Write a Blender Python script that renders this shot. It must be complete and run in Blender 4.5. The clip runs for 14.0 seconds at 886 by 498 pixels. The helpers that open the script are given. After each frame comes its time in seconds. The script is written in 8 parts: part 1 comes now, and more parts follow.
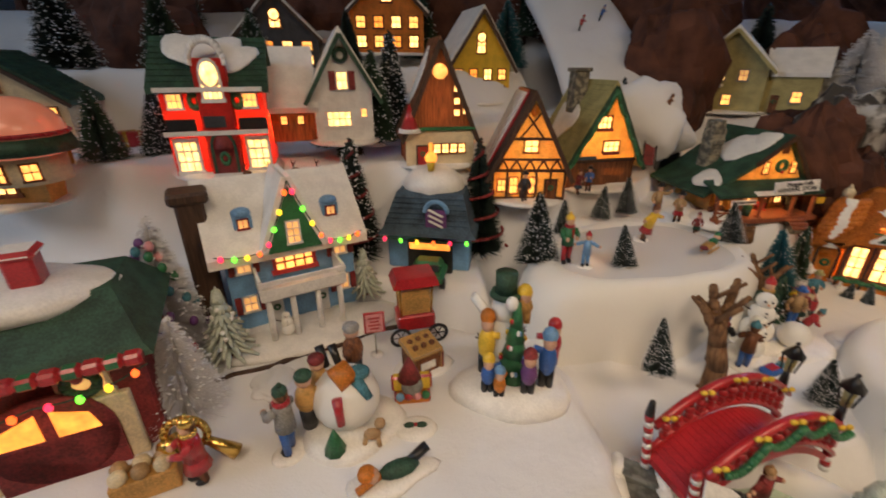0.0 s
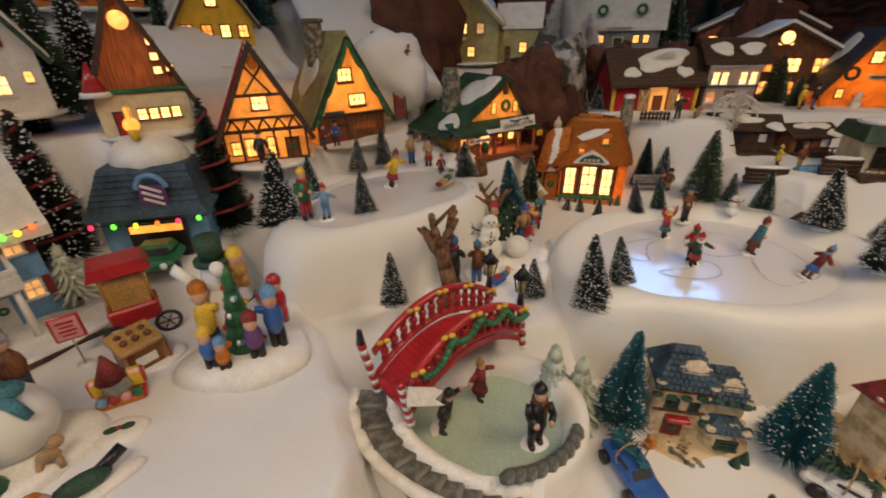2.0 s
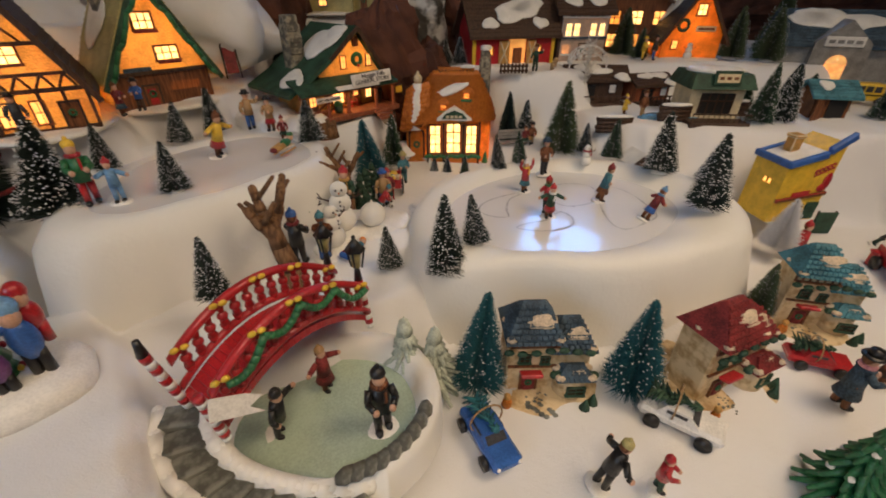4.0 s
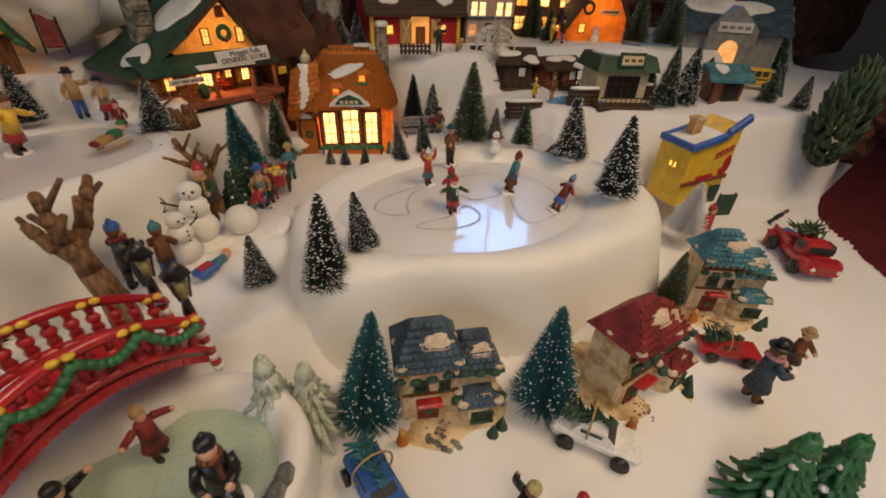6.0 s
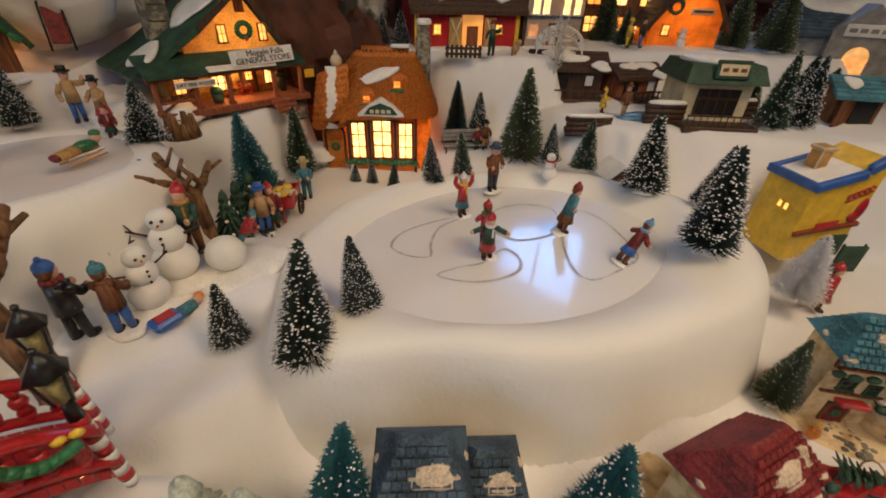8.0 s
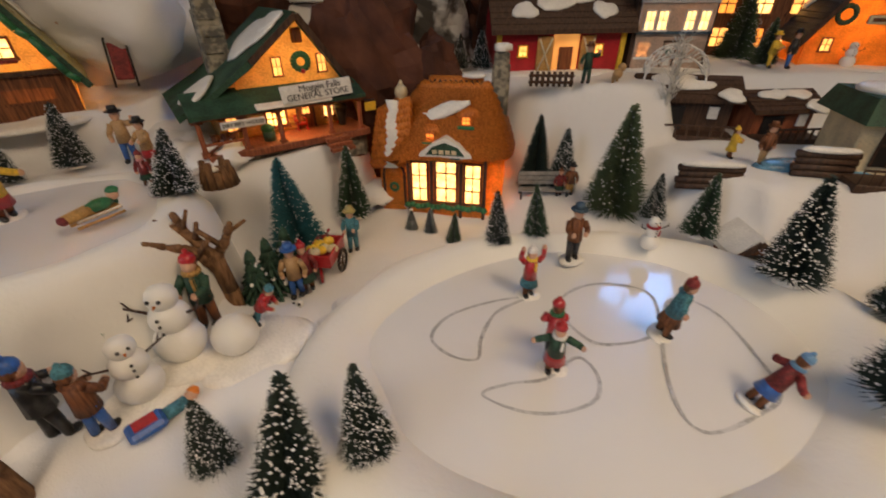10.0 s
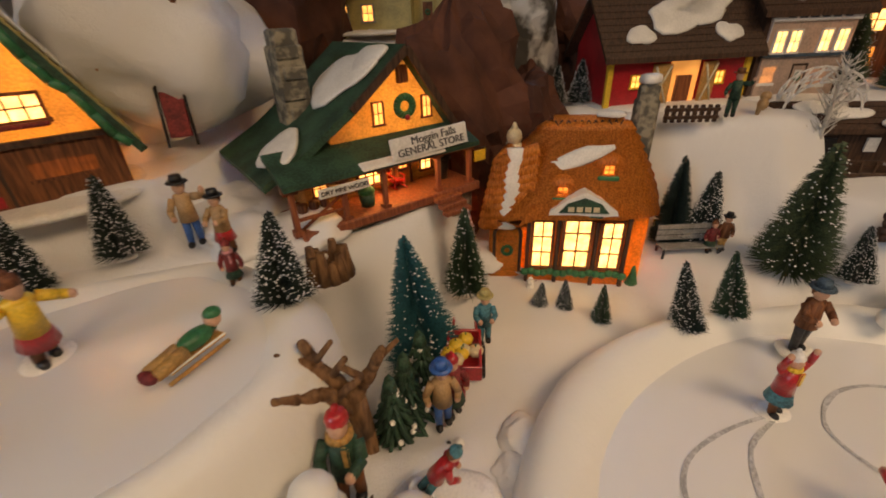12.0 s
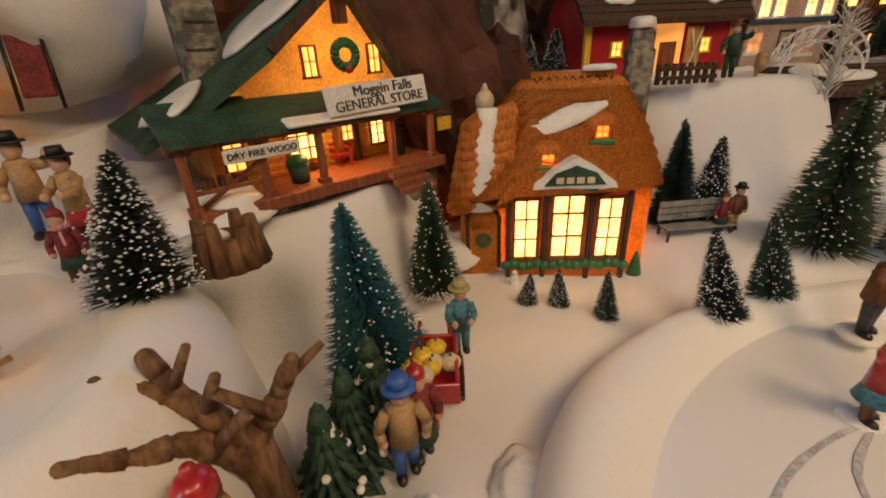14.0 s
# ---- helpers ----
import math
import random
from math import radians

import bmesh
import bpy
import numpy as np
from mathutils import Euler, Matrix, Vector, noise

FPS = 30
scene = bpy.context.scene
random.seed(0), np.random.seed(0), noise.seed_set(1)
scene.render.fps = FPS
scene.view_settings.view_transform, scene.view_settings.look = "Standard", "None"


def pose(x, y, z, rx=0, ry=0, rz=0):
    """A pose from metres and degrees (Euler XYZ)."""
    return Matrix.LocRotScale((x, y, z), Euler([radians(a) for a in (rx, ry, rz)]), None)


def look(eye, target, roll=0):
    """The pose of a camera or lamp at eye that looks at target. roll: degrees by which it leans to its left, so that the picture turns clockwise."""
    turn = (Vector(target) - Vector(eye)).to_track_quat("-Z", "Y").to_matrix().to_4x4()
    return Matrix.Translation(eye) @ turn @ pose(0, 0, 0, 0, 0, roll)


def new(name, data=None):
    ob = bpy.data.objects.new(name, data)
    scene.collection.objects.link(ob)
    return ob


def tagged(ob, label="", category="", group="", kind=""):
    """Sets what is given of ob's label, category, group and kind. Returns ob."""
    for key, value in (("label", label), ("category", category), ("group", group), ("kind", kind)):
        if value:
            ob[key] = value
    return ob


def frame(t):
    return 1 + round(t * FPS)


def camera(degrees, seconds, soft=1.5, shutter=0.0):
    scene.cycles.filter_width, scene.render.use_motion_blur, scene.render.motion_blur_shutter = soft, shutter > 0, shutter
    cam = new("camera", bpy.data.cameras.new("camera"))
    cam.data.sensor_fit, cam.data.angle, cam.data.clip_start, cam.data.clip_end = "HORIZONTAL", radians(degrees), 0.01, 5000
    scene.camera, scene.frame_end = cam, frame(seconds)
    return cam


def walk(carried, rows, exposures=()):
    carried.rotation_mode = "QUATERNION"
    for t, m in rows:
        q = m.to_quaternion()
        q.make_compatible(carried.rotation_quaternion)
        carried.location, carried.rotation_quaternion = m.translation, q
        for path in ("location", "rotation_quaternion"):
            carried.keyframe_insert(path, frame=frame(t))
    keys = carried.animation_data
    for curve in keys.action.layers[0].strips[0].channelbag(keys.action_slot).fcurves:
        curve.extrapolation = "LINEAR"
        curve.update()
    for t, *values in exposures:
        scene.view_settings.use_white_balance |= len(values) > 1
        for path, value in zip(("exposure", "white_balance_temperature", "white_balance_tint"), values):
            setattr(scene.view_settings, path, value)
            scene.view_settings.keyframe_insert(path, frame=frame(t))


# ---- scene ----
cam = camera(93.2, 14.0, 1.8, 0.4)
PATH = [
    (0, (-0.029, 0.053, 0.369), (0.073, 1.88, -0.438), 0.1),
    (0.5, (-0.007, 0.042, 0.357), (0.272, 1.843, -0.468), -0.3),
    (1, (0.031, 0.042, 0.352), (0.514, 1.786, -0.499), -0.4),
    (1.5, (0.065, 0.028, 0.348), (0.708, 1.703, -0.538), -0.9),
    (2, (0.082, 0.022, 0.346), (0.854, 1.62, -0.577), -0.9),
    (2.5, (0.105, 0.013, 0.341), (0.972, 1.537, -0.621), -1.0),
    (3, (0.128, 0.017, 0.332), (1.075, 1.466, -0.669), -0.7),
    (3.5, (0.145, 0.02, 0.334), (1.164, 1.395, -0.701), -0.2),
    (4, (0.156, 0.02, 0.327), (1.247, 1.32, -0.733), 0.4),
    (4.2, (0.16, 0.02, 0.324), (1.278, 1.289, -0.745), 0.7),
    (6.3, (0.246, 0.042, 0.304), (1.541, 1.109, -0.784), 2.7),
    (6.5, (0.256, 0.05, 0.307), (1.517, 1.141, -0.797), 2.1),
    (7, (0.278, 0.075, 0.296), (1.471, 1.215, -0.834), 2.1),
    (7.2, (0.284, 0.079, 0.29), (1.478, 1.25, -0.807), 2.3),
    (9.3, (0.411, 0.126, 0.293), (1.329, 1.497, -0.837), 0.2),
    (9.5, (0.421, 0.136, 0.298), (1.305, 1.531, -0.831), 0.1),
    (10, (0.401, 0.159, 0.301), (1.21, 1.641, -0.771), -0.4),
    (10.5, (0.368, 0.202, 0.307), (1.191, 1.719, -0.704), -0.9),
    (11, (0.337, 0.247, 0.305), (1.158, 1.785, -0.675), -1.2),
    (11.5, (0.325, 0.287, 0.303), (1.166, 1.826, -0.659), -1.9),
    (12, (0.342, 0.315, 0.296), (1.225, 1.826, -0.672), -2.3),
    (12.5, (0.367, 0.338, 0.278), (1.283, 1.814, -0.714), -2.6),
    (13, (0.371, 0.345, 0.256), (1.315, 1.815, -0.718), -2.7),
    (13.5, (0.376, 0.347, 0.243), (1.373, 1.814, -0.682), -2.6),
    (14, (0.375, 0.359, 0.235), (1.404, 1.843, -0.624), -3.0),
]
# the clip's camera grows a little warmer towards the end
walk(cam, [(t, look(eye, target, roll)) for t, eye, target, roll in PATH],
     exposures=[(0.0, -0.06, 6700, 11), (3.5, -0.16, 6450, 10), (6.5, -0.16, 6800, 11), (9.5, -0.16, 6450, 10), (10.5, -0.16, 6900, 11), (12.0, -0.08, 7500, 13), (14.0, 0.0, 7450, 13)])

# ---- light ----
world = bpy.data.worlds.new("room_air")
scene.world = world
world.use_nodes = True
world.node_tree.nodes["Background"].inputs[0].default_value = (0.9, 0.75, 0.6, 1)
world.node_tree.nodes["Background"].inputs[1].default_value = 0.03


def area_lamp(name, eye, target, sx, sy, watts, color):
    data = bpy.data.lights.new(name, "AREA")
    data.shape, data.size, data.size_y, data.energy, data.color, data.spread = "RECTANGLE", sx, sy, watts, color, radians(115)
    ob = new(name, data)
    ob.matrix_world = look(eye, target)
    return ob


# two unseen warm lamps added low in front; daylit window behind the display
area_lamp("added_warm_light", (-.12, -.34, 1.08), (.08, .12, 0), .5, .35, 2.35, (1.0, .79, .58))
area_lamp("added_warm_light", (.80, -.34, 1.08), (.62, .10, 0), .5, .35, 3.25, (1.0, .75, .50))
# cool side light added, with an unseen west window made to hold it
area_lamp("added_cool_light", (-2.17, -.40, 1.25), (0, .3, .1), .85, .85, 6.5, (.62, .78, 1.0))


# ---- materials ----
def nodes_of(name):
    m = bpy.data.materials.new(name)
    m.use_nodes = True
    return m, m.node_tree.nodes, m.node_tree.links, m.node_tree.nodes["Principled BSDF"]


def paint(name, color, rough=0.35, var=0.18, scale=60, bump=0.15, metal=0.0, fine=600, coat=0.0, thin=0.0):
    """Painted, glazed or plain surface: two scales of tone and a fine relief."""
    m, n, l, p = nodes_of(name)
    tc = n.new("ShaderNodeTexCoord")
    a, b = n.new("ShaderNodeTexNoise"), n.new("ShaderNodeTexNoise")
    a.inputs["Scale"].default_value, b.inputs["Scale"].default_value = scale, fine
    a.inputs["Detail"].default_value, b.inputs["Detail"].default_value = 4, 3
    mixn = n.new("ShaderNodeMath"); mixn.operation = "ADD"
    ramp = n.new("ShaderNodeValToRGB")
    c = Vector(color)
    ramp.color_ramp.elements[0].position, ramp.color_ramp.elements[1].position = 0.7, 1.0
    sc = n.new("ShaderNodeMath"); sc.operation = "MULTIPLY"; sc.inputs[1].default_value = 0.85
    ramp.color_ramp.elements[0].color = (*(c * (1 - var * 1.6)), 1)
    ramp.color_ramp.elements[1].color = (*[min(0.95, v * (1 + var)) for v in c], 1)
    bp = n.new("ShaderNodeBump")
    bp.inputs["Strength"].default_value, bp.inputs["Distance"].default_value = bump, 0.0015
    for t in (a, b):
        l.new(tc.outputs["Object"], t.inputs["Vector"])
    l.new(a.outputs[0], mixn.inputs[0]); l.new(b.outputs[0], mixn.inputs[1])
    l.new(mixn.outputs[0], sc.inputs[0]); l.new(sc.outputs[0], ramp.inputs[0])
    l.new(ramp.outputs[0], p.inputs["Base Color"])
    l.new(mixn.outputs[0], bp.inputs["Height"]); l.new(bp.outputs[0], p.inputs["Normal"])
    p.inputs["Roughness"].default_value, p.inputs["Metallic"].default_value = rough, metal
    p.inputs["Coat Weight"].default_value = coat
    if thin:
        thin_shell(m, ramp.outputs[0], thin)
    return m


def thin_shell(m, color, share):
    """Thin unglazed porcelain that lets the bulb inside shine through."""
    n, l = m.node_tree.nodes, m.node_tree.links
    tr, mx = n.new("ShaderNodeBsdfTranslucent"), n.new("ShaderNodeMixShader")
    mx.inputs[0].default_value = share
    l.new(color, tr.inputs["Color"])
    l.new(n["Principled BSDF"].outputs[0], mx.inputs[1]); l.new(tr.outputs[0], mx.inputs[2])
    l.new(mx.outputs[0], n["Material Output"].inputs["Surface"])


def glow(name, color, strength, scale=90, low=0.45):
    """Backlit window: warm light with uneven brightness."""
    m, n, l, p = nodes_of(name)
    tc, a = n.new("ShaderNodeTexCoord"), n.new("ShaderNodeTexNoise")
    a.inputs["Scale"].default_value = scale
    r = n.new("ShaderNodeMapRange")
    r.inputs[1].default_value, r.inputs[2].default_value = 0.3, 0.7
    r.inputs[3].default_value, r.inputs[4].default_value = strength * low, strength
    l.new(tc.outputs["Object"], a.inputs["Vector"]); l.new(a.outputs[0], r.inputs[0])
    p.inputs["Base Color"].default_value = (*color, 1)
    p.inputs["Emission Color"].default_value = (*color, 1)
    l.new(r.outputs[0], p.inputs["Emission Strength"])
    p.inputs["Roughness"].default_value = 0.2
    return m


def snow_mat(name, color=(0.84, 0.83, 0.82), bump=0.5, fuzz=900, dist=0.0012, rough=0.9):
    m, n, l, p = nodes_of(name)
    tc = n.new("ShaderNodeTexCoord")
    a, b, d = [n.new("ShaderNodeTexNoise") for _ in range(3)]
    for t, s, k in ((a, 9, 3), (b, 70, 5), (d, fuzz, 4)):
        t.inputs["Scale"].default_value, t.inputs["Detail"].default_value = s, k
        l.new(tc.outputs["Object"], t.inputs["Vector"])
    ramp = n.new("ShaderNodeValToRGB")
    c = Vector(color)
    ramp.color_ramp.elements[0].position, ramp.color_ramp.elements[1].position = 0.3, 0.7
    ramp.color_ramp.elements[0].color, ramp.color_ramp.elements[1].color = (*(c * 0.93), 1), (*c, 1)
    add, add2 = n.new("ShaderNodeMath"), n.new("ShaderNodeMath")
    add.operation = add2.operation = "MULTIPLY_ADD"
    add.inputs[1].default_value, add2.inputs[1].default_value = 2.5, 6.0
    l.new(a.outputs[0], ramp.inputs[0]); l.new(ramp.outputs[0], p.inputs["Base Color"])
    l.new(b.outputs[0], add.inputs[0]); l.new(d.outputs[0], add.inputs[2])
    l.new(a.outputs[0], add2.inputs[0]); l.new(add.outputs[0], add2.inputs[2])
    bp = n.new("ShaderNodeBump")
    bp.inputs["Strength"].default_value, bp.inputs["Distance"].default_value = bump, dist
    l.new(add2.outputs[0], bp.inputs["Height"]); l.new(bp.outputs[0], p.inputs["Normal"])
    p.inputs["Roughness"].default_value = rough
    p.inputs["Sheen Weight"].default_value = 0.25
    return m


def two_tone(name, c1, c2, scale, rough=0.7, bump=0.6, lo=0.45, hi=0.6, detail=6, dist=0.003):
    m, n, l, p = nodes_of(name)
    tc, a = n.new("ShaderNodeTexCoord"), n.new("ShaderNodeTexNoise")
    a.inputs["Scale"].default_value, a.inputs["Detail"].default_value = scale, detail
    ramp = n.new("ShaderNodeValToRGB")
    ramp.color_ramp.elements[0].position, ramp.color_ramp.elements[1].position = lo, hi
    ramp.color_ramp.elements[0].color, ramp.color_ramp.elements[1].color = (*c1, 1), (*c2, 1)
    bp = n.new("ShaderNodeBump")
    bp.inputs["Strength"].default_value, bp.inputs["Distance"].default_value = bump, dist
    l.new(tc.outputs["Object"], a.inputs["Vector"]); l.new(a.outputs[0], ramp.inputs[0])
    l.new(ramp.outputs[0], p.inputs["Base Color"]); l.new(a.outputs[0], bp.inputs["Height"])
    l.new(bp.outputs[0], p.inputs["Normal"])
    p.inputs["Roughness"].default_value = rough
    return m


def grain(name, c1, c2, scale=40, stretch=(1, 1, 12), rough=0.6, bump=0.4, thin=0.0):
    """Wood or thatch: noise drawn out along one axis."""
    m, n, l, p = nodes_of(name)
    tc, mp, a = n.new("ShaderNodeTexCoord"), n.new("ShaderNodeMapping"), n.new("ShaderNodeTexNoise")
    mp.inputs["Scale"].default_value = [scale * 12 / s for s in stretch]
    a.inputs["Scale"].default_value, a.inputs["Detail"].default_value = 1.0, 5
    ramp = n.new("ShaderNodeValToRGB")
    ramp.color_ramp.elements[0].position, ramp.color_ramp.elements[1].position = 0.35, 0.65
    ramp.color_ramp.elements[0].color, ramp.color_ramp.elements[1].color = (*c1, 1), (*c2, 1)
    bp = n.new("ShaderNodeBump")
    bp.inputs["Strength"].default_value, bp.inputs["Distance"].default_value = bump, 0.001
    l.new(tc.outputs["Object"], mp.inputs["Vector"]); l.new(mp.outputs[0], a.inputs["Vector"])
    l.new(a.outputs[0], ramp.inputs[0]); l.new(ramp.outputs[0], p.inputs["Base Color"])
    l.new(a.outputs[0], bp.inputs["Height"]); l.new(bp.outputs[0], p.inputs["Normal"])
    p.inputs["Roughness"].default_value = rough
    if thin:
        thin_shell(m, ramp.outputs[0], thin)
    return m


SNOW = snow_mat("snow_batting")
RIMSNOW = snow_mat("moulded_snow", (0.86, 0.84, 0.78), 0.25, 300, 0.001, 0.55)
CAP = paint("painted_snow", (0.85, 0.82, 0.76), 0.4, 0.06)
WHITE = paint("white_paint", (0.8, 0.78, 0.74), 0.4, 0.08)
CREAM = paint("cream_paint", (0.72, 0.6, 0.38), 0.4, 0.12)
RED = paint("red_paint", (0.45, 0.022, 0.028), 0.3, 0.15, coat=0.3)
HALLRED = paint("lit_red_paint", (0.62, 0.04, 0.03), 0.35, 0.15, thin=0.4)
DRED = paint("dark_red_paint", (0.22, 0.025, 0.025), 0.65, 0.3)
GREEN = paint("green_paint", (0.03, 0.16, 0.06), 0.4, 0.2)
DGREEN = paint("dark_green_paint", (0.025, 0.07, 0.04), 0.65, 0.3)
BLUE = paint("blue_paint", (0.04, 0.13, 0.42), 0.35, 0.15)
LBLUE = paint("light_blue_paint", (0.16, 0.33, 0.55), 0.4, 0.15)
TEAL = paint("teal_paint", (0.06, 0.20, 0.25), 0.7, 0.3)
YELLOW = paint("yellow_paint", (0.80, 0.52, 0.05), 0.35, 0.12)
OCHRE = paint("ochre_paint", (0.74, 0.44, 0.14), 0.45, 0.16, thin=0.4)
OLIVE = paint("olive_yellow_paint", (0.45, 0.38, 0.15), 0.5, 0.15)
ORANGE = paint("orange_paint", (0.78, 0.27, 0.04), 0.4, 0.18, thin=0.35)
BROWN = grain("brown_wood", (0.10, 0.035, 0.015), (0.30, 0.11, 0.04), thin=0.2)
DBROWN = grain("dark_wood", (0.035, 0.017, 0.010), (0.09, 0.045, 0.025))
REDWOOD = grain("red_brown_wood", (0.17, 0.045, 0.02), (0.32, 0.10, 0.04))
THATCH = grain("orange_thatch", (0.55, 0.14, 0.018), (0.90, 0.32, 0.05), 60, (1, 1, 8), 0.45, 0.8, thin=0.35)
GREY = paint("grey_paint", (0.28, 0.27, 0.25), 0.5, 0.2)
DGREY = paint("charcoal_paint", (0.045, 0.045, 0.05), 0.5, 0.25)
SLATE = paint("slate_blue_paint", (0.05, 0.085, 0.12), 0.75, 0.35)
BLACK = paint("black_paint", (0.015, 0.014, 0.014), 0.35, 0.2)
ANTIQUE = two_tone("antiqued_resin", (0.42, 0.27, 0.12), (0.72, 0.56, 0.33), 90, 0.6, 0.4, 0.35, 0.55)
STONE = two_tone("speckled_stone", (0.10, 0.09, 0.07), (0.32, 0.28, 0.20), 120)
STEP = two_tone("grey_step_stone", (0.09, 0.09, 0.075), (0.22, 0.22, 0.19), 90)
ROCK = two_tone("brown_rock", (0.055, 0.018, 0.010), (0.14, 0.05, 0.028), 22, 0.85, 0.9, 0.35, 0.65, 9, 0.01)
GROCK = two_tone("grey_rock_with_snow", (0.06, 0.055, 0.05), (0.55, 0.55, 0.54), 30, 0.9, 0.9, 0.5, 0.62, 8, 0.006)
CLOTH = paint("dark_red_cloth", (0.13, 0.008, 0.012), 0.95, 0.2, 30, 0.4)
SKIN = paint("painted_face", (0.62, 0.36, 0.24), 0.45, 0.08)
TAN = paint("tan_paint", (0.42, 0.26, 0.12), 0.5, 0.15)
PURPLE = paint("purple_paint", (0.15, 0.05, 0.18), 0.45, 0.15)
PINK = paint("pink_paint", (0.75, 0.32, 0.32), 0.4, 0.12)
GOLD = paint("gold_metal", (0.75, 0.48, 0.12), 0.25, 0.1, metal=0.9)
CHROME = paint("steel_wire", (0.5, 0.5, 0.5), 0.3, 0.1, metal=1.0)
BARK = grain("brown_bark", (0.10, 0.045, 0.018), (0.27, 0.14, 0.06), 30, (1, 1, 5), 0.8, 1.0)
BIRCH = two_tone("pale_birch", (0.08, 0.07, 0.06), (0.62, 0.60, 0.55), 160, 0.6, 0.3, 0.3, 0.42)
GRN = paint("bristle_green", (0.035, 0.075, 0.04), 0.7, 0.4, 90)
DGRN = paint("bristle_dark_green", (0.018, 0.034, 0.026), 0.7, 0.4, 90)
TGRN = paint("bristle_blue_green", (0.02, 0.12, 0.14), 0.7, 0.35, 90)
OGRN = paint("bristle_olive", (0.07, 0.10, 0.045), 0.7, 0.35, 90)
FROST = paint("bristle_white", (0.72, 0.70, 0.70), 0.7, 0.1, 90)
PALEGRN = paint("frosted_pale_green", (0.52, 0.56, 0.46), 0.6, 0.15, 90)
FLECK = paint("snow_fleck", (0.85, 0.85, 0.84), 0.7, 0.05)
WARM = glow("lit_window", (1.0, 0.44, 0.10), 2.9, 120, .4)
AMBER = glow("amber_window", (1.0, 0.34, 0.05), 1.9)
HOT = glow("bright_window", (1.0, 0.55, 0.17), 4.4, 120, .35)
DIM = glow("dim_window", (1.0, 0.5, 0.16), .9)
LITWALL = glow("lit_interior_wall", (1.0, 0.42, 0.10), .9, 40)
BULBS = [glow(k + "_bulb", c, 2.6, 5, 0.9) for k, c in (("red", (1, 0.03, 0.08)), ("green", (0.15, 1, 0.05)), ("yellow", (1, 0.6, 0.03)), ("orange", (1, 0.12, 0.02)))]
DAY = glow("daylight_sky", (0.20, 0.48, 1.0), 11.0, 3, 0.8)

m, n, l, p = nodes_of("pond_ice")
p.inputs["Base Color"].default_value = (0.66, 0.66, 0.64, 1)
p.inputs["Roughness"].default_value, p.inputs["Coat Weight"].default_value, p.inputs["Coat Roughness"].default_value = 0.22, 0.6, 0.05
tc, a, r = n.new("ShaderNodeTexCoord"), n.new("ShaderNodeTexNoise"), n.new("ShaderNodeValToRGB")
a.inputs["Scale"].default_value, a.inputs["Detail"].default_value = 14, 6
r.color_ramp.elements[0].color, r.color_ramp.elements[1].color = (0.77, 0.76, 0.76, 1), (0.86, 0.85, 0.82, 1)
l.new(tc.outputs["Object"], a.inputs["Vector"]); l.new(a.outputs[0], r.inputs[0]); l.new(r.outputs[0], p.inputs["Base Color"])
ICE = m
GICE = paint("green_pond_ice", (0.42, 0.52, 0.40), 0.18, 0.08, 20, 0.02, coat=0.5)


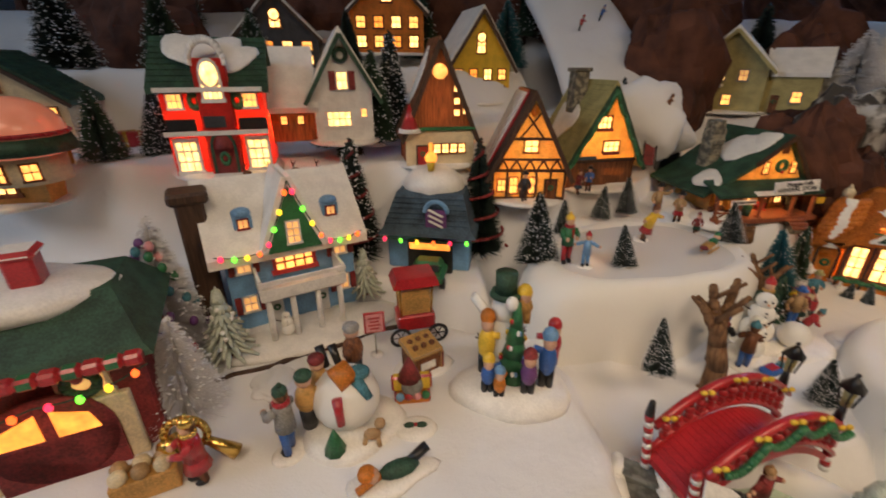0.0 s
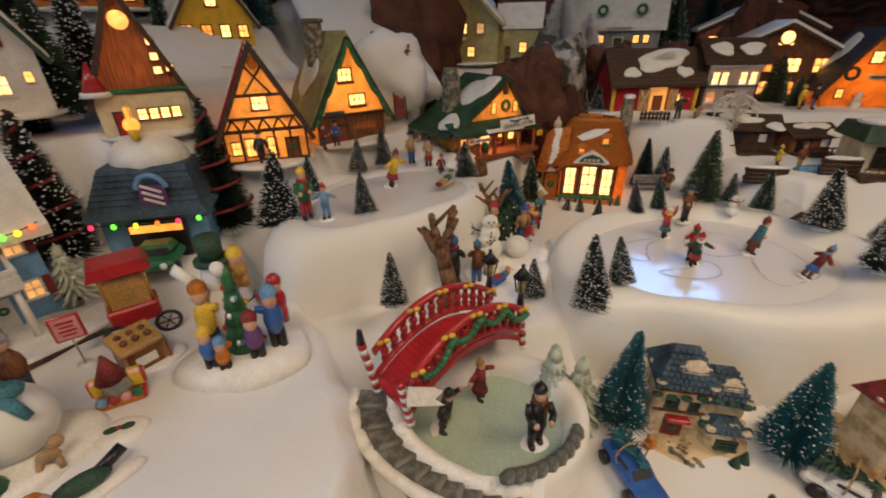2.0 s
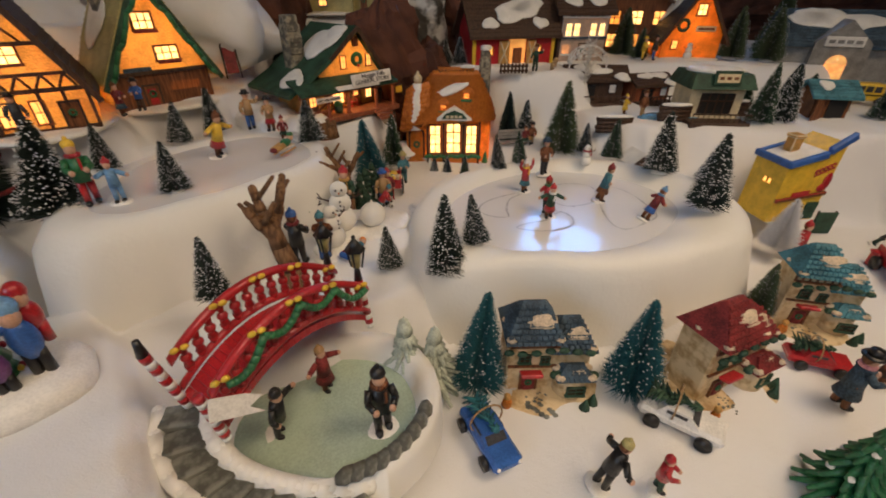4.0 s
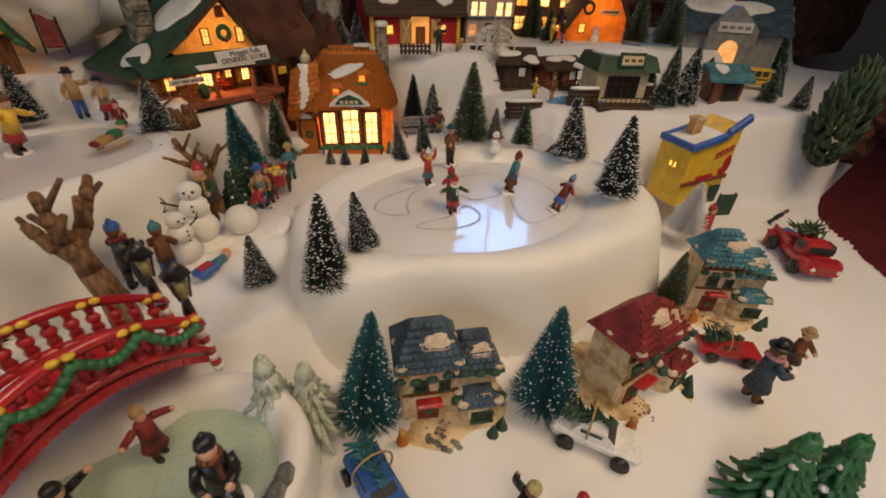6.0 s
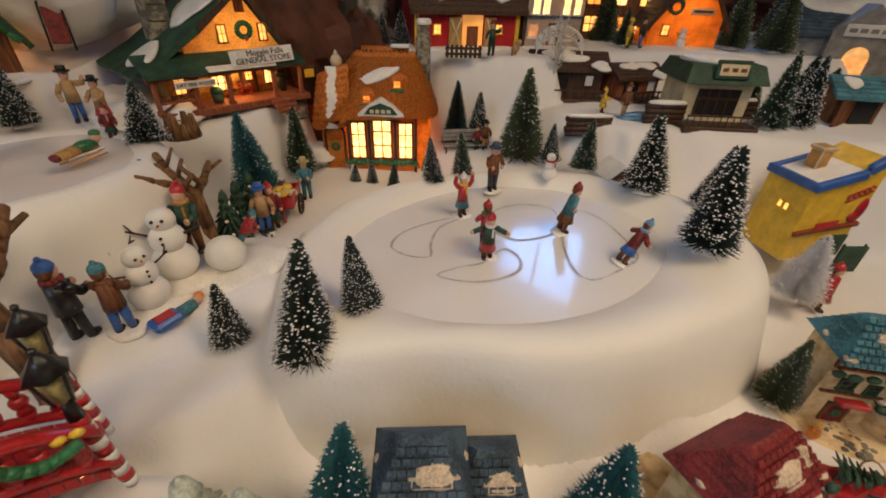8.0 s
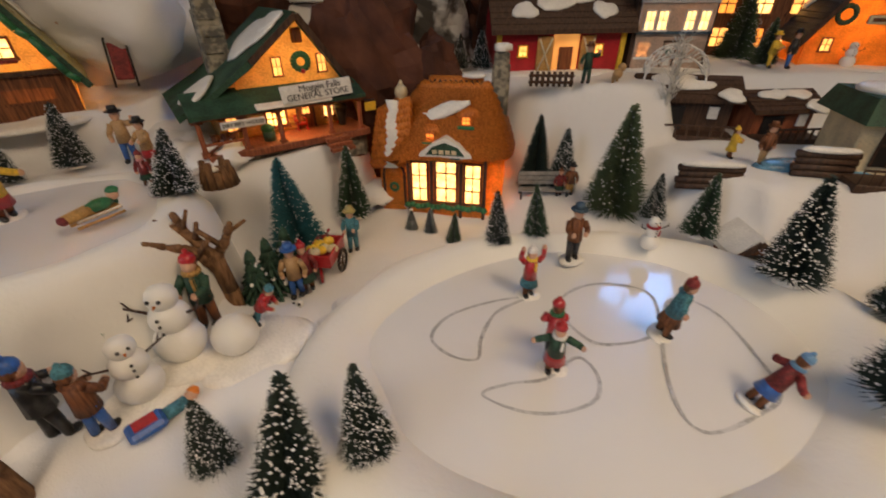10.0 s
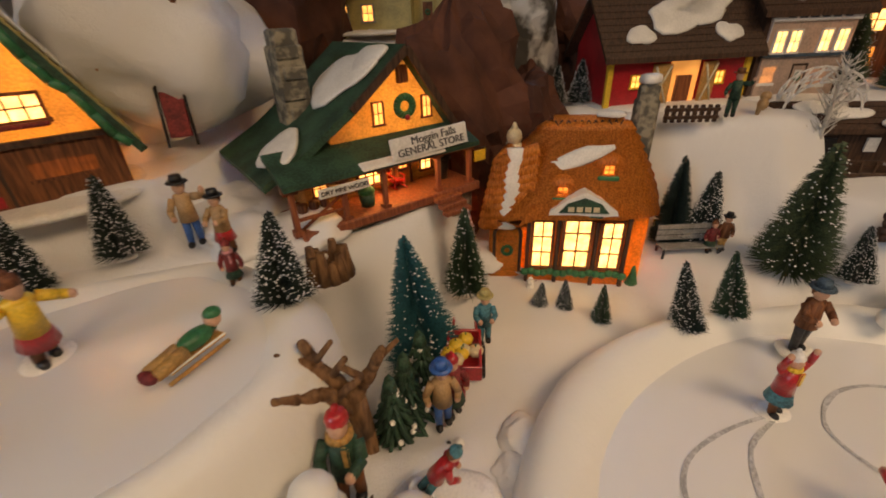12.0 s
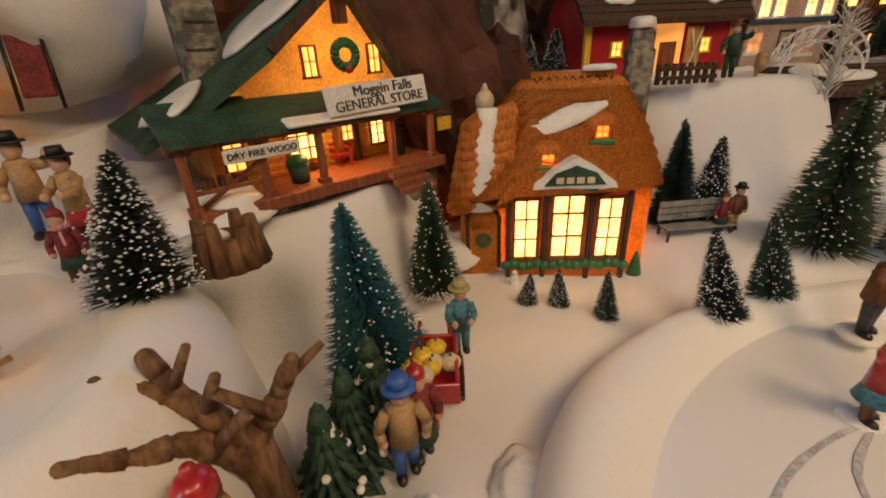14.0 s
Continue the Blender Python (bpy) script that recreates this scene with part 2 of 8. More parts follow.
# ---- mesh tools ----
class Build:
    """Gathers shapes with material slots into one mesh."""

    def __init__(self, *mats):
        self.bm, self.mats = bmesh.new(), list(mats)

    def slot(self, mat):
        if mat not in self.mats:
            self.mats.append(mat)
        return self.mats.index(mat)

    def _take(self, verts, m, mat, smooth=False):
        bmesh.ops.transform(self.bm, matrix=m, verts=verts)
        k = self.slot(mat)
        done = set()
        for v in verts:
            for f in v.link_faces:
                if f not in done:
                    f.material_index, f.smooth = k, smooth
                    done.add(f)
        return verts

    def box(self, mat, c, s, rx=0, ry=0, rz=0, bevel=0.0):
        g = bmesh.ops.create_cube(self.bm, size=1)["verts"]
        m = pose(*c, rx, ry, rz) @ Matrix.Diagonal((*s, 1))
        self._take(g, m, mat)
        if bevel:
            es = list({e for v in g for e in v.link_edges})
            bmesh.ops.bevel(self.bm, geom=es, offset=min(bevel, min(s) * 0.45), segments=1, affect="EDGES", profile=0.5)
        return self

    def cone(self, mat, c, r1, r2, h, rx=0, ry=0, rz=0, seg=12, smooth=True):
        """Stands on c along its own z."""
        g = bmesh.ops.create_cone(self.bm, cap_ends=True, segments=seg, radius1=max(r1, 1e-5), radius2=max(r2, 1e-5), depth=h)["verts"]
        self._take(g, pose(*c, rx, ry, rz) @ Matrix.Translation((0, 0, h / 2)), mat, smooth)
        return self

    def ball(self, mat, c, r, rx=0, ry=0, rz=0, seg=10):
        s = r if isinstance(r, tuple) else (r, r, r)
        g = bmesh.ops.create_uvsphere(self.bm, u_segments=seg, v_segments=max(6, seg * 2 // 3), radius=1)["verts"]
        self._take(g, pose(*c, rx, ry, rz) @ Matrix.Diagonal((*s, 1)), mat, True)
        return self

    def limb(self, mat, a, b, r1, r2=None, seg=8):
        a, b = Vector(a), Vector(b)
        r2 = r1 if r2 is None else r2
        q = (b - a).to_track_quat("Z", "Y").to_matrix().to_4x4()
        g = bmesh.ops.create_cone(self.bm, cap_ends=True, segments=seg, radius1=r1, radius2=max(r2, 1e-5), depth=(b - a).length)["verts"]
        self._take(g, Matrix.Translation((a + b) / 2) @ q, mat, True)
        return self

    def slab(self, mat, outline, y0, y1, axis="y"):
        """Extrudes an outline of (x, z) from y0 to y1; axis 'z': of (x, y) from z0 to z1; axis 'x': of (y, z)."""
        put = {"y": lambda u, v, w: (u, w, v), "z": lambda u, v, w: (u, v, w), "x": lambda u, v, w: (w, u, v)}[axis]
        a = [self.bm.verts.new(put(u, v, y0)) for u, v in outline]
        b = [self.bm.verts.new(put(u, v, y1)) for u, v in outline]
        k = self.slot(mat)
        fs = [self.bm.faces.new(a), self.bm.faces.new(b[::-1])]
        fs += [self.bm.faces.new((a[i], b[i], b[(i + 1) % len(a)], a[(i + 1) % len(a)])) for i in range(len(a))]
        bmesh.ops.recalc_face_normals(self.bm, faces=fs)
        for f in fs:
            f.material_index = k
        return self

    def loft(self, mat, rings, smooth=True, cap=True):
        k = self.slot(mat)
        vs = [[self.bm.verts.new(p) for p in r] for r in rings]
        fs = []
        for a, b in zip(vs, vs[1:]):
            for i in range(len(a)):
                j = (i + 1) % len(a)
                fs.append(self.bm.faces.new((a[i], a[j], b[j], b[i])))
        if cap:
            fs += [self.bm.faces.new(vs[0][::-1]), self.bm.faces.new(vs[-1])]
        bmesh.ops.recalc_face_normals(self.bm, faces=fs)
        for f in fs:
            f.material_index, f.smooth = k, smooth
        return self

    def mesh(self, name):
        me = bpy.data.meshes.new(name)
        self.bm.to_mesh(me)
        self.bm.free()
        for m in self.mats:
            me.materials.append(m)
        return me


def part(name, b, parent, label=""):
    ob = new(name, b.mesh(name))
    ob.parent = parent
    return tagged(ob, label)


def whole(name, b, m, label, category, group="", kind=""):
    ob = new(name, b.mesh(name))
    ob.matrix_world = m
    return tagged(ob, label, category, group, kind)


def thing(name, m, label, category, group="", kind=""):
    ob = new(name)
    ob.empty_display_size = 0.01
    ob.matrix_world = m
    return tagged(ob, label, category, group, kind)


def lettering(name, text, size, m, mat, parent, depth=0.0004):
    cu = bpy.data.curves.new(name, "FONT")
    cu.body, cu.size, cu.align_x, cu.align_y, cu.extrude = text, size, "CENTER", "CENTER", depth
    tmp = bpy.data.objects.new(name + "_curve", cu)
    scene.collection.objects.link(tmp)
    me = bpy.data.meshes.new_from_object(tmp.evaluated_get(bpy.context.evaluated_depsgraph_get()))
    bpy.data.objects.remove(tmp)
    me.materials.clear(); me.materials.append(mat)
    ob = new(name, me)
    ob.parent, ob.matrix_local = parent, m
    return ob


def smooth01(v):
    v = np.clip(v, 0, 1)
    return v * v * (3 - 2 * v)


def inside_depth(poly, x, y):
    """Signed distance to an outline, positive inside."""
    pts = np.array(poly)
    d = np.full(x.shape, 1e9)
    odd = np.zeros(x.shape, bool)
    for (ax, ay), (bx, by) in zip(pts, np.roll(pts, -1, 0)):
        ex, ey = bx - ax, by - ay
        t = np.clip(((x - ax) * ex + (y - ay) * ey) / (ex * ex + ey * ey), 0, 1)
        d = np.minimum(d, np.hypot(x - ax - t * ex, y - ay - t * ey))
        odd ^= ((ay > y) != (by > y)) & (x < (bx - ax) * (y - ay) / (by - ay + 1e-12) + ax)
    return np.where(odd, d, -d)


# ---- the snow landscape: terraces of batting laid one over another ----
POND = [(0.366, 0.300), (0.391, 0.357), (0.432, 0.409), (0.504, 0.450), (0.580, 0.452), (0.651, 0.427), (0.731, 0.383), (0.786, 0.318), (0.806, 0.222), (0.768, 0.142), (0.690, 0.110), (0.599, 0.125), (0.506, 0.166), (0.442, 0.229), (0.392, 0.261)]
UPPER = [(.085, .478), (.105, .425), (.17, .412), (.254, .420), (.310, .432), (.345, .450), (.368, .472), (.382, .510), (.381, .550), (.365, .585), (.335, .615), (.245, .622), (.15, .580)]
TERRACES = [
    # outline, height, softness
    ([(-1.160, -0.531), (0.053, -0.544), (0.070, 0.121), (0.093, 0.179), (0.116, 0.218), (0.129, 0.288), (0.124, 0.371), (0.109, 0.438), (-0.175, 0.529), (-1.157, 0.560)], .092, .03),
    ([(0.101, 0.303), (0.178, 0.285), (0.277, 0.278), (0.349, 0.280), (0.436, 0.313), (0.599, 0.315), (0.768, 0.308), (0.825, 0.303), (1.353, 0.244), (1.348, 1.985), (0.108, 1.962)], .070, .05),
    (POND, .074, .03),
    ([(0.391, 0.432), (0.626, 0.390), (0.779, 0.307), (0.877, 0.223), (1.424, 0.026), (1.448, 1.985), (0.397, 1.973)], .070, .04),
    ([(.67, .45), (.72, .41), (.80, .36), (.90, .30), (1.4, .10), (1.4, 2), (.70, 2), (.69, .55)], .091, .05),
    ([(.27, .37), (.40, .37), (.425, .45), (.385, .475), (.28, .47)], .081, .03),
    ([(-1.157, 0.541), (-0.089, 0.510), (0.064, 0.477), (0.108, 1.962), (-1.148, 2.045)], .12, .05),
    ([(0.814, 0.304), (0.871, 0.297), (0.965, 0.155), (1.077, 0.046), (1.264, -0.057), (1.812, -0.077), (1.848, 1.985), (0.871, 2.009)], .14, .05),
    (UPPER, .125, .03),
    ([(.155, .605), (.36, .605), (.385, .585), (.50, .592), (.56, .625), (.602, 2), (.108, 2)], .155, .03),
    ([(.008, .592), (.16, .598), (.20, .655), (.31, .668), (.36, .72), (.40, .80), (.417, 1.975), (.019, 1.969)], .198, .02),
    ([(0.697, 0.643), (0.727, 0.563), (0.829, 0.487), (0.880, 0.471), (0.950, 0.521), (1.067, 0.436), (1.207, 0.278), (1.346, 0.187), (1.838, 0.132), (1.848, 1.985), (0.666, 1.998)], .200, .034),
    ([(-1.155, 0.618), (-0.376, 0.608), (-0.253, 0.616), (-0.019, 0.595), (0.050, 0.607), (0.063, 1.965), (-1.148, 2.045)], .245, .05),
    ([(0.001, 0.752), (0.298, 0.765), (0.498, 0.902), (0.666, 0.858), (0.816, 0.787), (1.867, 0.588), (1.848, 2.185), (0.001, 2.172)], .28, .06),
    ([(-1.148, 0.845), (-0.068, 0.825), (0.202, 0.961), (0.202, 2.161), (-1.148, 2.245)], .36, .06),
    ([(-1.148, 1.095), (1.848, 1.235), (1.848, 2.185), (-1.148, 2.245)], .48, .2),
]
CUTS = [([(0.060, -0.545), (0.075, 0.121), (0.098, 0.177), (0.117, 0.204), (0.123, 0.163), (0.130, 0.118), (0.166, 0.058), (0.183, -0.555)], -.12, .02),
        ([(0.557, -0.347), (0.772, -0.209), (0.920, -0.138), (1.073, -0.047), (1.316, -0.036), (2.206, -0.178), (2.206, -1.278), (0.454, -1.181)], -.12, .015)]


def snow_height(x, y):
    x, y = np.asarray(x, float), np.asarray(y, float)
    z = np.full(x.shape, .005)
    for poly, h, soft in TERRACES:
        k = smooth01(inside_depth(poly, x, y) / soft + 0.5)
        z = z * (1 - k) + np.maximum(h, z) * k
    for poly, h, soft in CUTS:
        k = smooth01(inside_depth(poly, x, y) / soft + 0.5)
        z = z * (1 - k) + h * k
    return z


def ground(x, y):
    return float(snow_height([x], [y])[0])


def snow_sheet():
    xs, ys = np.linspace(-1.1, 1.8, 470), np.linspace(-.55, 1.9, 410)
    gx, gy = np.meshgrid(xs, ys)
    z = snow_height(gx, gy)
    dy, dx = np.gradient(z, ys[1] - ys[0], xs[1] - xs[0])
    steep = np.clip(np.hypot(dx, dy), 0, 1)
    fold = np.array([[noise.noise((u * 11, v * 11, 2)) * .009 + noise.noise((u * 28, v * 28, 7)) * .004 for u in xs] for v in ys])
    crease = np.array([[noise.noise((u * 19, v * 19, w * 16)) for u, w in zip(xs, zr)] for v, zr in zip(ys, z)])
    z = z + fold * (0.5 + .7 * steep) + crease * steep * .012
    ny, nx = z.shape
    verts = np.stack([gx, gy, z], -1).reshape(-1, 3).tolist()
    faces = [(j * nx + i, j * nx + i + 1, (j + 1) * nx + i + 1, (j + 1) * nx + i) for j in range(ny - 1) for i in range(nx - 1)]
    me = bpy.data.meshes.new("snow_ground")
    me.from_pydata(verts, [], faces)
    me.polygons.foreach_set("use_smooth", [True] * len(faces))
    me.materials.append(SNOW)
    return tagged(new("ground", me), "white cotton batting laid in terraces as snow", "snow", kind="structure")


snow_sheet()

# ---- the room ----
b = Build(CLOTH)
b.box(CLOTH, (.4, .6, -.09), (4.2, 4.2, .06), bevel=.01)
whole("table_cloth", b, Matrix(), "dark red cloth over the display table", "cloth", kind="structure")
WALL = paint("room_wall_paint", (0.30, 0.23, 0.17), 0.8, 0.08, 4)
b = Build(WALL); b.box(WALL, (.4, .6, -.95), (5.4, 5.4, .1)); whole("floor", b, Matrix(), "plain room floor", "floor", kind="structure")
b = Build(WHITE); b.box(WHITE, (.4, .6, 2.75), (5.4, 5.4, .1)); whole("ceiling", b, Matrix(), "plain white ceiling", "ceiling", kind="structure")
for nm, c, s in (("wall_south", (.4, -2.05, .9), (5.2, .1, 3.6)), ("wall_north", (.4, 3.25, .9), (5.2, .1, 3.6))):
    b = Build(WALL); b.box(WALL, c, s); whole(nm, b, Matrix(), "plain painted room wall", "wall", kind="structure")
# east wall round its window
b = Build(WALL)
for c, s in (((3.05, -.3, .9), (.1, 3.4, 3.6)), ((3.05, 2.75, .9), (.1, .9, 3.6)), ((3.05, 1.85, .3), (.1, .9, 2.4)), ((3.05, 1.85, 2.5), (.1, .9, .4))):
    b.box(WALL, c, s)
whole("wall_east", b, Matrix(), "plain painted room wall with a window", "wall", kind="structure")
# west wall round the added, unseen window
b = Build(WALL)
for c, s in (((-2.25, -1.45, .9), (.1, 1.1, 3.6)), ((-2.25, 1.65, .9), (.1, 3.1, 3.6)), ((-2.25, -.4, -.05), (.1, 1.0, 1.7)), ((-2.25, -.4, 2.25), (.1, 1.0, .9))):
    b.box(WALL, c, s)
whole("wall_west", b, Matrix(), "plain painted room wall with a window", "wall", kind="structure")
win = thing("added_window", pose(-2.25, -.4, 1.3), "unseen white framed window added behind the viewer for cool light", "window", kind="structure")
b = Build(WHITE)
for c, s in (((0, -.48, 0), (.12, .04, 1.0)), ((0, .48, 0), (.12, .04, 1.0)), ((0, 0, .48), (.12, .92, .04)), ((0, 0, -.48), (.12, .92, .04))):
    b.box(WHITE, c, s, bevel=.004)
part("window_frame", b, win)
win = thing("window_1", pose(3.04, 1.85, 1.9), "white framed window onto a blue daylit sky", "window", kind="structure")
b = Build(WHITE)
for c, s in (((0, -.43, 0), (.08, .04, .8)), ((0, .43, 0), (.08, .04, .8)), ((0, 0, .38), (.08, .82, .04)), ((0, 0, -.38), (.08, .82, .04)), ((0, 0, 0), (.05, .025, .72))):
    b.box(WHITE, c, s, bevel=.004)
part("window_frame", b, win)
b = Build(DAY); b.box(DAY, (3.35, 1.85, 1.9), (.02, 1.5, 1.3)); whole("backdrop", b, Matrix(), "pale blue winter daylight outside the window", "sky", kind="structure")


# ---- parts shared by the little houses ----
def window_part(house, x, y, z, w, h, mat=WARM, frame_mat=WHITE, cols=2, rows=2, ry=0, side=0, arch=False, name="window"):
    """A lit window proud of the wall: frame, pane and glazing bars. side: degrees of turn about z."""
    b = Build(frame_mat)
    t = min(w, h) * .13
    for c, s in (((-w / 2, 0, 0), (t, .0022, h + t)), ((w / 2, 0, 0), (t, .0022, h + t)), ((0, 0, h / 2), (w + t, .0022, t)), ((0, 0, -h / 2 - t * .2), (w + 2 * t, .0034, t * 1.3))):
        b.box(frame_mat, c, s)
    if arch:
        b.cone(frame_mat, (0, .001, h / 2), w * .56, w * .56, .0018, 90, seg=16)
    bar = t * .45
    for i in range(1, cols):
        b.box(frame_mat, (-w / 2 + w * i / cols, 0, 0), (bar, .0016, h))
    for i in range(1, rows):
        b.box(frame_mat, (0, 0, -h / 2 + h * i / rows), (w, .0016, bar))
    f = part(name, b, house)
    f.matrix_local = pose(x, y, z, 0, ry, side)
    b = Build(mat); b.box(mat, (0, .0006, 0), (w, .0010, h))
    if arch:
        b.cone(mat, (0, .0004, h / 2), w * .42, w * .42, .0022, 90, seg=16)
    part("pane", b, f, "glowing warm pane")
    return f


def door_part(house, x, y, z, w, h, mat=RED, trim=BROWN, side=0, arch=False, wreath=True):
    b = Build(mat)
    b.box(mat, (0, 0, h / 2), (w, .002, h), bevel=.0004)
    for dz in (.27, .7):
        b.box(mat, (0, -.0012, h * dz), (w * .6, .001, h * .28), bevel=.0003)
    if arch:
        b.cone(mat, (0, .001, h), w / 2, w / 2, .002, 90, seg=16)
    d = part("door", b, house)
    d.matrix_local = pose(x, y, z, 0, 0, side)
    b = Build(trim)
    for c, s in (((-w * .56, 0, h / 2), (w * .14, .0034, h)), ((w * .56, 0, h / 2), (w * .14, .0034, h))):
        b.box(trim, c, s)
    if arch:
        ring(b, trim, (0, 0, h), w * .56, w * .08, "y", 14, 0, 180)
    else:
        b.box(trim, (0, 0, h), (w * 1.3, .0034, w * .14))
    part("door_frame", b, d)
    if wreath:
        b = Build(GREEN); ring(b, GREEN, (0, -.0022, h * .62), w * .2, w * .08, "y", 12)
        part("wreath", b, d, "small green wreath")
    return d


def ring(b, mat, c, r, t, axis="z", n=16, a0=0, a1=360):
    """A hoop of short limbs."""
    pts = []
    for i in range(n + 1):
        a = radians(a0 + (a1 - a0) * i / n)
        u, v = r * math.cos(a), r * math.sin(a)
        pts.append({"z": (c[0] + u, c[1] + v, c[2]), "y": (c[0] + u, c[1], c[2] + v), "x": (c[0], c[1] + u, c[2] + v)}[axis])
    for p0, p1 in zip(pts, pts[1:]):
        b.limb(mat, p0, p1, t, t, 6)
    return b


def blob(b, mat, c, rx, ry, t, tilt=(0, 0, 0), seed=0, n=18, wob=.25):
    """A raised patch of painted snow with an uneven edge, lying in its own xy plane."""
    rnd = random.Random(seed)
    ph = [rnd.uniform(0, 6.28) for _ in range(3)]
    prof = [1 + wob * (math.sin(2 * a + ph[0]) * .6 + math.sin(3 * a + ph[1]) * .5 + math.sin(5 * a + ph[2]) * .25) for a in (6.283 * i / n for i in range(n))]
    m = pose(*c, *tilt)
    rings = []
    for k, z in ((1.0, 0), (1.03, t * .5), (.93, t * .95), (.6, t * 1.15)):
        rings.append([tuple(m @ Vector((rx * prof[i] * k * math.cos(6.283 * i / n), ry * prof[i] * k * math.sin(6.283 * i / n), z))) for i in range(n)])
    b.loft(mat, rings)
    return b


def gable_house(m, label, w, d, wall_h, peak_h, wall=OCHRE, roof=DGREEN, trim=DBROWN, over=.008, rt=.005, snow=2, chimney=None, ridge="y", seed=1, base=True, name="miniature_house", curve=.0):
    """A ceramic house: front at y = 0 facing -y, gable to the front (ridge 'y') or to the sides (ridge 'x')."""
    rnd = random.Random(seed)
    h = thing(name, m, label, "miniature house", "lit miniature village houses")
    b = Build(wall)
    if ridge == "y":
        b.slab(wall, [(-w / 2, 0), (w / 2, 0), (w / 2, wall_h), (0, peak_h), (-w / 2, wall_h)], 0, d)
    else:
        b.slab(wall, [(0, 0), (d, 0), (d, wall_h), (d / 2, peak_h), (0, wall_h)], -w / 2, w / 2, "x")
    part("wall", b, h)
    half = w / 2 if ridge == "y" else d / 2
    rise = peak_h - wall_h
    ang = math.degrees(math.atan2(rise, half))
    b = Build(roof)
    ex = over
    steps = 6
    for s in (-1, 1):
        top, bot = [], []
        for i in range(steps + 1):
            k = i / steps
            u = k * (half + ex)
            z = peak_h - rise * (u / half) - curve * math.sin(math.pi * min(1, k)) * rise
            top.append((s * u, z + rt)); bot.append((s * u, z))
        out = top + bot[::-1]
        if ridge == "y":
            b.slab(roof, out, -over, d + over)
        else:
            b.slab(roof, [(d / 2 + u, z) for u, z in out], -w / 2 - over, w / 2 + over, "x")
    rf = part("roof", b, h)
    # shingle courses as thin proud strips
    b = Build(roof)
    L = math.hypot(half + ex, rise * (half + ex) / half)
    nrow = max(4, int(L / .0075)) if roof is not CAP else 0
    for s in (-1, 1):
        for i in range(1, nrow):
            u = (half + ex) * i / nrow
            z = peak_h - rise * u / half + rt - curve * math.sin(math.pi * u / (half + ex)) * rise
            if ridge == "y":
                b.box(roof, (s * u, d / 2, z + .0003), (.0016, d + 2 * over - .001, .0016), 0, s * ang)
            else:
                b.box(roof, (0, d / 2 + s * u, z + .0003), (w + 2 * over - .001, .0016, .0016), -s * ang)
    if nrow:
        tagged(part("shingle_course", b, rf), kind="stuff")
    if snow:
        b = Build(CAP)
        for i in range(snow):
            s = -1 if i % 2 == 0 else 1
            k = rnd.uniform(.3, .7)
            u = s * half * k
            z = peak_h - rise * k + rt * 1.2 - curve * math.sin(math.pi * k) * rise
            if ridge == "y":
                blob(b, CAP, (u, d * rnd.uniform(.3, .7), z), L * .26, d * .27, .0022, (0, s * ang, 0), seed + i)
            else:
                blob(b, CAP, (w * rnd.uniform(-.3, .3), d / 2 - half * k, z), w * .22, L * .24, .0022, (ang, 0, 0), seed + i)
        part("snow_patch", b, rf, "cream painted snow patch")
    # barge boards along the front gable
    if ridge == "y":
        b = Build(trim)
        for s in (-1, 1):
            a0, a1 = Vector((0, -over - .001, peak_h - .001)), Vector((s * (half + ex), -over - .001, peak_h - rise * (half + ex) / half - .001))
            b.box(trim, (a0 + a1) / 2, ((a1 - a0).length, .003, .0055), 0, s * ang)
        part("barge_board", b, h)
    if chimney:
        cx, cy, cw, ctop = chimney
        b = Build(STONE)
        b.box(STONE, (cx, cy, (ctop + wall_h) / 2), (cw, cw, ctop - wall_h), bevel=.001)
        b.box(STONE, (cx, cy, ctop), (cw * 1.25, cw * 1.25, cw * .25), bevel=.001)
        blob(b, CAP, (cx, cy, ctop + cw * .12), cw * .5, cw * .5, .002, seed=seed)
        part("chimney", b, h)
    if base:
        b = Build(CAP)
        blob(b, CAP, (0, d * .42, -.004), w * .62, d * .75, .0055, (0, 0, 0), seed + 5, 24, .06)
        part("snow_base", b, h)
    return h


def bulb_string(house, pts, n, sag=.004, seed=0):
    """Coloured fairy bulbs on a dark wire between points."""
    pts = [Vector(q) for q in pts]
    k = 0
    wire = Build(DGREEN)
    for a, c in zip(pts, pts[1:]):
        last = a
        for i in range(1, n + 1):
            u = i / n
            q = a.lerp(c, u) - Vector((0, 0, math.sin(math.pi * u) * sag))
            wire.limb(DGREEN, last, q, .0006, .0006, 5)
            last = q
    w = part("light_wire", wire, house)
    for a, c in zip(pts, pts[1:]):
        for i in range(n):
            u = (i + .5) / n
            q = a.lerp(c, u) - Vector((0, 0, math.sin(math.pi * u) * sag + .0015))
            b = Build(BULBS[k % 4]); b.ball(BULBS[k % 4], q, (.0026, .0026, .0032), seg=8)
            part("bulb", b, w)
            k += 1


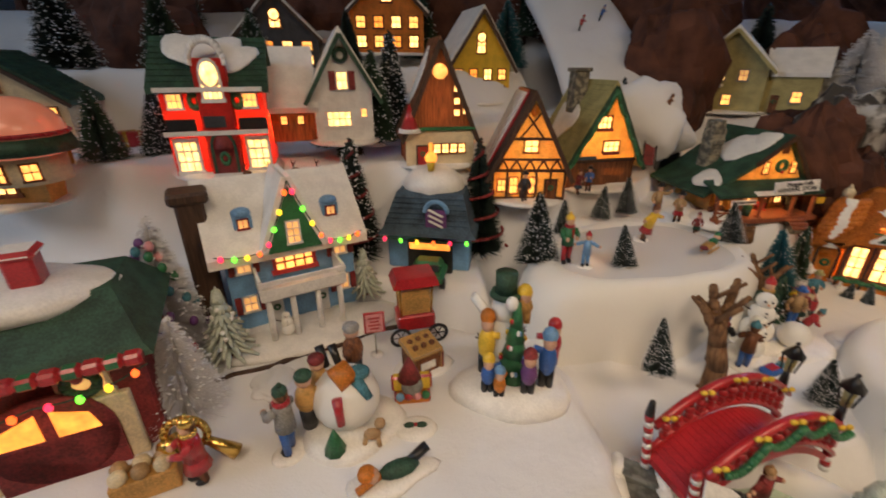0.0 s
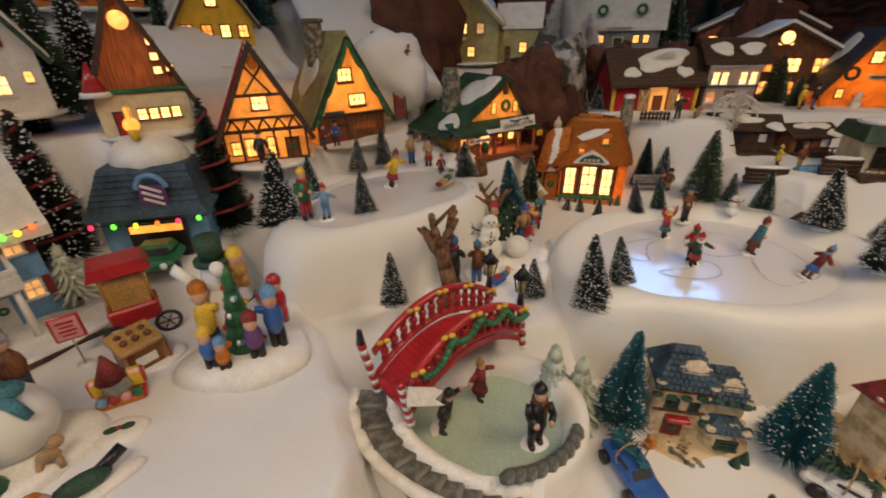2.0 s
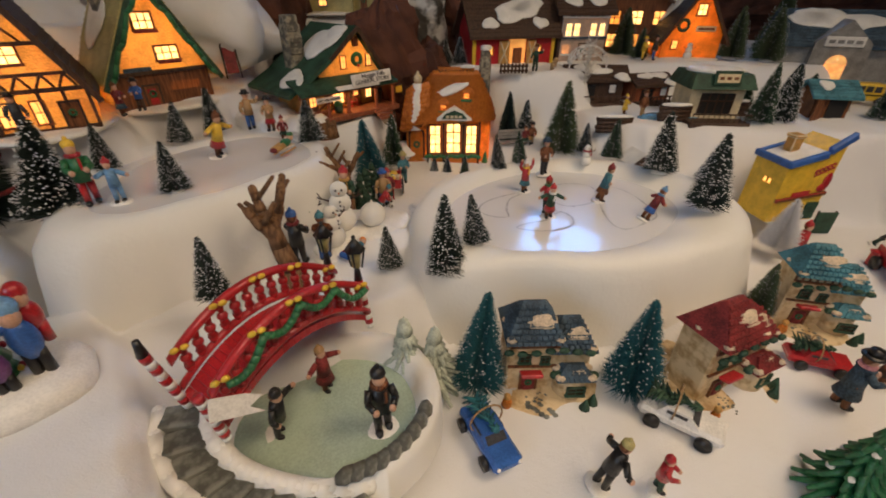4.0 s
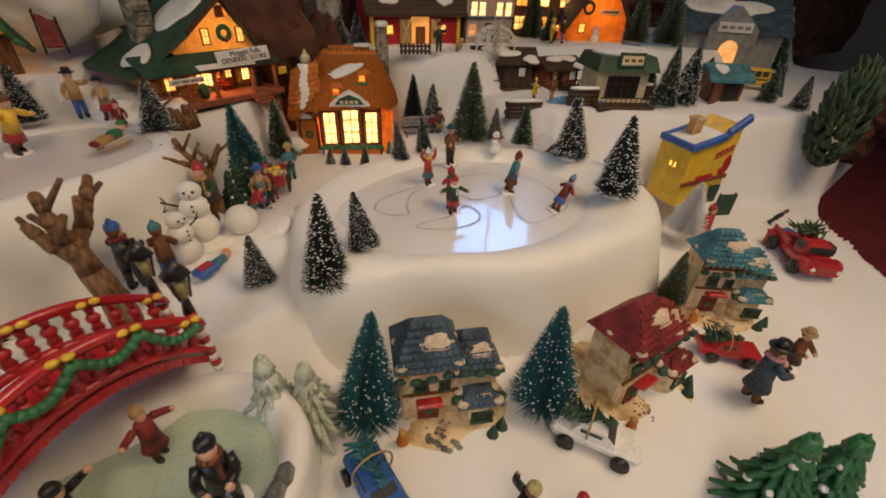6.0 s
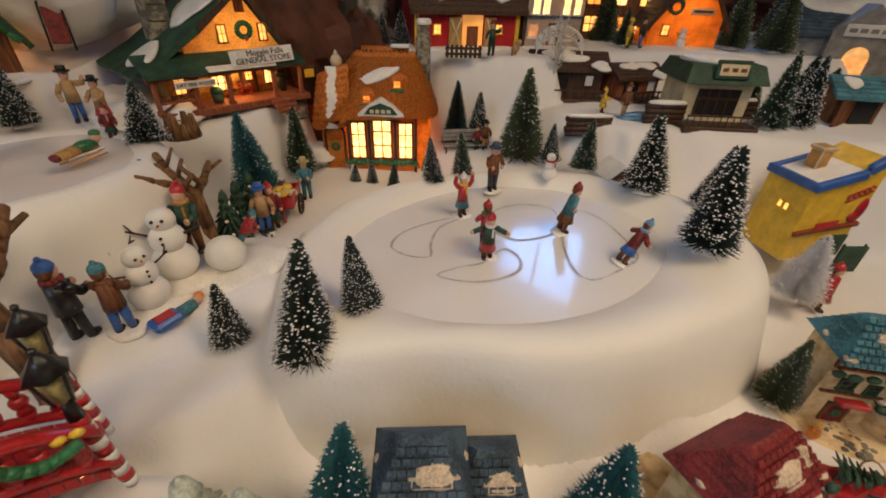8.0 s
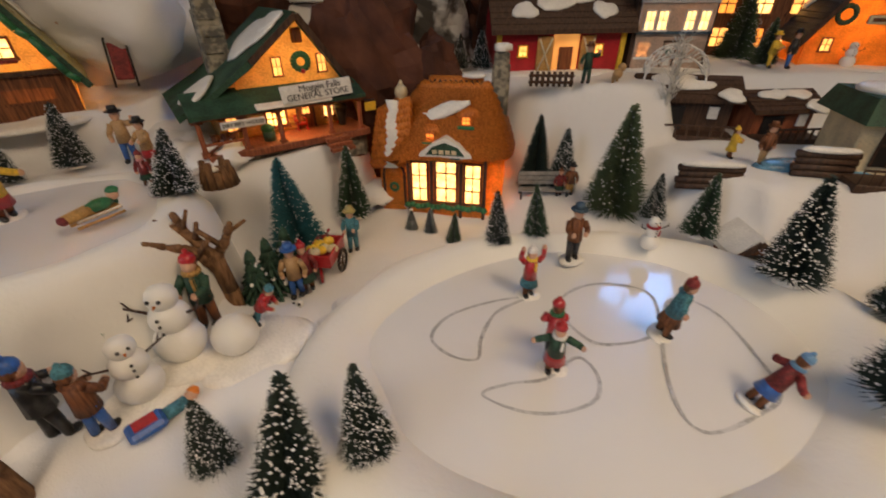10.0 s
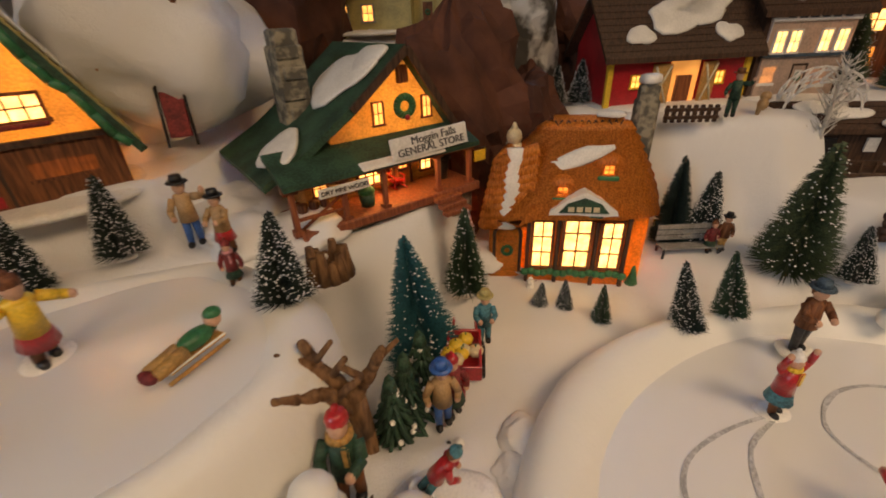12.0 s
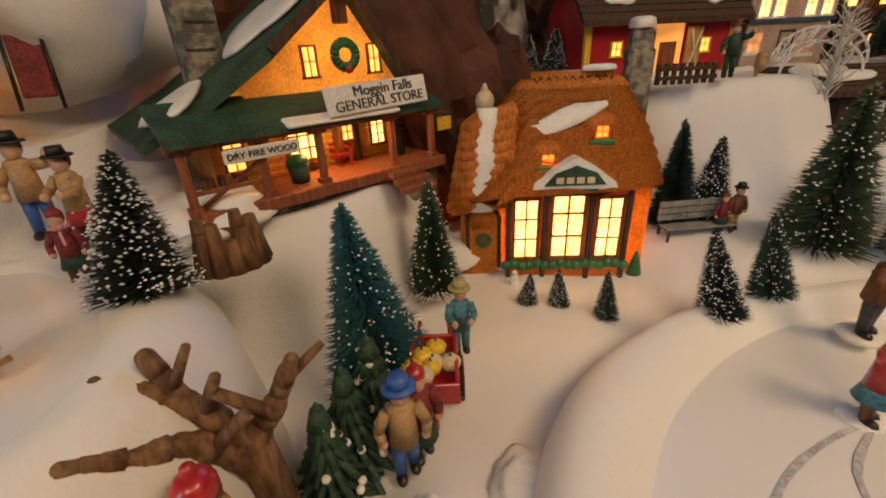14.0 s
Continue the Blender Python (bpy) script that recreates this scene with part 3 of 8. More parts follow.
# ---- bottle-brush trees ----
def brush_mesh(name, green, flecks, seed, n=2600, slim=.30, snow_share=.25, flake=1.0):
    """One unit high: wiry needles round a twisted stem, the tips of some carrying snow."""
    rnd = np.random.RandomState(seed)
    verts, faces, mats = [], [], []
    for i in range(n):
        h = 1 - (1 - rnd.rand()) ** .62
        h = .06 + .92 * h
        r = slim * (1.02 - h) ** .85 * (.78 + .3 * rnd.rand()) + .012
        a = rnd.rand() * 6.283
        ca, sa = math.cos(a), math.sin(a)
        drop = -.05 + .10 * rnd.rand()
        w = .006 + .006 * rnd.rand()
        k = len(verts)
        zc = h + drop * r / slim
        verts += [(-sa * w, ca * w, h - .01), (sa * w, -ca * w, h - .01), (0, 0, h + .014), (ca * r, sa * r, zc)]
        faces += [(k, k + 1, k + 3), (k + 1, k + 2, k + 3), (k + 2, k, k + 3)]
        mats += [0, 0, 0]
        if rnd.rand() < snow_share:
            s = (.007 + .009 * rnd.rand()) * flake
            q = np.array((ca * r, sa * r, zc)) * (1, 1, 1)
            k = len(verts)
            for u, v, t in ((s, 0, 0), (-s, 0, 0), (0, s, 0), (0, -s, 0), (0, 0, s * .8), (0, 0, -s * .6)):
                verts.append((q[0] + u, q[1] + v, q[2] + t))
            for f in ((0, 2, 4), (2, 1, 4), (1, 3, 4), (3, 0, 4), (2, 0, 5), (1, 2, 5), (3, 1, 5), (0, 3, 5)):
                faces.append(tuple(k + j for j in f)); mats.append(1)
    me = bpy.data.meshes.new(name)
    me.from_pydata(verts, [], faces)
    me.materials.append(green); me.materials.append(flecks)
    me.polygons.foreach_set("material_index", mats)
    return me


TREES = {}


def tree_kind(key, green, label, share, slim, n=2600, fleck=FLECK):
    crown = brush_mesh("crown", green, fleck, len(TREES) + 3, n, slim, share, .55 if key in ("teal", "olive") else .85)
    b = Build(CHROME)
    b.cone(DBROWN, (0, 0, 0), .022, .012, .95, seg=8)
    b.cone(CAP, (0, 0, -.01), .11, .09, .045, seg=16)
    stem = b.mesh("stem")
    TREES[key] = (crown, stem, label)


tree_kind("dark", DGRN, "dark green bottle-brush fir with snow-tipped needles", .26, .27)
tree_kind("green", GRN, "green bottle-brush fir lightly dusted with snow", .12, .27)
tree_kind("teal", TGRN, "blue-green bottle-brush fir with fine white dusting", .16, .30, 3200)
tree_kind("olive", OGRN, "tall olive green bottle-brush fir", .12, .26, 2600)
tree_kind("black", DGRN, "plain dark fir with no snow", .0, .24)
tree_kind("frost", FROST, "white frosted bottle-brush tree", .2, .33, 2400)


def tree(key, x, y, z, h, lean=0, toward=0, wide=1.0, turn=None):
    crown, stem, label = TREES[key]
    t = thing("bottle_brush_tree", pose(x, y, z, 0, 0, toward) @ pose(0, 0, 0, 0, lean) @ pose(0, 0, 0, 0, 0, (x * 997 + y * 571) % 360), label, "tree", "bottle-brush trees")
    for nm, me in (("crown", crown), ("stem", stem)):
        o = new(nm, me)
        o.parent, o.scale = t, (h * wide, h * wide, h)
    return t


# ---- figurines: each one plain moulded mesh ----
def figurine(x, y, z, h, turn, coat, legs, hat, label, arms="down", skirt=False, base=True, lean=0, scarf=None, brim=False):
    b = Build(coat)
    if base:
        blob(b, CAP, (0, 0, -.02), .24, .2, .05, seed=int(x * 1000) % 97, wob=.1)
    if skirt:
        b.cone(coat if legs is BLACK else legs, (0, 0, .24), .18, .11, .22)
    for s in (-1, 1):
        b.limb(BROWN if skirt else legs, (s * .07, .04 * s, .06), (s * .06, 0, .45), .05, .07)
        b.ball(BLACK, (s * .07, -.04 + .04 * s, .05), (.055, .09, .045), seg=8)
    b.cone(coat, (0, 0, .38), .135, .105, .34)
    b.ball(coat, (0, 0, .70), (.135, .09, .07))
    ends = {"down": ((.19, -.04, .42), (-.19, -.04, .42)), "out": ((.36, -.08, .62), (-.36, -.02, .60)), "front": ((.10, -.24, .58), (-.10, -.24, .56)), "up": ((.20, -.05, .98), (-.20, -.05, .98)), "one": ((.30, -.12, .80), (-.17, -.12, .45))}[arms]
    for e, s in zip(ends, (1, -1)):
        elbow = (Vector((s * .14, 0, .69)) + Vector(e)) / 2 + Vector((s * .05, .02, -.04))
        b.limb(coat, (s * .13, 0, .69), elbow, .055, .05).limb(coat, elbow, e, .05, .042).ball(SKIN, e, .045, seg=8)
    b.ball(SKIN, (0, -.01, .84), (.085, .09, .10))
    b.ball(BROWN, (0, .025, .86), (.09, .085, .095))
    if brim:
        b.cone(hat, (0, 0, .90), .15, .14, .02, seg=16).cone(hat, (0, 0, .91), .095, .08, .09)
    else:
        b.ball(hat, (0, .01, .90), (.098, .10, .08)).ball(hat, (0, .02, .985), .035, seg=8)
    if scarf:
        ring(b, scarf, (0, 0, .755), .085, .032, "z", 10)
        b.box(scarf, (.05, -.115, .64), (.06, .03, .2), bevel=.01)
    bmesh.ops.scale(b.bm, vec=(h * .86, h * .86, h), verts=b.bm.verts)
    return whole("figurine", b, pose(x, y, z, 0, 0, turn) @ pose(0, 0, 0, lean, 0, 0), label, "figurine", "painted village figurines")


def snowman(x, y, z, h, turn, scarf, label, hat=None, base=False):
    h *= .9
    b = Build(CAP)
    if base:
        blob(b, CAP, (0, 0, -.02), .5, .42, .06, wob=.12, seed=int(h * 9999))
    b.ball(RIMSNOW, (0, 0, .24), (.27, .26, .25), seg=14).ball(RIMSNOW, (0, 0, .58), (.21, .2, .19), seg=14).ball(RIMSNOW, (0, 0, .84), (.16, .155, .15), seg=14)
    for s in (-1, 1):
        b.ball(BLACK, (s * .055, -.145, .88), .022, seg=6)
        b.limb(DBROWN, (s * .18, 0, .62), (s * .40, -.04, .74), .018, .012, 6).limb(DBROWN, (s * .33, -.03, .70), (s * .38, -.05, .83), .012, .008, 6)
    b.limb(ORANGE, (0, -.14, .83), (0, -.19, .82), .02, .004, 8)
    for q in (.5, .6, .68):
        b.ball(BLACK, (0, -.2, q), .02, seg=6)
    if scarf:
        ring(b, scarf, (0, 0, .715), .15, .04, "z", 12)
        b.box(scarf, (.08, -.2, .6), (.07, .03, .2), bevel=.01)
    if hat:
        b.cone(hat, (0, 0, .95), .17, .16, .03, seg=16).cone(hat, (0, 0, .96), .11, .10, .15, seg=14)
    bmesh.ops.scale(b.bm, vec=(h, h, h), verts=b.bm.verts)
    return whole("snowman_figurine", b, pose(x, y, z, 0, 0, turn), label, "snowman", "painted village figurines")


def front(lx, ly, rx, ry, z):
    """The pose of a house whose front runs from the first point to the second; and its width."""
    return pose((lx + rx) / 2, (ly + ry) / 2, z, 0, 0, math.degrees(math.atan2(ry - ly, rx - lx))), math.hypot(rx - lx, ry - ly)


def closed_curve(poly, n):
    """A smooth closed line through the corners of an outline."""
    pts = [Vector((*q, 0)) for q in poly]
    k, out = len(pts), []
    for i in range(n):
        u = i * k / n
        j, f = int(u), u - int(u)
        a, b, c, d = (pts[(j + o) % k] for o in (-1, 0, 1, 2))
        out.append(.5 * (2 * b + (c - a) * f + (2 * a - 5 * b + 4 * c - d) * f * f + (3 * b - a - 3 * c + d) * f ** 3))
    return out


# ---- the large skating pond ----
ICE_EDGE = [(.452, .320), (.460, .376), (.512, .407), (.571, .415), (.625, .410), (.668, .394), (.705, .360), (.728, .328), (.739, .273), (.725, .223), (.694, .196), (.637, .184), (.586, .187), (.539, .203), (.496, .229), (.469, .259), (.453, .290)]
pond = thing("skating_pond", pose(0, 0, -.006), "large moulded skating pond with cream snow banks and glossy grey ice", "skating pond")
outer, inner = closed_curve(POND, 72), closed_curve(ICE_EDGE, 72)
# start both lines at the same bearing from the middle
mid = Vector((0.586, 0.293, 0))
spin = lambda q: math.atan2(q.y - mid.y, q.x - mid.x)
outer.sort(key=spin, reverse=True); inner.sort(key=spin, reverse=True)
rings = []
for k, z, over in ((-.3, -.01, 1.0), (-.2, .02, 1), (-.1, .055, 1), (-.02, .080, 1), (.06, .094, 1), (.18, .1015, 1), (.35, .105, 1), (.6, .1035, 1), (.82, .0975, 1), (.95, .0922, 1), (1.03, .0885, 1)):
    row = []
    for i, (o, q) in enumerate(zip(outer, inner)):
        w = o.lerp(q, k)
        w = mid + (w - mid) * over
        lump = noise.noise((w.x * 22, w.y * 22, 3)) * .003 * (1 if .03 < k < .9 else .2)
        row.append((w.x, w.y, z + lump))
    rings.append(row)
b = Build(RIMSNOW)
b.loft(RIMSNOW, rings, True, False)
part("snow_bank", b, pond)
b = Build(ICE)
b.bm.faces.new([b.bm.verts.new(((mid + (q - mid) * 1.06).x, (mid + (q - mid) * 1.06).y, .0905)) for q in inner[::-1]])
part("ice", b, pond)
# skating grooves cut by the moving magnets
GROOVE = paint("groove_shadow_grey", (0.50, 0.50, 0.50), 0.6, 0.2)
for nm, ctrl in (("groove", [(.499, .357), (.521, .371), (.556, .370), (.589, .360), (.556, .357), (.530, .339), (.517, .324), (.503, .335)]),
                 ("groove", [(.504, .298), (.525, .296), (.547, .288), (.577, .292), (.578, .275), (.563, .261), (.538, .264), (.517, .277)]),
                 ("groove", [(.603, .340), (.634, .349), (.664, .338), (.678, .312), (.644, .282), (.605, .290), (.595, .309)]),
                 ("groove", [(.643, .275), (.616, .251), (.599, .228), (.602, .213), (.632, .207), (.665, .208), (.685, .234), (.702, .269), (.699, .294), (.680, .300)])):
    pts = closed_curve(ctrl, 40)
    b = Build(GROOVE)
    for a, c in zip(pts, pts[1:] + pts[:1]):
        d = (c - a).normalized()
        s = Vector((-d.y, d.x, 0)) * (.0012 + .0006 * noise.noise((a.x * 60, a.y * 60, 4)))
        vs = [b.bm.verts.new((q.x, q.y, .0911)) for q in (a - s, c - s, c + s, a + s)]
        b.bm.faces.new(vs)
    part(nm, b, pond, "thin dark skating groove")

# ---- the upper skating pond ----
up = thing("upper_skating_pond", Matrix(), "smaller cream skating pond with raised snow bank", "skating pond")
c2 = Vector((0.256, 0.505, 0))
edge = sorted(closed_curve(UPPER, 64), key=lambda q: math.atan2(q.y - c2.y, q.x - c2.x), reverse=True)
b = Build(RIMSNOW)
b.loft(RIMSNOW, [[((c2 + (q - c2) * k).x, (c2 + (q - c2) * k).y, z + noise.noise((q.x * 20, q.y * 20, 1)) * .002) for q in edge] for k, z in ((1.10, .04), (1.07, .08), (1.03, .118), (1.0, .140), (.93, .155), (.86, .1625), (.79, .1635), (.72, .1595))], True, False)
part("snow_bank", b, up)
b = Build(ICE)
b.bm.faces.new([b.bm.verts.new(((c2 + (q - c2) * .8).x, (c2 + (q - c2) * .8).y, .1605)) for q in edge[::-1]])
part("ice", b, up)

# ---- stone-stepped pond with the red bridge ----
gp = thing("stepped_pond", pose(0, 0, .018), "small pale green pond ringed with snow, stones and grey steps", "pond")
cx, cy = 0.209, 0.234
b = Build(RIMSNOW)
nring, rr = 48, []
def pond_r(a):
    return .060 + .014 * math.cos(a - .3) + .005 * math.cos(2 * a + 1)
for k, z in ((1.66, .0), (1.62, .03), (1.50, .042), (1.22, .042), (1.08, .040), (1.0, .030), (.97, .022)):
    wide = lambda i: k if k < 1.1 else 1.1 + (k - 1.1) * (1 if 2.2 < 6.283 * i / nring < 4.9 else .3)
    stair = lambda i: min(z, .050 - .0042 * (360 * i / nring - 150) / 13) if k > 1.1 and 140 < 360 * i / nring < 285 else z
    rr.append([(cx + pond_r(6.283 * i / nring) * wide(i) * math.cos(6.283 * i / nring) * 1.08, cy + pond_r(6.283 * i / nring) * wide(i) * math.sin(6.283 * i / nring), stair(i) + noise.noise((i * .4, k * 5, 0)) * .003) for i in range(nring)])
b.loft(RIMSNOW, rr, True, False)
part("snow_bank", b, gp)
b = Build(GICE)
b.bm.faces.new([b.bm.verts.new((cx + pond_r(6.283 * i / nring) * 1.04 * math.cos(6.283 * i / nring) * 1.08, cy + pond_r(6.283 * i / nring) * 1.04 * math.sin(6.283 * i / nring), .024)) for i in range(nring)])
part("ice", b, gp, "pale green ice")
for i in range(10):
    a = radians(150 + i * 13)
    ro = pond_r(a) * 1.36
    b = Build(STEP)
    b.box(STEP, (0, 0, 0), (.030, .0180, .012), bevel=.0012)
    s = part("step", b, gp)
    s.matrix_local = pose(cx + ro * math.cos(a) * 1.08, cy + ro * math.sin(a), .056 - i * .0042, 0, 0, math.degrees(a))
b = Build(RIMSNOW)
for k0, rad in ((1.66, .005), (1.10, .007)):
    last = None
    for i in range(14):
        a = radians(146 + i * 10.2)
        q = (cx + pond_r(a) * k0 * math.cos(a) * 1.08, cy + pond_r(a) * k0 * math.sin(a), .060 - i * .003)
        if last:
            b.limb(RIMSNOW, last, q, rad, rad)
        b.ball(RIMSNOW, q, rad * 1.02, seg=8)
        last = q
part("step_kerb", b, gp)
for i in range(9):
    a = radians(268 + i * 6.5)
    b = Build(STEP); b.ball(STEP, (0, 0, 0), (.009, .006, .005), seg=7)
    s = part("stone", b, gp)
    s.matrix_local = pose(cx + pond_r(a) * 1.12 * math.cos(a) * 1.08, cy + pond_r(a) * 1.12 * math.sin(a), .042, 0, 0, math.degrees(a) + 90)

BL, BF, BR, BB = Vector((0.143, 0.277, 0.078)), Vector((0.156, 0.237, 0.074)), Vector((0.283, 0.268, 0.076)), Vector((0.277, 0.311, 0.072))
bridge = thing("footbridge", pose(0, 0, .014), "arched red footbridge with candy-striped posts and green garlands", "bridge")
def arch(a, c, u, lift=.030):
    q = a.lerp(c, u)
    return Vector((q.x, q.y, q.z + lift * 4 * u * (1 - u)))
N = 14
for i in range(2 * N):
    u0, u1 = i / (2 * N), (i + .93) / (2 * N)
    b = Build(RED)
    q = [arch(BF, BR, u0), arch(BF, BR, u1), arch(BL, BB, u1), arch(BL, BB, u0)]
    lo = [b.bm.verts.new(v - Vector((0, 0, .006))) for v in q]
    hi = [b.bm.verts.new(v) for v in q]
    for f in ((lo[0], lo[3], lo[2], lo[1]), tuple(hi), *((lo[j], lo[(j + 1) % 4], hi[(j + 1) % 4], hi[j]) for j in range(4))):
        b.bm.faces.new(f)
    part("deck_board", b, bridge)
for a, c in ((BF, BR), (BL, BB)):
    for hgt, r in ((.006, .0028), (.030, .0034)):
        rings = []
        for i in range(2 * N + 1):
            q = arch(a, c, i / (2 * N)) + Vector((0, 0, hgt))
            side = (c - a).cross(Vector((0, 0, 1))).normalized()
            rings.append([q + side * (r * math.cos(k * .7854)) + Vector((0, 0, r * math.sin(k * .7854))) for k in range(8)])
        b = Build(RED); b.loft(RED, rings)
        rail = part("railing", b, bridge)
    for i in range(1, N):
        q = arch(a, c, i / N)
        b = Build(RED)
        b.cone(RED, (0, 0, .006), .0022, .0035, .006, seg=8).cone(RED, (0, 0, .012), .0035, .0016, .006, seg=8).ball(RED, (0, 0, .019), .0038, seg=8).cone(RED, (0, 0, .021), .0018, .003, .009, seg=8)
        o = part("baluster", b, rail)
        o.matrix_local = Matrix.Translation(q)
b = Build(GREEN)
for a, c, s in ((BF, BR, 1),):
    for seg in range(4):
        last = None
        for i in range(9):
            u = .06 + (seg + i / 8) * .22
            q = arch(a, c, u) + Vector((.003, -.0065, .029 - .010 * math.sin(math.pi * i / 8)))
            if last:
                b.limb(GREEN, last, q, .0027, .0027, 7)
            last = q
part("garland", b, bridge, "draped green garland")
b = Build(YELLOW)
for a, c in ((BF, BR), (BL, BB)):
    for u in (.06, .28, .5, .72, .94):
        q = arch(a, c, u) + Vector((0, -.004, .031))
        for s in (-1, 1):
            b.ball(YELLOW, q + Vector((s * .003, 0, .001)), (.003, .002, .0022), seg=7)
part("bows", b, bridge, "yellow bows")
for q, lamp in ((BL, 1), (BF, 0), (BR, 1), (BB, 1)):
    lean = Vector((-.010, -.004, .058)) if q in (BL,) else Vector((-.006, 0, .046)) if q is BF else Vector((-.004, .004, .05))
    b = Build(WHITE)
    for i in range(10):
        b.limb(RED if i % 2 else WHITE, q + lean * (i / 10) - Vector((0, 0, .012)), q + lean * ((i + 1) / 10) - Vector((0, 0, .012)), .0034, .0034, 10)
    post = part("candy_post", b, bridge, "red and white striped post")
    if lamp:
        t = q + lean - Vector((0, 0, .012))
        b = Build(BLACK)
        b.cone(BLACK, t, .0035, .002, .012, seg=8)
        if q is not BL:
            for s in ((-1, -1), (1, -1), (1, 1), (-1, 1)):
                b.limb(BLACK, t + Vector((s[0] * .003, s[1] * .003, .012)), t + Vector((s[0] * .005, s[1] * .005, .028)), .0008, seg=5)
            b.cone(BLACK, t + Vector((0, 0, .028)), .0085, .001, .010, seg=6).ball(BLACK, t + Vector((0, 0, .039)), .0018, seg=6)
        lantern = part("lantern", b, post, "black street lantern")
        if q is not BL:
            b2 = Build(OLIVE); b2.cone(OLIVE, t + Vector((0, 0, .012)), .0035, .0055, .016, seg=4)
            lantern_glass = part("lantern_glass", b2, post)
b = Build(WHITE)
b.slab(WHITE, [(0, 0), (.022, -.003), (.032, -.007), (.024, -.012), (.034, -.018), (0, -.014)], -.0006, .0006)
fl = part("flag", b, bridge, "white swallow-tailed pennant")
fl.matrix_local = pose(BF.x - .002, BF.y - .004, BF.z + .032, -25, 20, 5)

# ---- houses ----
def inner_bulb(m, q, watts):
    """The small warm bulb that stands inside a lit house."""
    data = bpy.data.lights.new("house_bulb", "POINT")
    data.energy, data.color, data.shadow_soft_size = watts * 2.6, (1.0, 0.52, 0.18), .004
    new("house_bulb", data).matrix_world = m @ Matrix.Translation(q)


# orange thatched cottage shop
def thatched_shop():
    m, w = front(0.560, 0.594, 0.669, 0.506, 0.066)
    h = thing("thatched_cottage_shop", m, "orange thatched cottage shop with three bright tall windows", "miniature house", "lit miniature village houses")
    b = Build(ORANGE)
    b.box(ORANGE, (0, .045, .038), (.138, .085, .076), bevel=.003)
    b.slab(ORANGE, [(-.0395, 0), (.0505, 0), (.0505, .080), (-.0395, .080)], -.008, .004)
    part("wall", b, h)
    b = Build(CAP); blob(b, CAP, (0, .035, -.006), .080, .066, .008, seed=4, n=28, wob=.05)
    part("snow_base", b, h)
    # roof: rings from the wavy eave to the ridge, each course with a lip
    rings, n = [], 56
    courses = 9
    for k in range(courses):
        for lip in (0, 1):
            u = (k + lip * .92) / courses
            a, bb = .077 * (1 - u ** 1.15) + .036 * u ** 1.15, .060 * (1 - u) + .006
            a, bb = a + (.0025 if not lip else 0), bb + (.0025 if not lip else 0)
            z = .076 + .066 * u ** .9
            row = []
            for i in range(n):
                t = 6.283 * i / n
                c, s = math.cos(t), math.sin(t)
                e = 2 / 3.4
                x = a * abs(c) ** e * (1 if c > 0 else -1)
                y = bb * abs(s) ** e * (1 if s > 0 else -1)
                sag = -.010 * max(0, 1 - u * 2.2) * (1 if x < -.045 else .35 * abs(math.sin(t * 3)))
                row.append((x + .010 * u, y + .043, z + sag + .0009 * math.sin(i * 2.3 + k)))
            rings.append(row)
    b = Build(THATCH); b.loft(THATCH, rings, True, True)
    rf = part("roof", b, h, "orange ridged thatch")
    b = Build(THATCH)
    for s in (-1, 1):
        for i in range(10):
            x0 = -.019 + i * .0058
            b.limb(DBROWN, (x0, .043 + s * .005, .143), (x0 + .0058, .043 + s * .010, .134), .0008, seg=5)
            b.limb(DBROWN, (x0 + .0058, .043 + s * .005, .143), (x0, .043 + s * .010, .134), .0008, seg=5)
    b.limb(THATCH, (-.020, .043, .141), (.040, .043, .141), .006, .006)
    part("ridge_cap", b, rf)
    b = Build(CAP)
    blob(b, CAP, (-.004, .0095, .1145), .030, .0085, .0035, (54, -22, 0), 3)
    blob(b, CAP, (.030, .040, .146), .014, .007, .0035, (0, 0, 0), 6)
    part("snow_patch", b, rf, "white snow streak")
    # eyebrow dormers
    for x, z, y in ((-.012, .094, -.004), (.026, .110, .006)):
        b = Build(THATCH)
        b.ball(THATCH, (x, y + .008, z + .003), (.014, .014, .009))
        dm = part("dormer", b, rf)
        window_part(dm, x, y - .0065, z, .009, .008, AMBER, ORANGE)
        b = Build(GREEN); b.box(GREEN, (x, y - .008, z - .007), (.018, .004, .004), bevel=.001)
        part("window_garland", b, dm, "green garland")
    # shop windows
    for x, ww, hh in ((-.0255, .0185, .046), (.0055, .025, .052), (.036, .0185, .046)):
        window_part(h, x, -.0095, .0205 + hh / 2, ww, hh, HOT, BROWN, 2, 3)
    for x in (-.0385, -.0115, .0225, .0495):
        b = Build(DBROWN); b.box(DBROWN, (x, -.0098, .041), (.0035, .004, .078), bevel=.0005); part("bay_post", b, h)
    b = Build(DBROWN); b.box(DBROWN, (.0055, -.0098, .0735), (.092, .004, .003), bevel=.0005); part("bay_lintel", b, h)
    for i, x in enumerate((-.032, -.022, -.006, .004, .014, .029, .041)):
        window_part(h, x, -.0092, .0775, .008, .0035, WARM, BROWN, 1, 1)
    b = Build(GREEN)
    for i in range(16):
        b.ball(GREEN, (-.040 + i * .006, -.012, .0155 + .0012 * math.sin(i * 2)), (.0045, .004, .0035), seg=7)
    part("garland", b, h, "green garland under the windows")
    # pediment sign
    b = Build(CAP)
    b.slab(CAP, [(-.024, .074), (.036, .074), (.034, .080), (.020, .090), (.006, .097), (-.008, .090), (-.022, .080)], -.022, -.008)
    sg = part("pediment", b, h, "snowy shop sign with green lettering panel")
    b = Build(DGREEN)
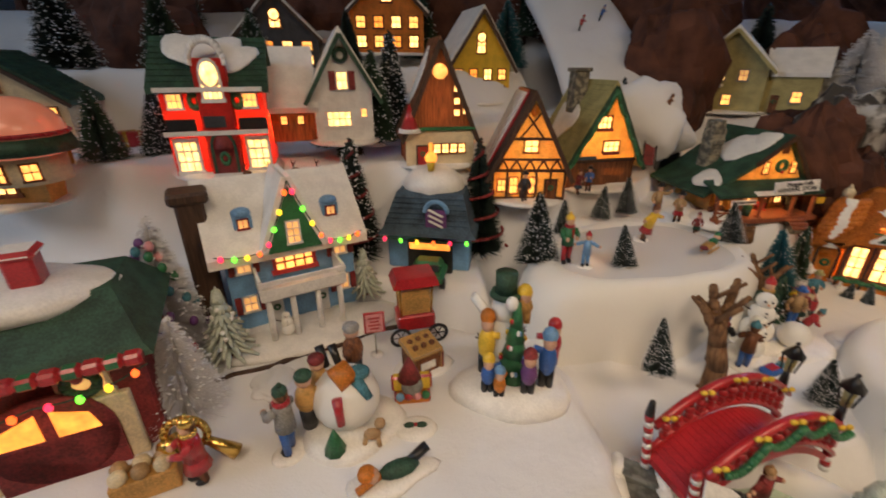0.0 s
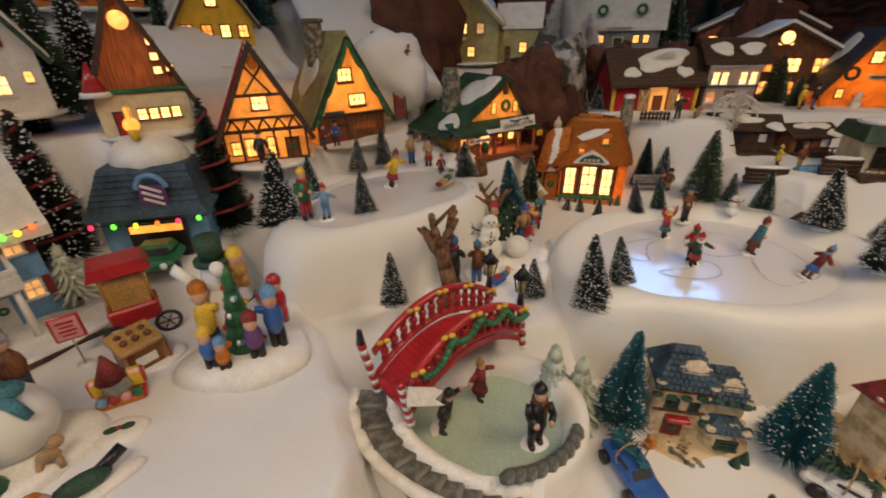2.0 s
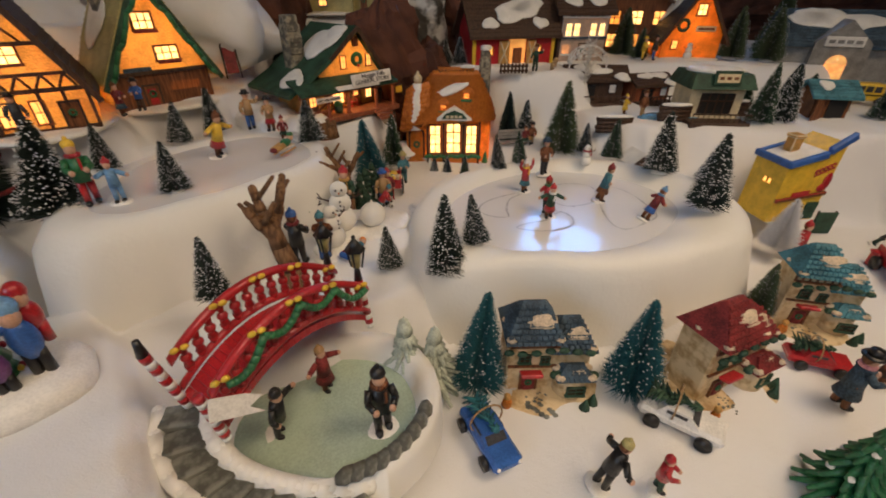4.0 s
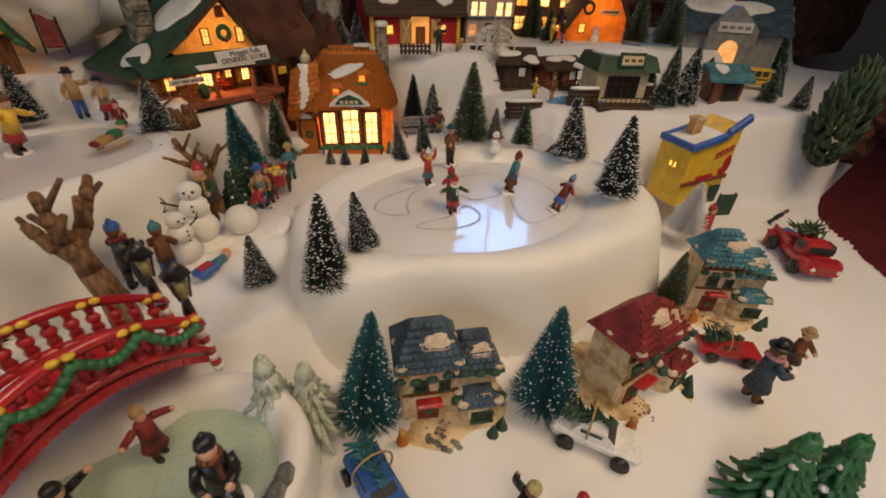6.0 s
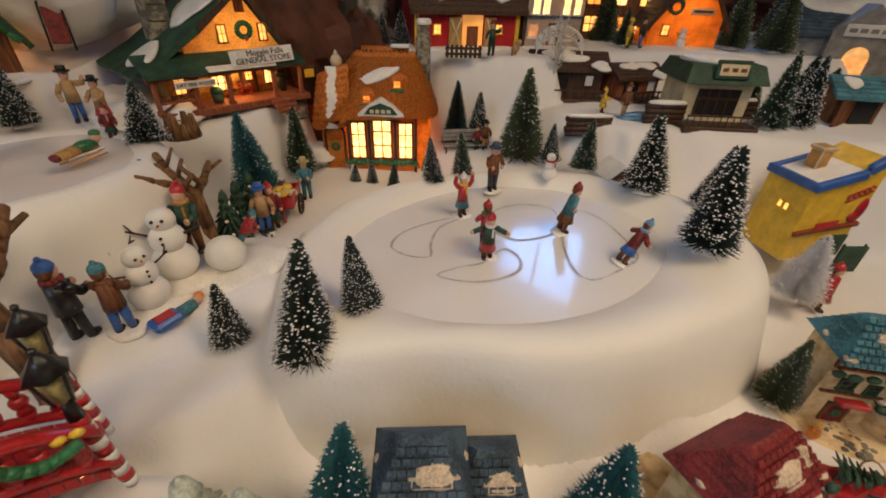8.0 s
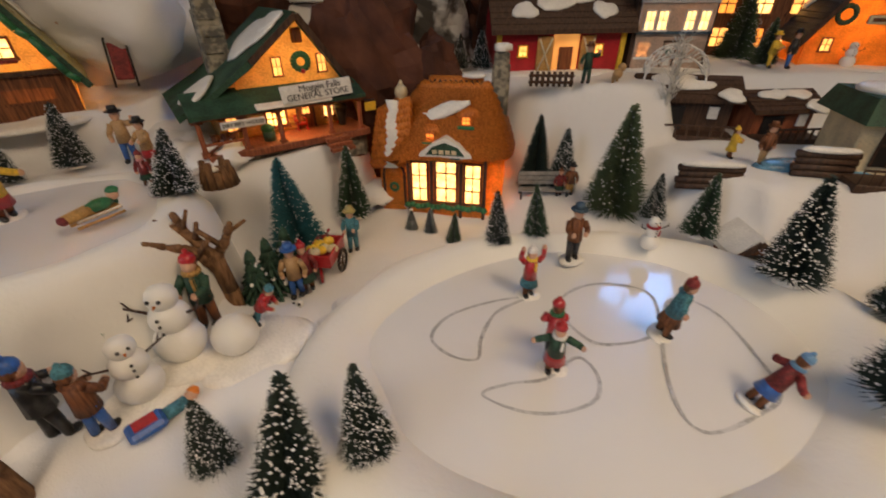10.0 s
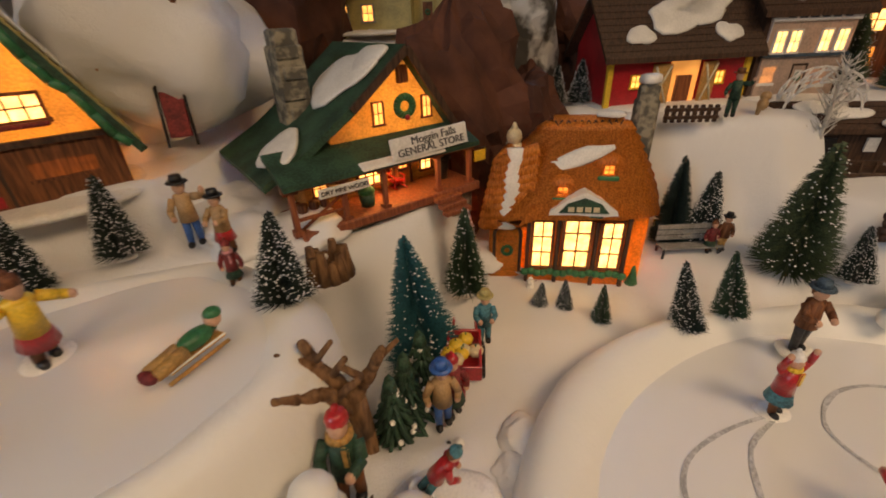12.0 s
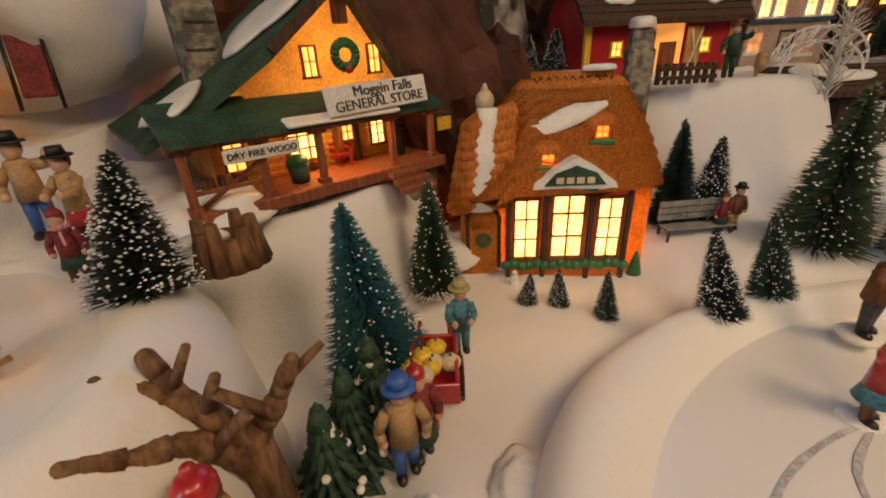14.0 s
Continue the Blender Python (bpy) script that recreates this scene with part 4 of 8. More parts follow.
    b.slab(DGREEN, [(-.015, .079), (.027, .079), (.020, .087), (.006, .092), (-.008, .087)], -.0235, -.0218)
    b.box(DGREEN, (.006, -.019, .0735), (.034, .008, .005), bevel=.001)
    part("sign_panel", b, sg)
    b = Build(CREAM)
    for x in (-.005, .002, .009, .016):
        b.box(CREAM, (x, -.0242, .0825), (.005, .0012, .004))
    part("sign_bars", b, sg)
    door_part(h, -.0575, -.0015, .010, .022, .038, ORANGE, DBROWN, arch=True)
    b = Build(ORANGE)
    b.box(ORANGE, (-.060, .016, .030), (.030, .032, .060), bevel=.002)
    b.box(ORANGE, (-.060, .030, .095), (.010, .012, .035), bevel=.002)
    part("porch", b, h)
    # the lower thatch over the door, with a run of snow down its middle
    b = Build(THATCH)
    for i in range(9):
        k = i / 8
        b.limb(THATCH, (-.080 + .012 * k, -.004 + .004 * k, .060 + .062 * k * (1 - .12 * k)), (-.036 + .002 * k, -.006 + .010 * k, .066 + .060 * k), .0062, .0062, 8)
        b.limb(THATCH, (-.080 + .012 * k, -.004 + .004 * k, .060 + .062 * k * (1 - .12 * k)), (-.072 + .016 * k, .046, .062 + .056 * k), .0060, .0060, 8)
    porch_thatch = part("porch_roof", b, h, "orange ridged thatch")
    b = Build(CAP)
    rows = []
    for i in range(9):
        k = i / 8
        c = Vector((-.059 + .005 * k + .0015 * math.sin(i * 2), -.0105 + .007 * k, .058 + .070 * k))
        wd = .0085 - .002 * k + .0008 * math.sin(i * 1.7)
        rows.append([tuple(c + Vector((wd * math.cos(q), -.0034 * math.sin(q) + .002, 0))) for q in (6.283 * j / 12 for j in range(12))])
    b.loft(CAP, rows, True, True)
    part("snow_run", b, porch_thatch, "white snow streak")
    b = Build(STONE)
    b.box(STONE, (.058, .046, .080), (.019, .018, .160), bevel=.003)
    b.box(STONE, (.058, .046, .161), (.016, .016, .02), bevel=.003)
    blob(b, CAP, (.058, .046, .171), .009, .009, .006, seed=2)
    part("chimney", b, h, "speckled stone chimney with snow cap")
    for i, (x, z) in enumerate(((.058, .02), (.06, .035))):
        b = Build(GREEN); b.cone(GREEN, (x + .004, -.004, 0), .007, .001, .022, seg=9); part("shrub", b, h); break
    snowman(.576, .556, .068, .016, -30, None, "tiny snowman beside the orange cottage")
    h.scale = (.98, .82, 1.03)
    inner_bulb(m, (0, .04, .028), .08); inner_bulb(m, (0, .040, .072), .09)
    return h


thatched_shop()


def general_store():
    m, w = front(0.386, 0.609, 0.536, 0.625, 0.158)
    h = thing("general_store", m, "timber general store with green snowy roof and lit porch", "miniature house", "lit miniature village houses")
    b = Build(OCHRE)
    b.slab(OCHRE, [(-.030, .045), (.078, .045), (.078, .062), (.036, .122), (-.012, .081), (-.030, .069)], .012, .10)
    part("wall", b, h)
    b = Build(LITWALL)
    b.box(OCHRE, (.012, .065, .024), (.128, .08, .048))
    part("shop_wall", b, h, "lit clapboard shop front")
    b = Build(OCHRE)
    for i in range(9):
        b.box(OCHRE, (.012, .0235, .006 + i * .0048), (.126, .0016, .0012))
    part("clapboard", b, h)
    # main roof sweeps down to the side and over the porch
    b = Build(DGREEN)
    b.slab(DGREEN, [(.036, .128), (.092, .046), (.090, .041), (.036, .121), (-.014, .080), (-.050, .057), (-.086, .038), (-.087, .043), (-.050, .063), (-.016, .087)], .002, .128)
    rf = part("roof", b, h)
    b = Build(DGREEN)
    b.slab(DGREEN, [(-.02, .043), (-.02, .047), (.016, .062), (.016, .058)], -.080, .090, "x")
    part("porch_roof", b, h)
    b = Build(CAP)
    blob(b, CAP, (.004, .048, .1040), .030, .034, .0030, (0, -39, 0), 12)
    blob(b, CAP, (.020, .030, .1180), .013, .020, .0030, (0, -38, 0), 13)
    blob(b, CAP, (-.062, .030, .0590), .020, .024, .0030, (0, -29, 0), 15)
    b.box(CAP, (.015, -.018, .0475), (.075, .01, .003), 20, bevel=.0012)
    part("snow_patch", b, rf, "cream painted snow patch")
    b = Build(DBROWN)
    for s, x0, z0, x1, z1 in ((1, .036, .125, .092, .043), (-1, .036, .125, -.014, .085)):
        a0, a1 = Vector((x0, .001, z0)), Vector((x1, .001, z1))
        b.box(DBROWN, (a0 + a1) / 2, ((a1 - a0).length, .003, .006), 0, math.degrees(math.atan2(-(z1 - z0), x1 - x0)))
    part("barge_board", b, h)
    for x in (.012, .058):
        window_part(h, x, .0105, .078, .009, .018, WARM, BROWN)
    b = Build(GREEN); ring(b, GREEN, (.036, .009, .081), .0075, .0032, "y", 16)
    b.ball(RED, (.036, .006, .072), .0025, seg=7)
    part("wreath", b, h, "green wreath with red bow")
    b = Build(BROWN); b.box(BROWN, (.036, .010, .106), (.010, .004, .014), bevel=.001); part("loft_door", b, h)
    # porch
    b = Build(REDWOOD)
    b.box(REDWOOD, (.010, .014, .004), (.165, .066, .008), bevel=.001)
    part("porch_floor", b, h)
    b = Build(STONE)
    b.box(STONE, (.010, .050, -.014), (.165, .120, .028), bevel=.003)
    part("foundation", b, h, "rough stone foundation")
    for x in (-.074, -.036, -.002, .050, .084):
        b = Build(REDWOOD)
        b.box(REDWOOD, (x, -.013, .025), (.0042, .0042, .038), bevel=.0006)
        b.box(REDWOOD, (x, -.013, .040), (.010, .003, .003)); b.box(REDWOOD, (x, -.013, .0085), (.0065, .0065, .005))
        part("porch_post", b, h)
    b = Build(REDWOOD)
    b.box(REDWOOD, (.005, -.014, .0435), (.170, .004, .006))
    for x0, x1 in ((-.074, -.036),):
        b.box(REDWOOD, ((x0 + x1) / 2, -.013, .018), (.036, .003, .002))
        for i in range(2):
            b.limb(REDWOOD, (x0, -.013, .008 + 0), (x1, -.013, .03), .0014, seg=6)
    part("porch_beam", b, h)
    window_part(h, .004, .0225, .028, .022, .026, HOT, BROWN, 3, 3)
    window_part(h, -.040, .0225, .028, .012, .022, WARM, BROWN, 2, 3)
    window_part(h, .062, .0225, .028, .012, .022, HOT, BROWN, 2, 3)
    door_part(h, .036, .0225, .008, .016, .032, BROWN, DBROWN, wreath=False)
    window_part(h, .036, .0205, .030, .009, .012, WARM, BROWN, 2, 2)
    b = Build(REDWOOD)
    for i in range(3):
        b.box(REDWOOD, (.050, -.026 - i * .006, .005 - i * .004), (.026, .007, .004), bevel=.0005)
    part("porch_steps", b, h)
    # sign boards
    b = Build(WHITE); b.box(WHITE, (0, 0, 0), (.072, .0025, .0170), bevel=.0006)
    sg = part("sign_board", b, h, "white sign board with dark lettering")
    sg.matrix_local = pose(.038, -.0215, .0570, -10, -2)
    lettering("sign_text", "Moggin Falls", .0088, pose(.003, -.0016, .0038, 90), DGREY, sg)
    lettering("sign_text", "GENERAL STORE", .0084, pose(0, -.0016, -.0037, 90), DGREY, sg)
    b = Build(WHITE); b.box(WHITE, (-.036, -.0165, .0345), (.040, .002, .0075), 0, 0, 0, bevel=.0005)
    sg = part("sign_board", b, h)
    lettering("sign_text", "DRY FIRE WOOD", .0048, pose(-.036, -.0178, .0345, 90), DGREY, sg)
    b = Build(YELLOW); b.box(YELLOW, (.098, -.012, .030), (.013, .002, .010), bevel=.0005); b.limb(BLACK, (.085, -.012, .038), (.104, -.012, .037), .0007, seg=5)
    part("hanging_sign", b, h, "small yellow hanging sign")
    # chimney
    b = Build(STONE)
    b.box(STONE, (-.030, .075, .08), (.024, .022, .10), bevel=.002); b.box(STONE, (-.030, .075, .132), (.02, .019, .02), bevel=.002)
    for i in range(6):
        b.box(STONE, (-.030 + (-1) ** i * .002, .0635, .045 + i * .016), (.018, .003, .010), bevel=.001)
    part("chimney", b, h, "grey stone chimney")
    # porch furniture
    b = Build(RED)
    b.box(RED, (.028, .020, .014), (.011, .010, .002)); b.box(RED, (.028, .026, .022), (.011, .002, .018), -12)
    for s in (-1, 1):
        b.limb(RED, (.028 + s * .005, .014, .008), (.028 + s * .005, .014, .019), .0008, seg=5); b.limb(RED, (.028 + s * .005, .012, .019), (.028 + s * .005, .026, .020), .0009, seg=5)
        b.limb(RED, (.028 + s * .005, .010, .009), (.028 + s * .005, .030, .009), .0009, seg=5)
    whole("rocking_chair", b, m, "tiny red rocking chair on the store porch", "chair")
    b = Build(DGREEN); b.cone(DGREEN, (0, 0, 0), .0055, .0065, .010).ball(GREEN, (0, 0, .012), (.007, .007, .005))
    whole("planter", b, m @ pose(-.012, -.001, .008), "dark green planter on the porch", "planter")
    for i in range(3):
        b = Build(TAN); b.cone(BROWN, (0, 0, 0), .004, .004, .010, seg=10)
        whole("barrel", b, m @ pose(-.060 + i * .009, .012, .008), "small brown barrel in the wood store", "barrel", "barrels")
    b = Build(BLACK); b.cone(BLACK, (0, 0, 0), .004, .006, .018); b.cone(BLACK, (0, 0, .018), .008, .006, .004)
    whole("iron_stove", b, m @ pose(.072, .01, .008), "black iron stove on the porch", "stove")
    h.scale = (1, 1, .95)
    inner_bulb(m, (.032, .055, .080), .09); inner_bulb(m, (.012, .004, .040), .035)
    return h


general_store()


def timber_bars(h, w, wall_h, peak_h, y, mat=DBROWN):
    b = Build(mat)
    for z in (wall_h * .05, wall_h * .95):
        b.box(mat, (0, y, z), (w, .002, .004))
    for i in range(6):
        x = -w / 2 + w * i / 5
        b.box(mat, (x * .98, y, wall_h / 2), (.003, .002, wall_h))
    for i in range(5):
        x0 = -w * .36 + i * w * .18
        b.limb(mat, (x0 - w * .07, y, wall_h), (x0, y, wall_h * 1.28), .0013, seg=5); b.limb(mat, (x0 + w * .07, y, wall_h), (x0, y, wall_h * 1.28), .0013, seg=5)
    half = wall_h + (peak_h - wall_h) * .42
    b.box(mat, (0, y, half), (w * .58, .002, .0035)); b.box(mat, (0, y, wall_h * 1.3), (w * .8, .002, .003))
    b.limb(mat, (-w * .16, y, half), (w * .1, y, half + (peak_h - half) * .6), .0013, seg=5); b.limb(mat, (w * .16, y, half), (-w * .1, y, half + (peak_h - half) * .6), .0013, seg=5)
    part("timber_frame", b, h)


# half-timbered toy shop with long sweeping striped roof
m, w = front(0.067, 0.600, 0.165, 0.594, 0.200)
h = gable_house(m, "half-timbered yellow toy shop with steep gable and striped roof", w, .09, .042, .135, OCHRE, DBROWN, DBROWN, seed=3, snow=0)
timber_bars(h, w, .042, .135, -.001)
window_part(h, 0, -.001, .072, .018, .016, HOT, BROWN, 2, 2)
for x, hh in ((-.02, .022), (.006, .022), (-.036, .016)):
    window_part(h, x, -.001, .02, .011, hh, WARM, BROWN, 2, 2)
door_part(h, .03, -.001, 0, .014, .028, BROWN, DBROWN)
b = Build(PINK)
b.slab(RED, [(-.052, .035), (-.004, .135), (-.004, .140), (-.060, .032)], .02, .10)
for i in range(4):
    b.box(CAP, (-.030, .03 + i * .02, .0895), (.104, .010, .004), 0, -64)
part("striped_roof", b, h, "pink and white striped roof slope")
b = Build(ORANGE); b.ball(ORANGE, (0, -.004, .118), (.006, .004, .009), seg=8).ball(YELLOW, (0, -.006, .128), .004, seg=7); part("gable_ornament", b, h)

inner_bulb(m, (0, .04, .03), .07); inner_bulb(m, (0, .04, .085), .05)

# yellow cottage with green-trimmed roof
m, w = front(0.191, 0.663, 0.299, 0.681, 0.197)
h = gable_house(m, "warm yellow cottage with swept olive roof and garlands", w, .10, .048, .145, OCHRE, OLIVE, DGREEN, over=.012, rt=.007, seed=6, chimney=(-.02, .06, .022, .165), snow=2)
window_part(h, -.004, -.001, .095, .022, .018, HOT, BROWN, 3, 2)
window_part(h, .012, -.001, .060, .026, .016, HOT, BROWN, 3, 2)
window_part(h, .022, -.001, .022, .036, .012, HOT, BROWN, 4, 2)
door_part(h, -.018, -.001, 0, .016, .026, RED, DBROWN)
b = Build(BROWN)
b.box(BROWN, (0, -.0015, .019), (w * .995, .0016, .038)); b.box(DBROWN, (0, -.003, .040), (w, .004, .004))
part("lower_boarding", b, h)
b = Build(GREEN)
for s in (-1, 1):
    for i in range(9):
        k0, k1 = i / 9, (i + 1) / 9
        f = lambda k: (s * k * (w / 2 + .006), -.014, .140 - .105 * k - .008 * abs(math.sin(k * 9)))
        b.limb(GREEN, f(k0), f(k1), .003, .003, 6)
part("garland", b, h, "green garland along the gable")
for x, z in ((-.004, .084), (.012, .050)):
    b = Build(DRED); b.box(DRED, (x, -.004, z), (.026, .005, .003), bevel=.001); part("window_box", b, h)
b = Build(SLATE); b.box(SLATE, (-.026, -.003, .043), (.030, .002, .007), bevel=.0006); part("sign_board", b, h, "blue sign board")

inner_bulb(m, (0, .05, .075), .13)

# brown gabled toymaker house with cream lower storey
m, w = front(-0.046, 0.608, 0.042, 0.620, 0.246)
h = gable_house(m, "brown boarded steep-gabled house on cream stone ground floor", w, .08, .045, .150, BROWN, BROWN, DBROWN, over=.006, seed=8, snow=1, curve=.06)
b = Build(CREAM); b.box(CREAM, (0, -.002, .0225), (w * 1.02, .006, .045), bevel=.001); part("stone_front", b, h)
b = Build(GREEN); b.box(GREEN, (0, -.006, .047), (w * 1.04, .006, .004), bevel=.001); part("garland", b, h)
b = Build(WARM); b.cone(WARM, (0, -.0008, .115), .009, .009, .002, 90, seg=16); part("round_window", b, h, "round glowing window")
for x, z in ((.022, .095), (.022, .080), (.022, .066), (.034, .068)):
    window_part(h, x, -.001, z, .008, .008, HOT, BROWN, 1, 1)
for i in range(4):
    window_part(h, -.005 + i * .011, -.0065, .022, .009, .012, HOT, BROWN, 2, 2)
b = Build(RED); b.cone(RED, (-.040, -.004, .045), .013, .001, .032, seg=10); b.cone(CAP, (-.040, -.004, .043), .015, .014, .005, seg=10)
part("turret_roof", b, h, "pointed red turret roof")
door_part(h, -.024, -.0055, 0, .013, .026, RED, DBROWN)

inner_bulb(m, (0, .04, .075), .10)

# white gabled house with long snowy wing
m, w = front(-0.168, 0.635, -0.088, 0.655, 0.272)
h = gable_house(m, "white gabled house with red shutters and dark garland", w, .09, .078, .150, WHITE, CAP, DGREEN, over=.012, rt=.009, seed=11, snow=0)
window_part(h, .0, -.001, .088, .015, .024, HOT, WHITE, 2, 2)
for s in (-1, 1):
    b = Build(DRED); b.box(DRED, (s * .0135, -.002, .088), (.009, .003, .026), bevel=.0005); part("shutter", b, h)
b = Build(DGREEN); ring(b, DGREEN, (0, -.003, .122), .008, .003, "y", 14); part("wreath", b, h)
window_part(h, -.008, -.001, .034, .034, .022, HOT, WHITE, 4, 2)
window_part(h, .028, -.001, .042, .008, .012, WARM, WHITE, 2, 2)
b = Build(DBROWN); b.box(BROWN, (-.085, .05, .028), (.09, .06, .056), bevel=.001)
wing = part("wing", b, h, "brown timber wing")
b = Build(CAP); b.slab(CAP, [(-.005, .052), (.04, .110), (.06, .135), (.10, .135), (.10, .128), (.065, .126), (.0, .044)], -.138, -.036, "x"); part("wing_roof", b, h, "thick snow-covered roof")
for x in (-.11, -.085, -.062):
    window_part(h, x, .0185, .032, .009, .012, DIM if x < -.1 else WARM, DBROWN, 2, 2)

h.scale = (.92, .95, .88)
inner_bulb(m, (0, .05, .075), .10); inner_bulb(m, (-.06, .045, .028), .03)

# red hall
m, w = front(-0.323, 0.553, -0.200, 0.583, 0.248)
h = gable_house(m, "red two-storey hall with arched window and green snowy roof", w, .10, .082, .118, HALLRED, DGREEN, WHITE, over=.010, ridge="x", seed=14, snow=3)
b = Build(HALLRED); b.box(HALLRED, (.004, -.004, .052), (.040, .012, .104), bevel=.001); bay = part("centre_bay", b, h)
b = Build(WHITE); ring(b, WHITE, (.004, -.010, .098), .021, .0035, "y", 14, 0, 180)
for z in (.040, .078):
    b.box(WHITE, (0, -.011, z), (w * 1.02, .004, .004))
part("cornice", b, h)
window_part(h, .004, -.0105, .080, .024, .022, HOT, WHITE, 4, 3, arch=True)
for x in (-.046, .046):
    window_part(h, x, -.001, .068, .018, .013, WARM, WHITE, 3, 2)
for x in (-.044, .047):
    window_part(h, x, -.001, .018, .028, .030, HOT, WHITE, 3, 3)
door_part(h, .004, -.0105, 0, .026, .026, DRED, DGREEN, arch=True)
b = Build(DGREY); b.box(DGREY, (0, -.0105, .050), (.026, .003, .010)); b.box(BLACK, (-.044, -.002, .046), (.036, .003, .012)); b.box(BLACK, (.046, -.002, .046), (.036, .003, .012)); part("fascia_panels", b, h)
for x in (-.022, .030):
    b = Build(GREEN); ring(b, GREEN, (x, -.003, .068), .006, .003, "y", 12); part("wreath", b, h)
h.scale = (.84, 1, 1.22)
blob_cap = Build(CAP); blob(blob_cap, CAP, (-.020, .020, .112), .030, .022, .003, (36, 0, 0), 4); part("roof_snow", blob_cap, h, "cream painted snow patch")
inner_bulb(m, (-.03, .05, .05), .12); inner_bulb(m, (.04, .05, .05), .12)

# blue house with balcony and coloured bulbs
m, w = front(-0.230, 0.447, -0.110, 0.509, 0.100)
h = gable_house(m, "blue two-storey house with white balcony and coloured fairy lights", w, .10, .098, .150, LBLUE, CAP, WHITE, over=.014, rt=.010, ridge="x", seed=17, snow=0)
b = Build(GREEN); b.slab(GREEN, [(-.028, .092), (.030, .092), (.001, .165)], -.020, .045); gb = part("front_gable", b, h, "green front gable trimmed with bulbs")
b = Build(CAP)
for s in (-1, 1):
    b.box(CAP, (.001 + s * .016, .01, .131), (.082, .065, .007), 0, s * 68)
part("gable_snow", b, gb)
window_part(h, .001, -.021, .112, .013, .024, DIM, WHITE, 2, 3)
b = Build(WHITE)
b.box(WHITE, (.001, -.022, .052), (.085, .038, .005), bevel=.001)
b.box(WHITE, (.001, -.041, .070), (.088, .003, .004)); b.box(WHITE, (.001, -.041, .058), (.088, .003, .012))
for s in (-1, 1):
    b.box(WHITE, (.001 + s * .042, -.022, .064), (.003, .038, .020))
part("balcony", b, h, "white balcony")
for x in (-.036, -.012, .014, .038):
    b = Build(WHITE); b.cone(WHITE, (x, -.036, 0), .0035, .0028, .050, seg=10); part("column", b, h)
window_part(h, .001, -.002, .078, .042, .030, WARM, RED, 4, 3)
for x in (-.05, .052):
    for z in (.032, .078):
        window_part(h, x, -.001, z, .014, .018, DIM, WHITE, 2, 2)
        for s in (-1, 1):
            b = Build(DRED); b.box(DRED, (x + s * .012, -.002, z), (.006, .003, .02), bevel=.0004); part("shutter", b, h)
for x in (-.025, .026):
    door_part(h, x, -.001, 0, .015, .034, WHITE, LBLUE)
for x, z, y in ((-.042, .120, .010), (.048, .120, .010)):
    b = Build(LBLUE); b.box(LBLUE, (x, y + .006, z), (.018, .02, .016), bevel=.001); b.ball(LBLUE, (x, y + .002, z + .010), (.010, .008, .006)); part("dormer", b, h)
    window_part(h, x, y - .005, z, .010, .010, DIM, DRED, 2, 1)
bulb_string(h, [(-.075, -.016, .098), (-.028, -.022, .098), (.001, -.024, .166), (.032, -.022, .098), (.075, -.016, .098)], 4)
b = Build(DBROWN); b.box(DBROWN, (-.085, .03, .075), (.026, .028, .15), bevel=.003); b.box(DBROWN, (-.085, .03, .15), (.036, .036, .012), bevel=.003); part("chimney", b, h, "tall dark brown chimney")
b = Build(CAP); blob(b, CAP, (.005, -.032, -.006), .105, .036, .007, seed=5, n=28, wob=.04); part("snow_forecourt", b, h)
b = Build(DBROWN); last = None
for i in range(12):
    q = (-.10 + i * .019, -.066 + .003 * math.sin(i * 1.7), -.006)
    if last:
        b.limb(DBROWN, last, q, .003, .003, 6)
    last = q
part("log_edging", b, h, "dark log edging")

# dark mansard garage
m, w = front(-0.074, 0.559, 0.031, 0.536, 0.120)
h = thing("garage_house", m, "small garage with slate mansard roof, snow cap and green car bay", "miniature house", "lit miniature village houses")
b = Build(LBLUE); b.box(LBLUE, (0, .05, .028), (w, .09, .056), bevel=.002); part("wall", b, h)
b = Build(SLATE); b.loft(SLATE, [[(-w * .58, -.012, .052), (w * .58, -.012, .052), (w * .58, .105, .052), (-w * .58, .105, .052)], [(-w * .52, -.006, .06), (w * .52, -.006, .06), (w * .52, .10, .06), (-w * .52, .10, .06)], [(-w * .40, .018, .100), (w * .40, .018, .100), (w * .40, .085, .100), (-w * .40, .085, .100)]], False)
rf = part("roof", b, h)
b = Build(SLATE)
for i in range(1, 7):
    k = i / 7
    b.box(SLATE, (0, -.006 + .024 * k - .0008, .06 + .04 * k), (w * (1.04 - .24 * k), .002, .0016))
tagged(part("shingle_course", b, rf), kind="stuff")
b = Build(CAP); b.ball(CAP, (0, .05, .102), (w * .38, .034, .028), seg=18); part("snow_cap", b, rf, "rounded white snow cap")
b = Build(SLATE); ring(b, LBLUE, (.012, -.004, .082), .014, .003, "y", 14, 0, 180); b.box(PURPLE, (.012, -.003, .074), (.026, .004, .022)); dm = part("dormer", b, rf)
for i in range(3):
    b = Build(CAP); b.box(CAP, (.012, -.0062, .068 + i * .007), (.020, .0015, .0025), 0, 25); part("sign_bar", b, dm)
# black block on the wall stands for the shade inside the bay
b = Build(BLACK); b.box(BLACK, (.004, -.002, .022), (.058, .006, .044), bevel=.001); part("garage_bay_shade", b, h)
b = Build(AMBER); b.box(AMBER, (.004, -.0055, .037), (.052, .002, .008)); part("lit_transom", b, h, "amber lit strip")
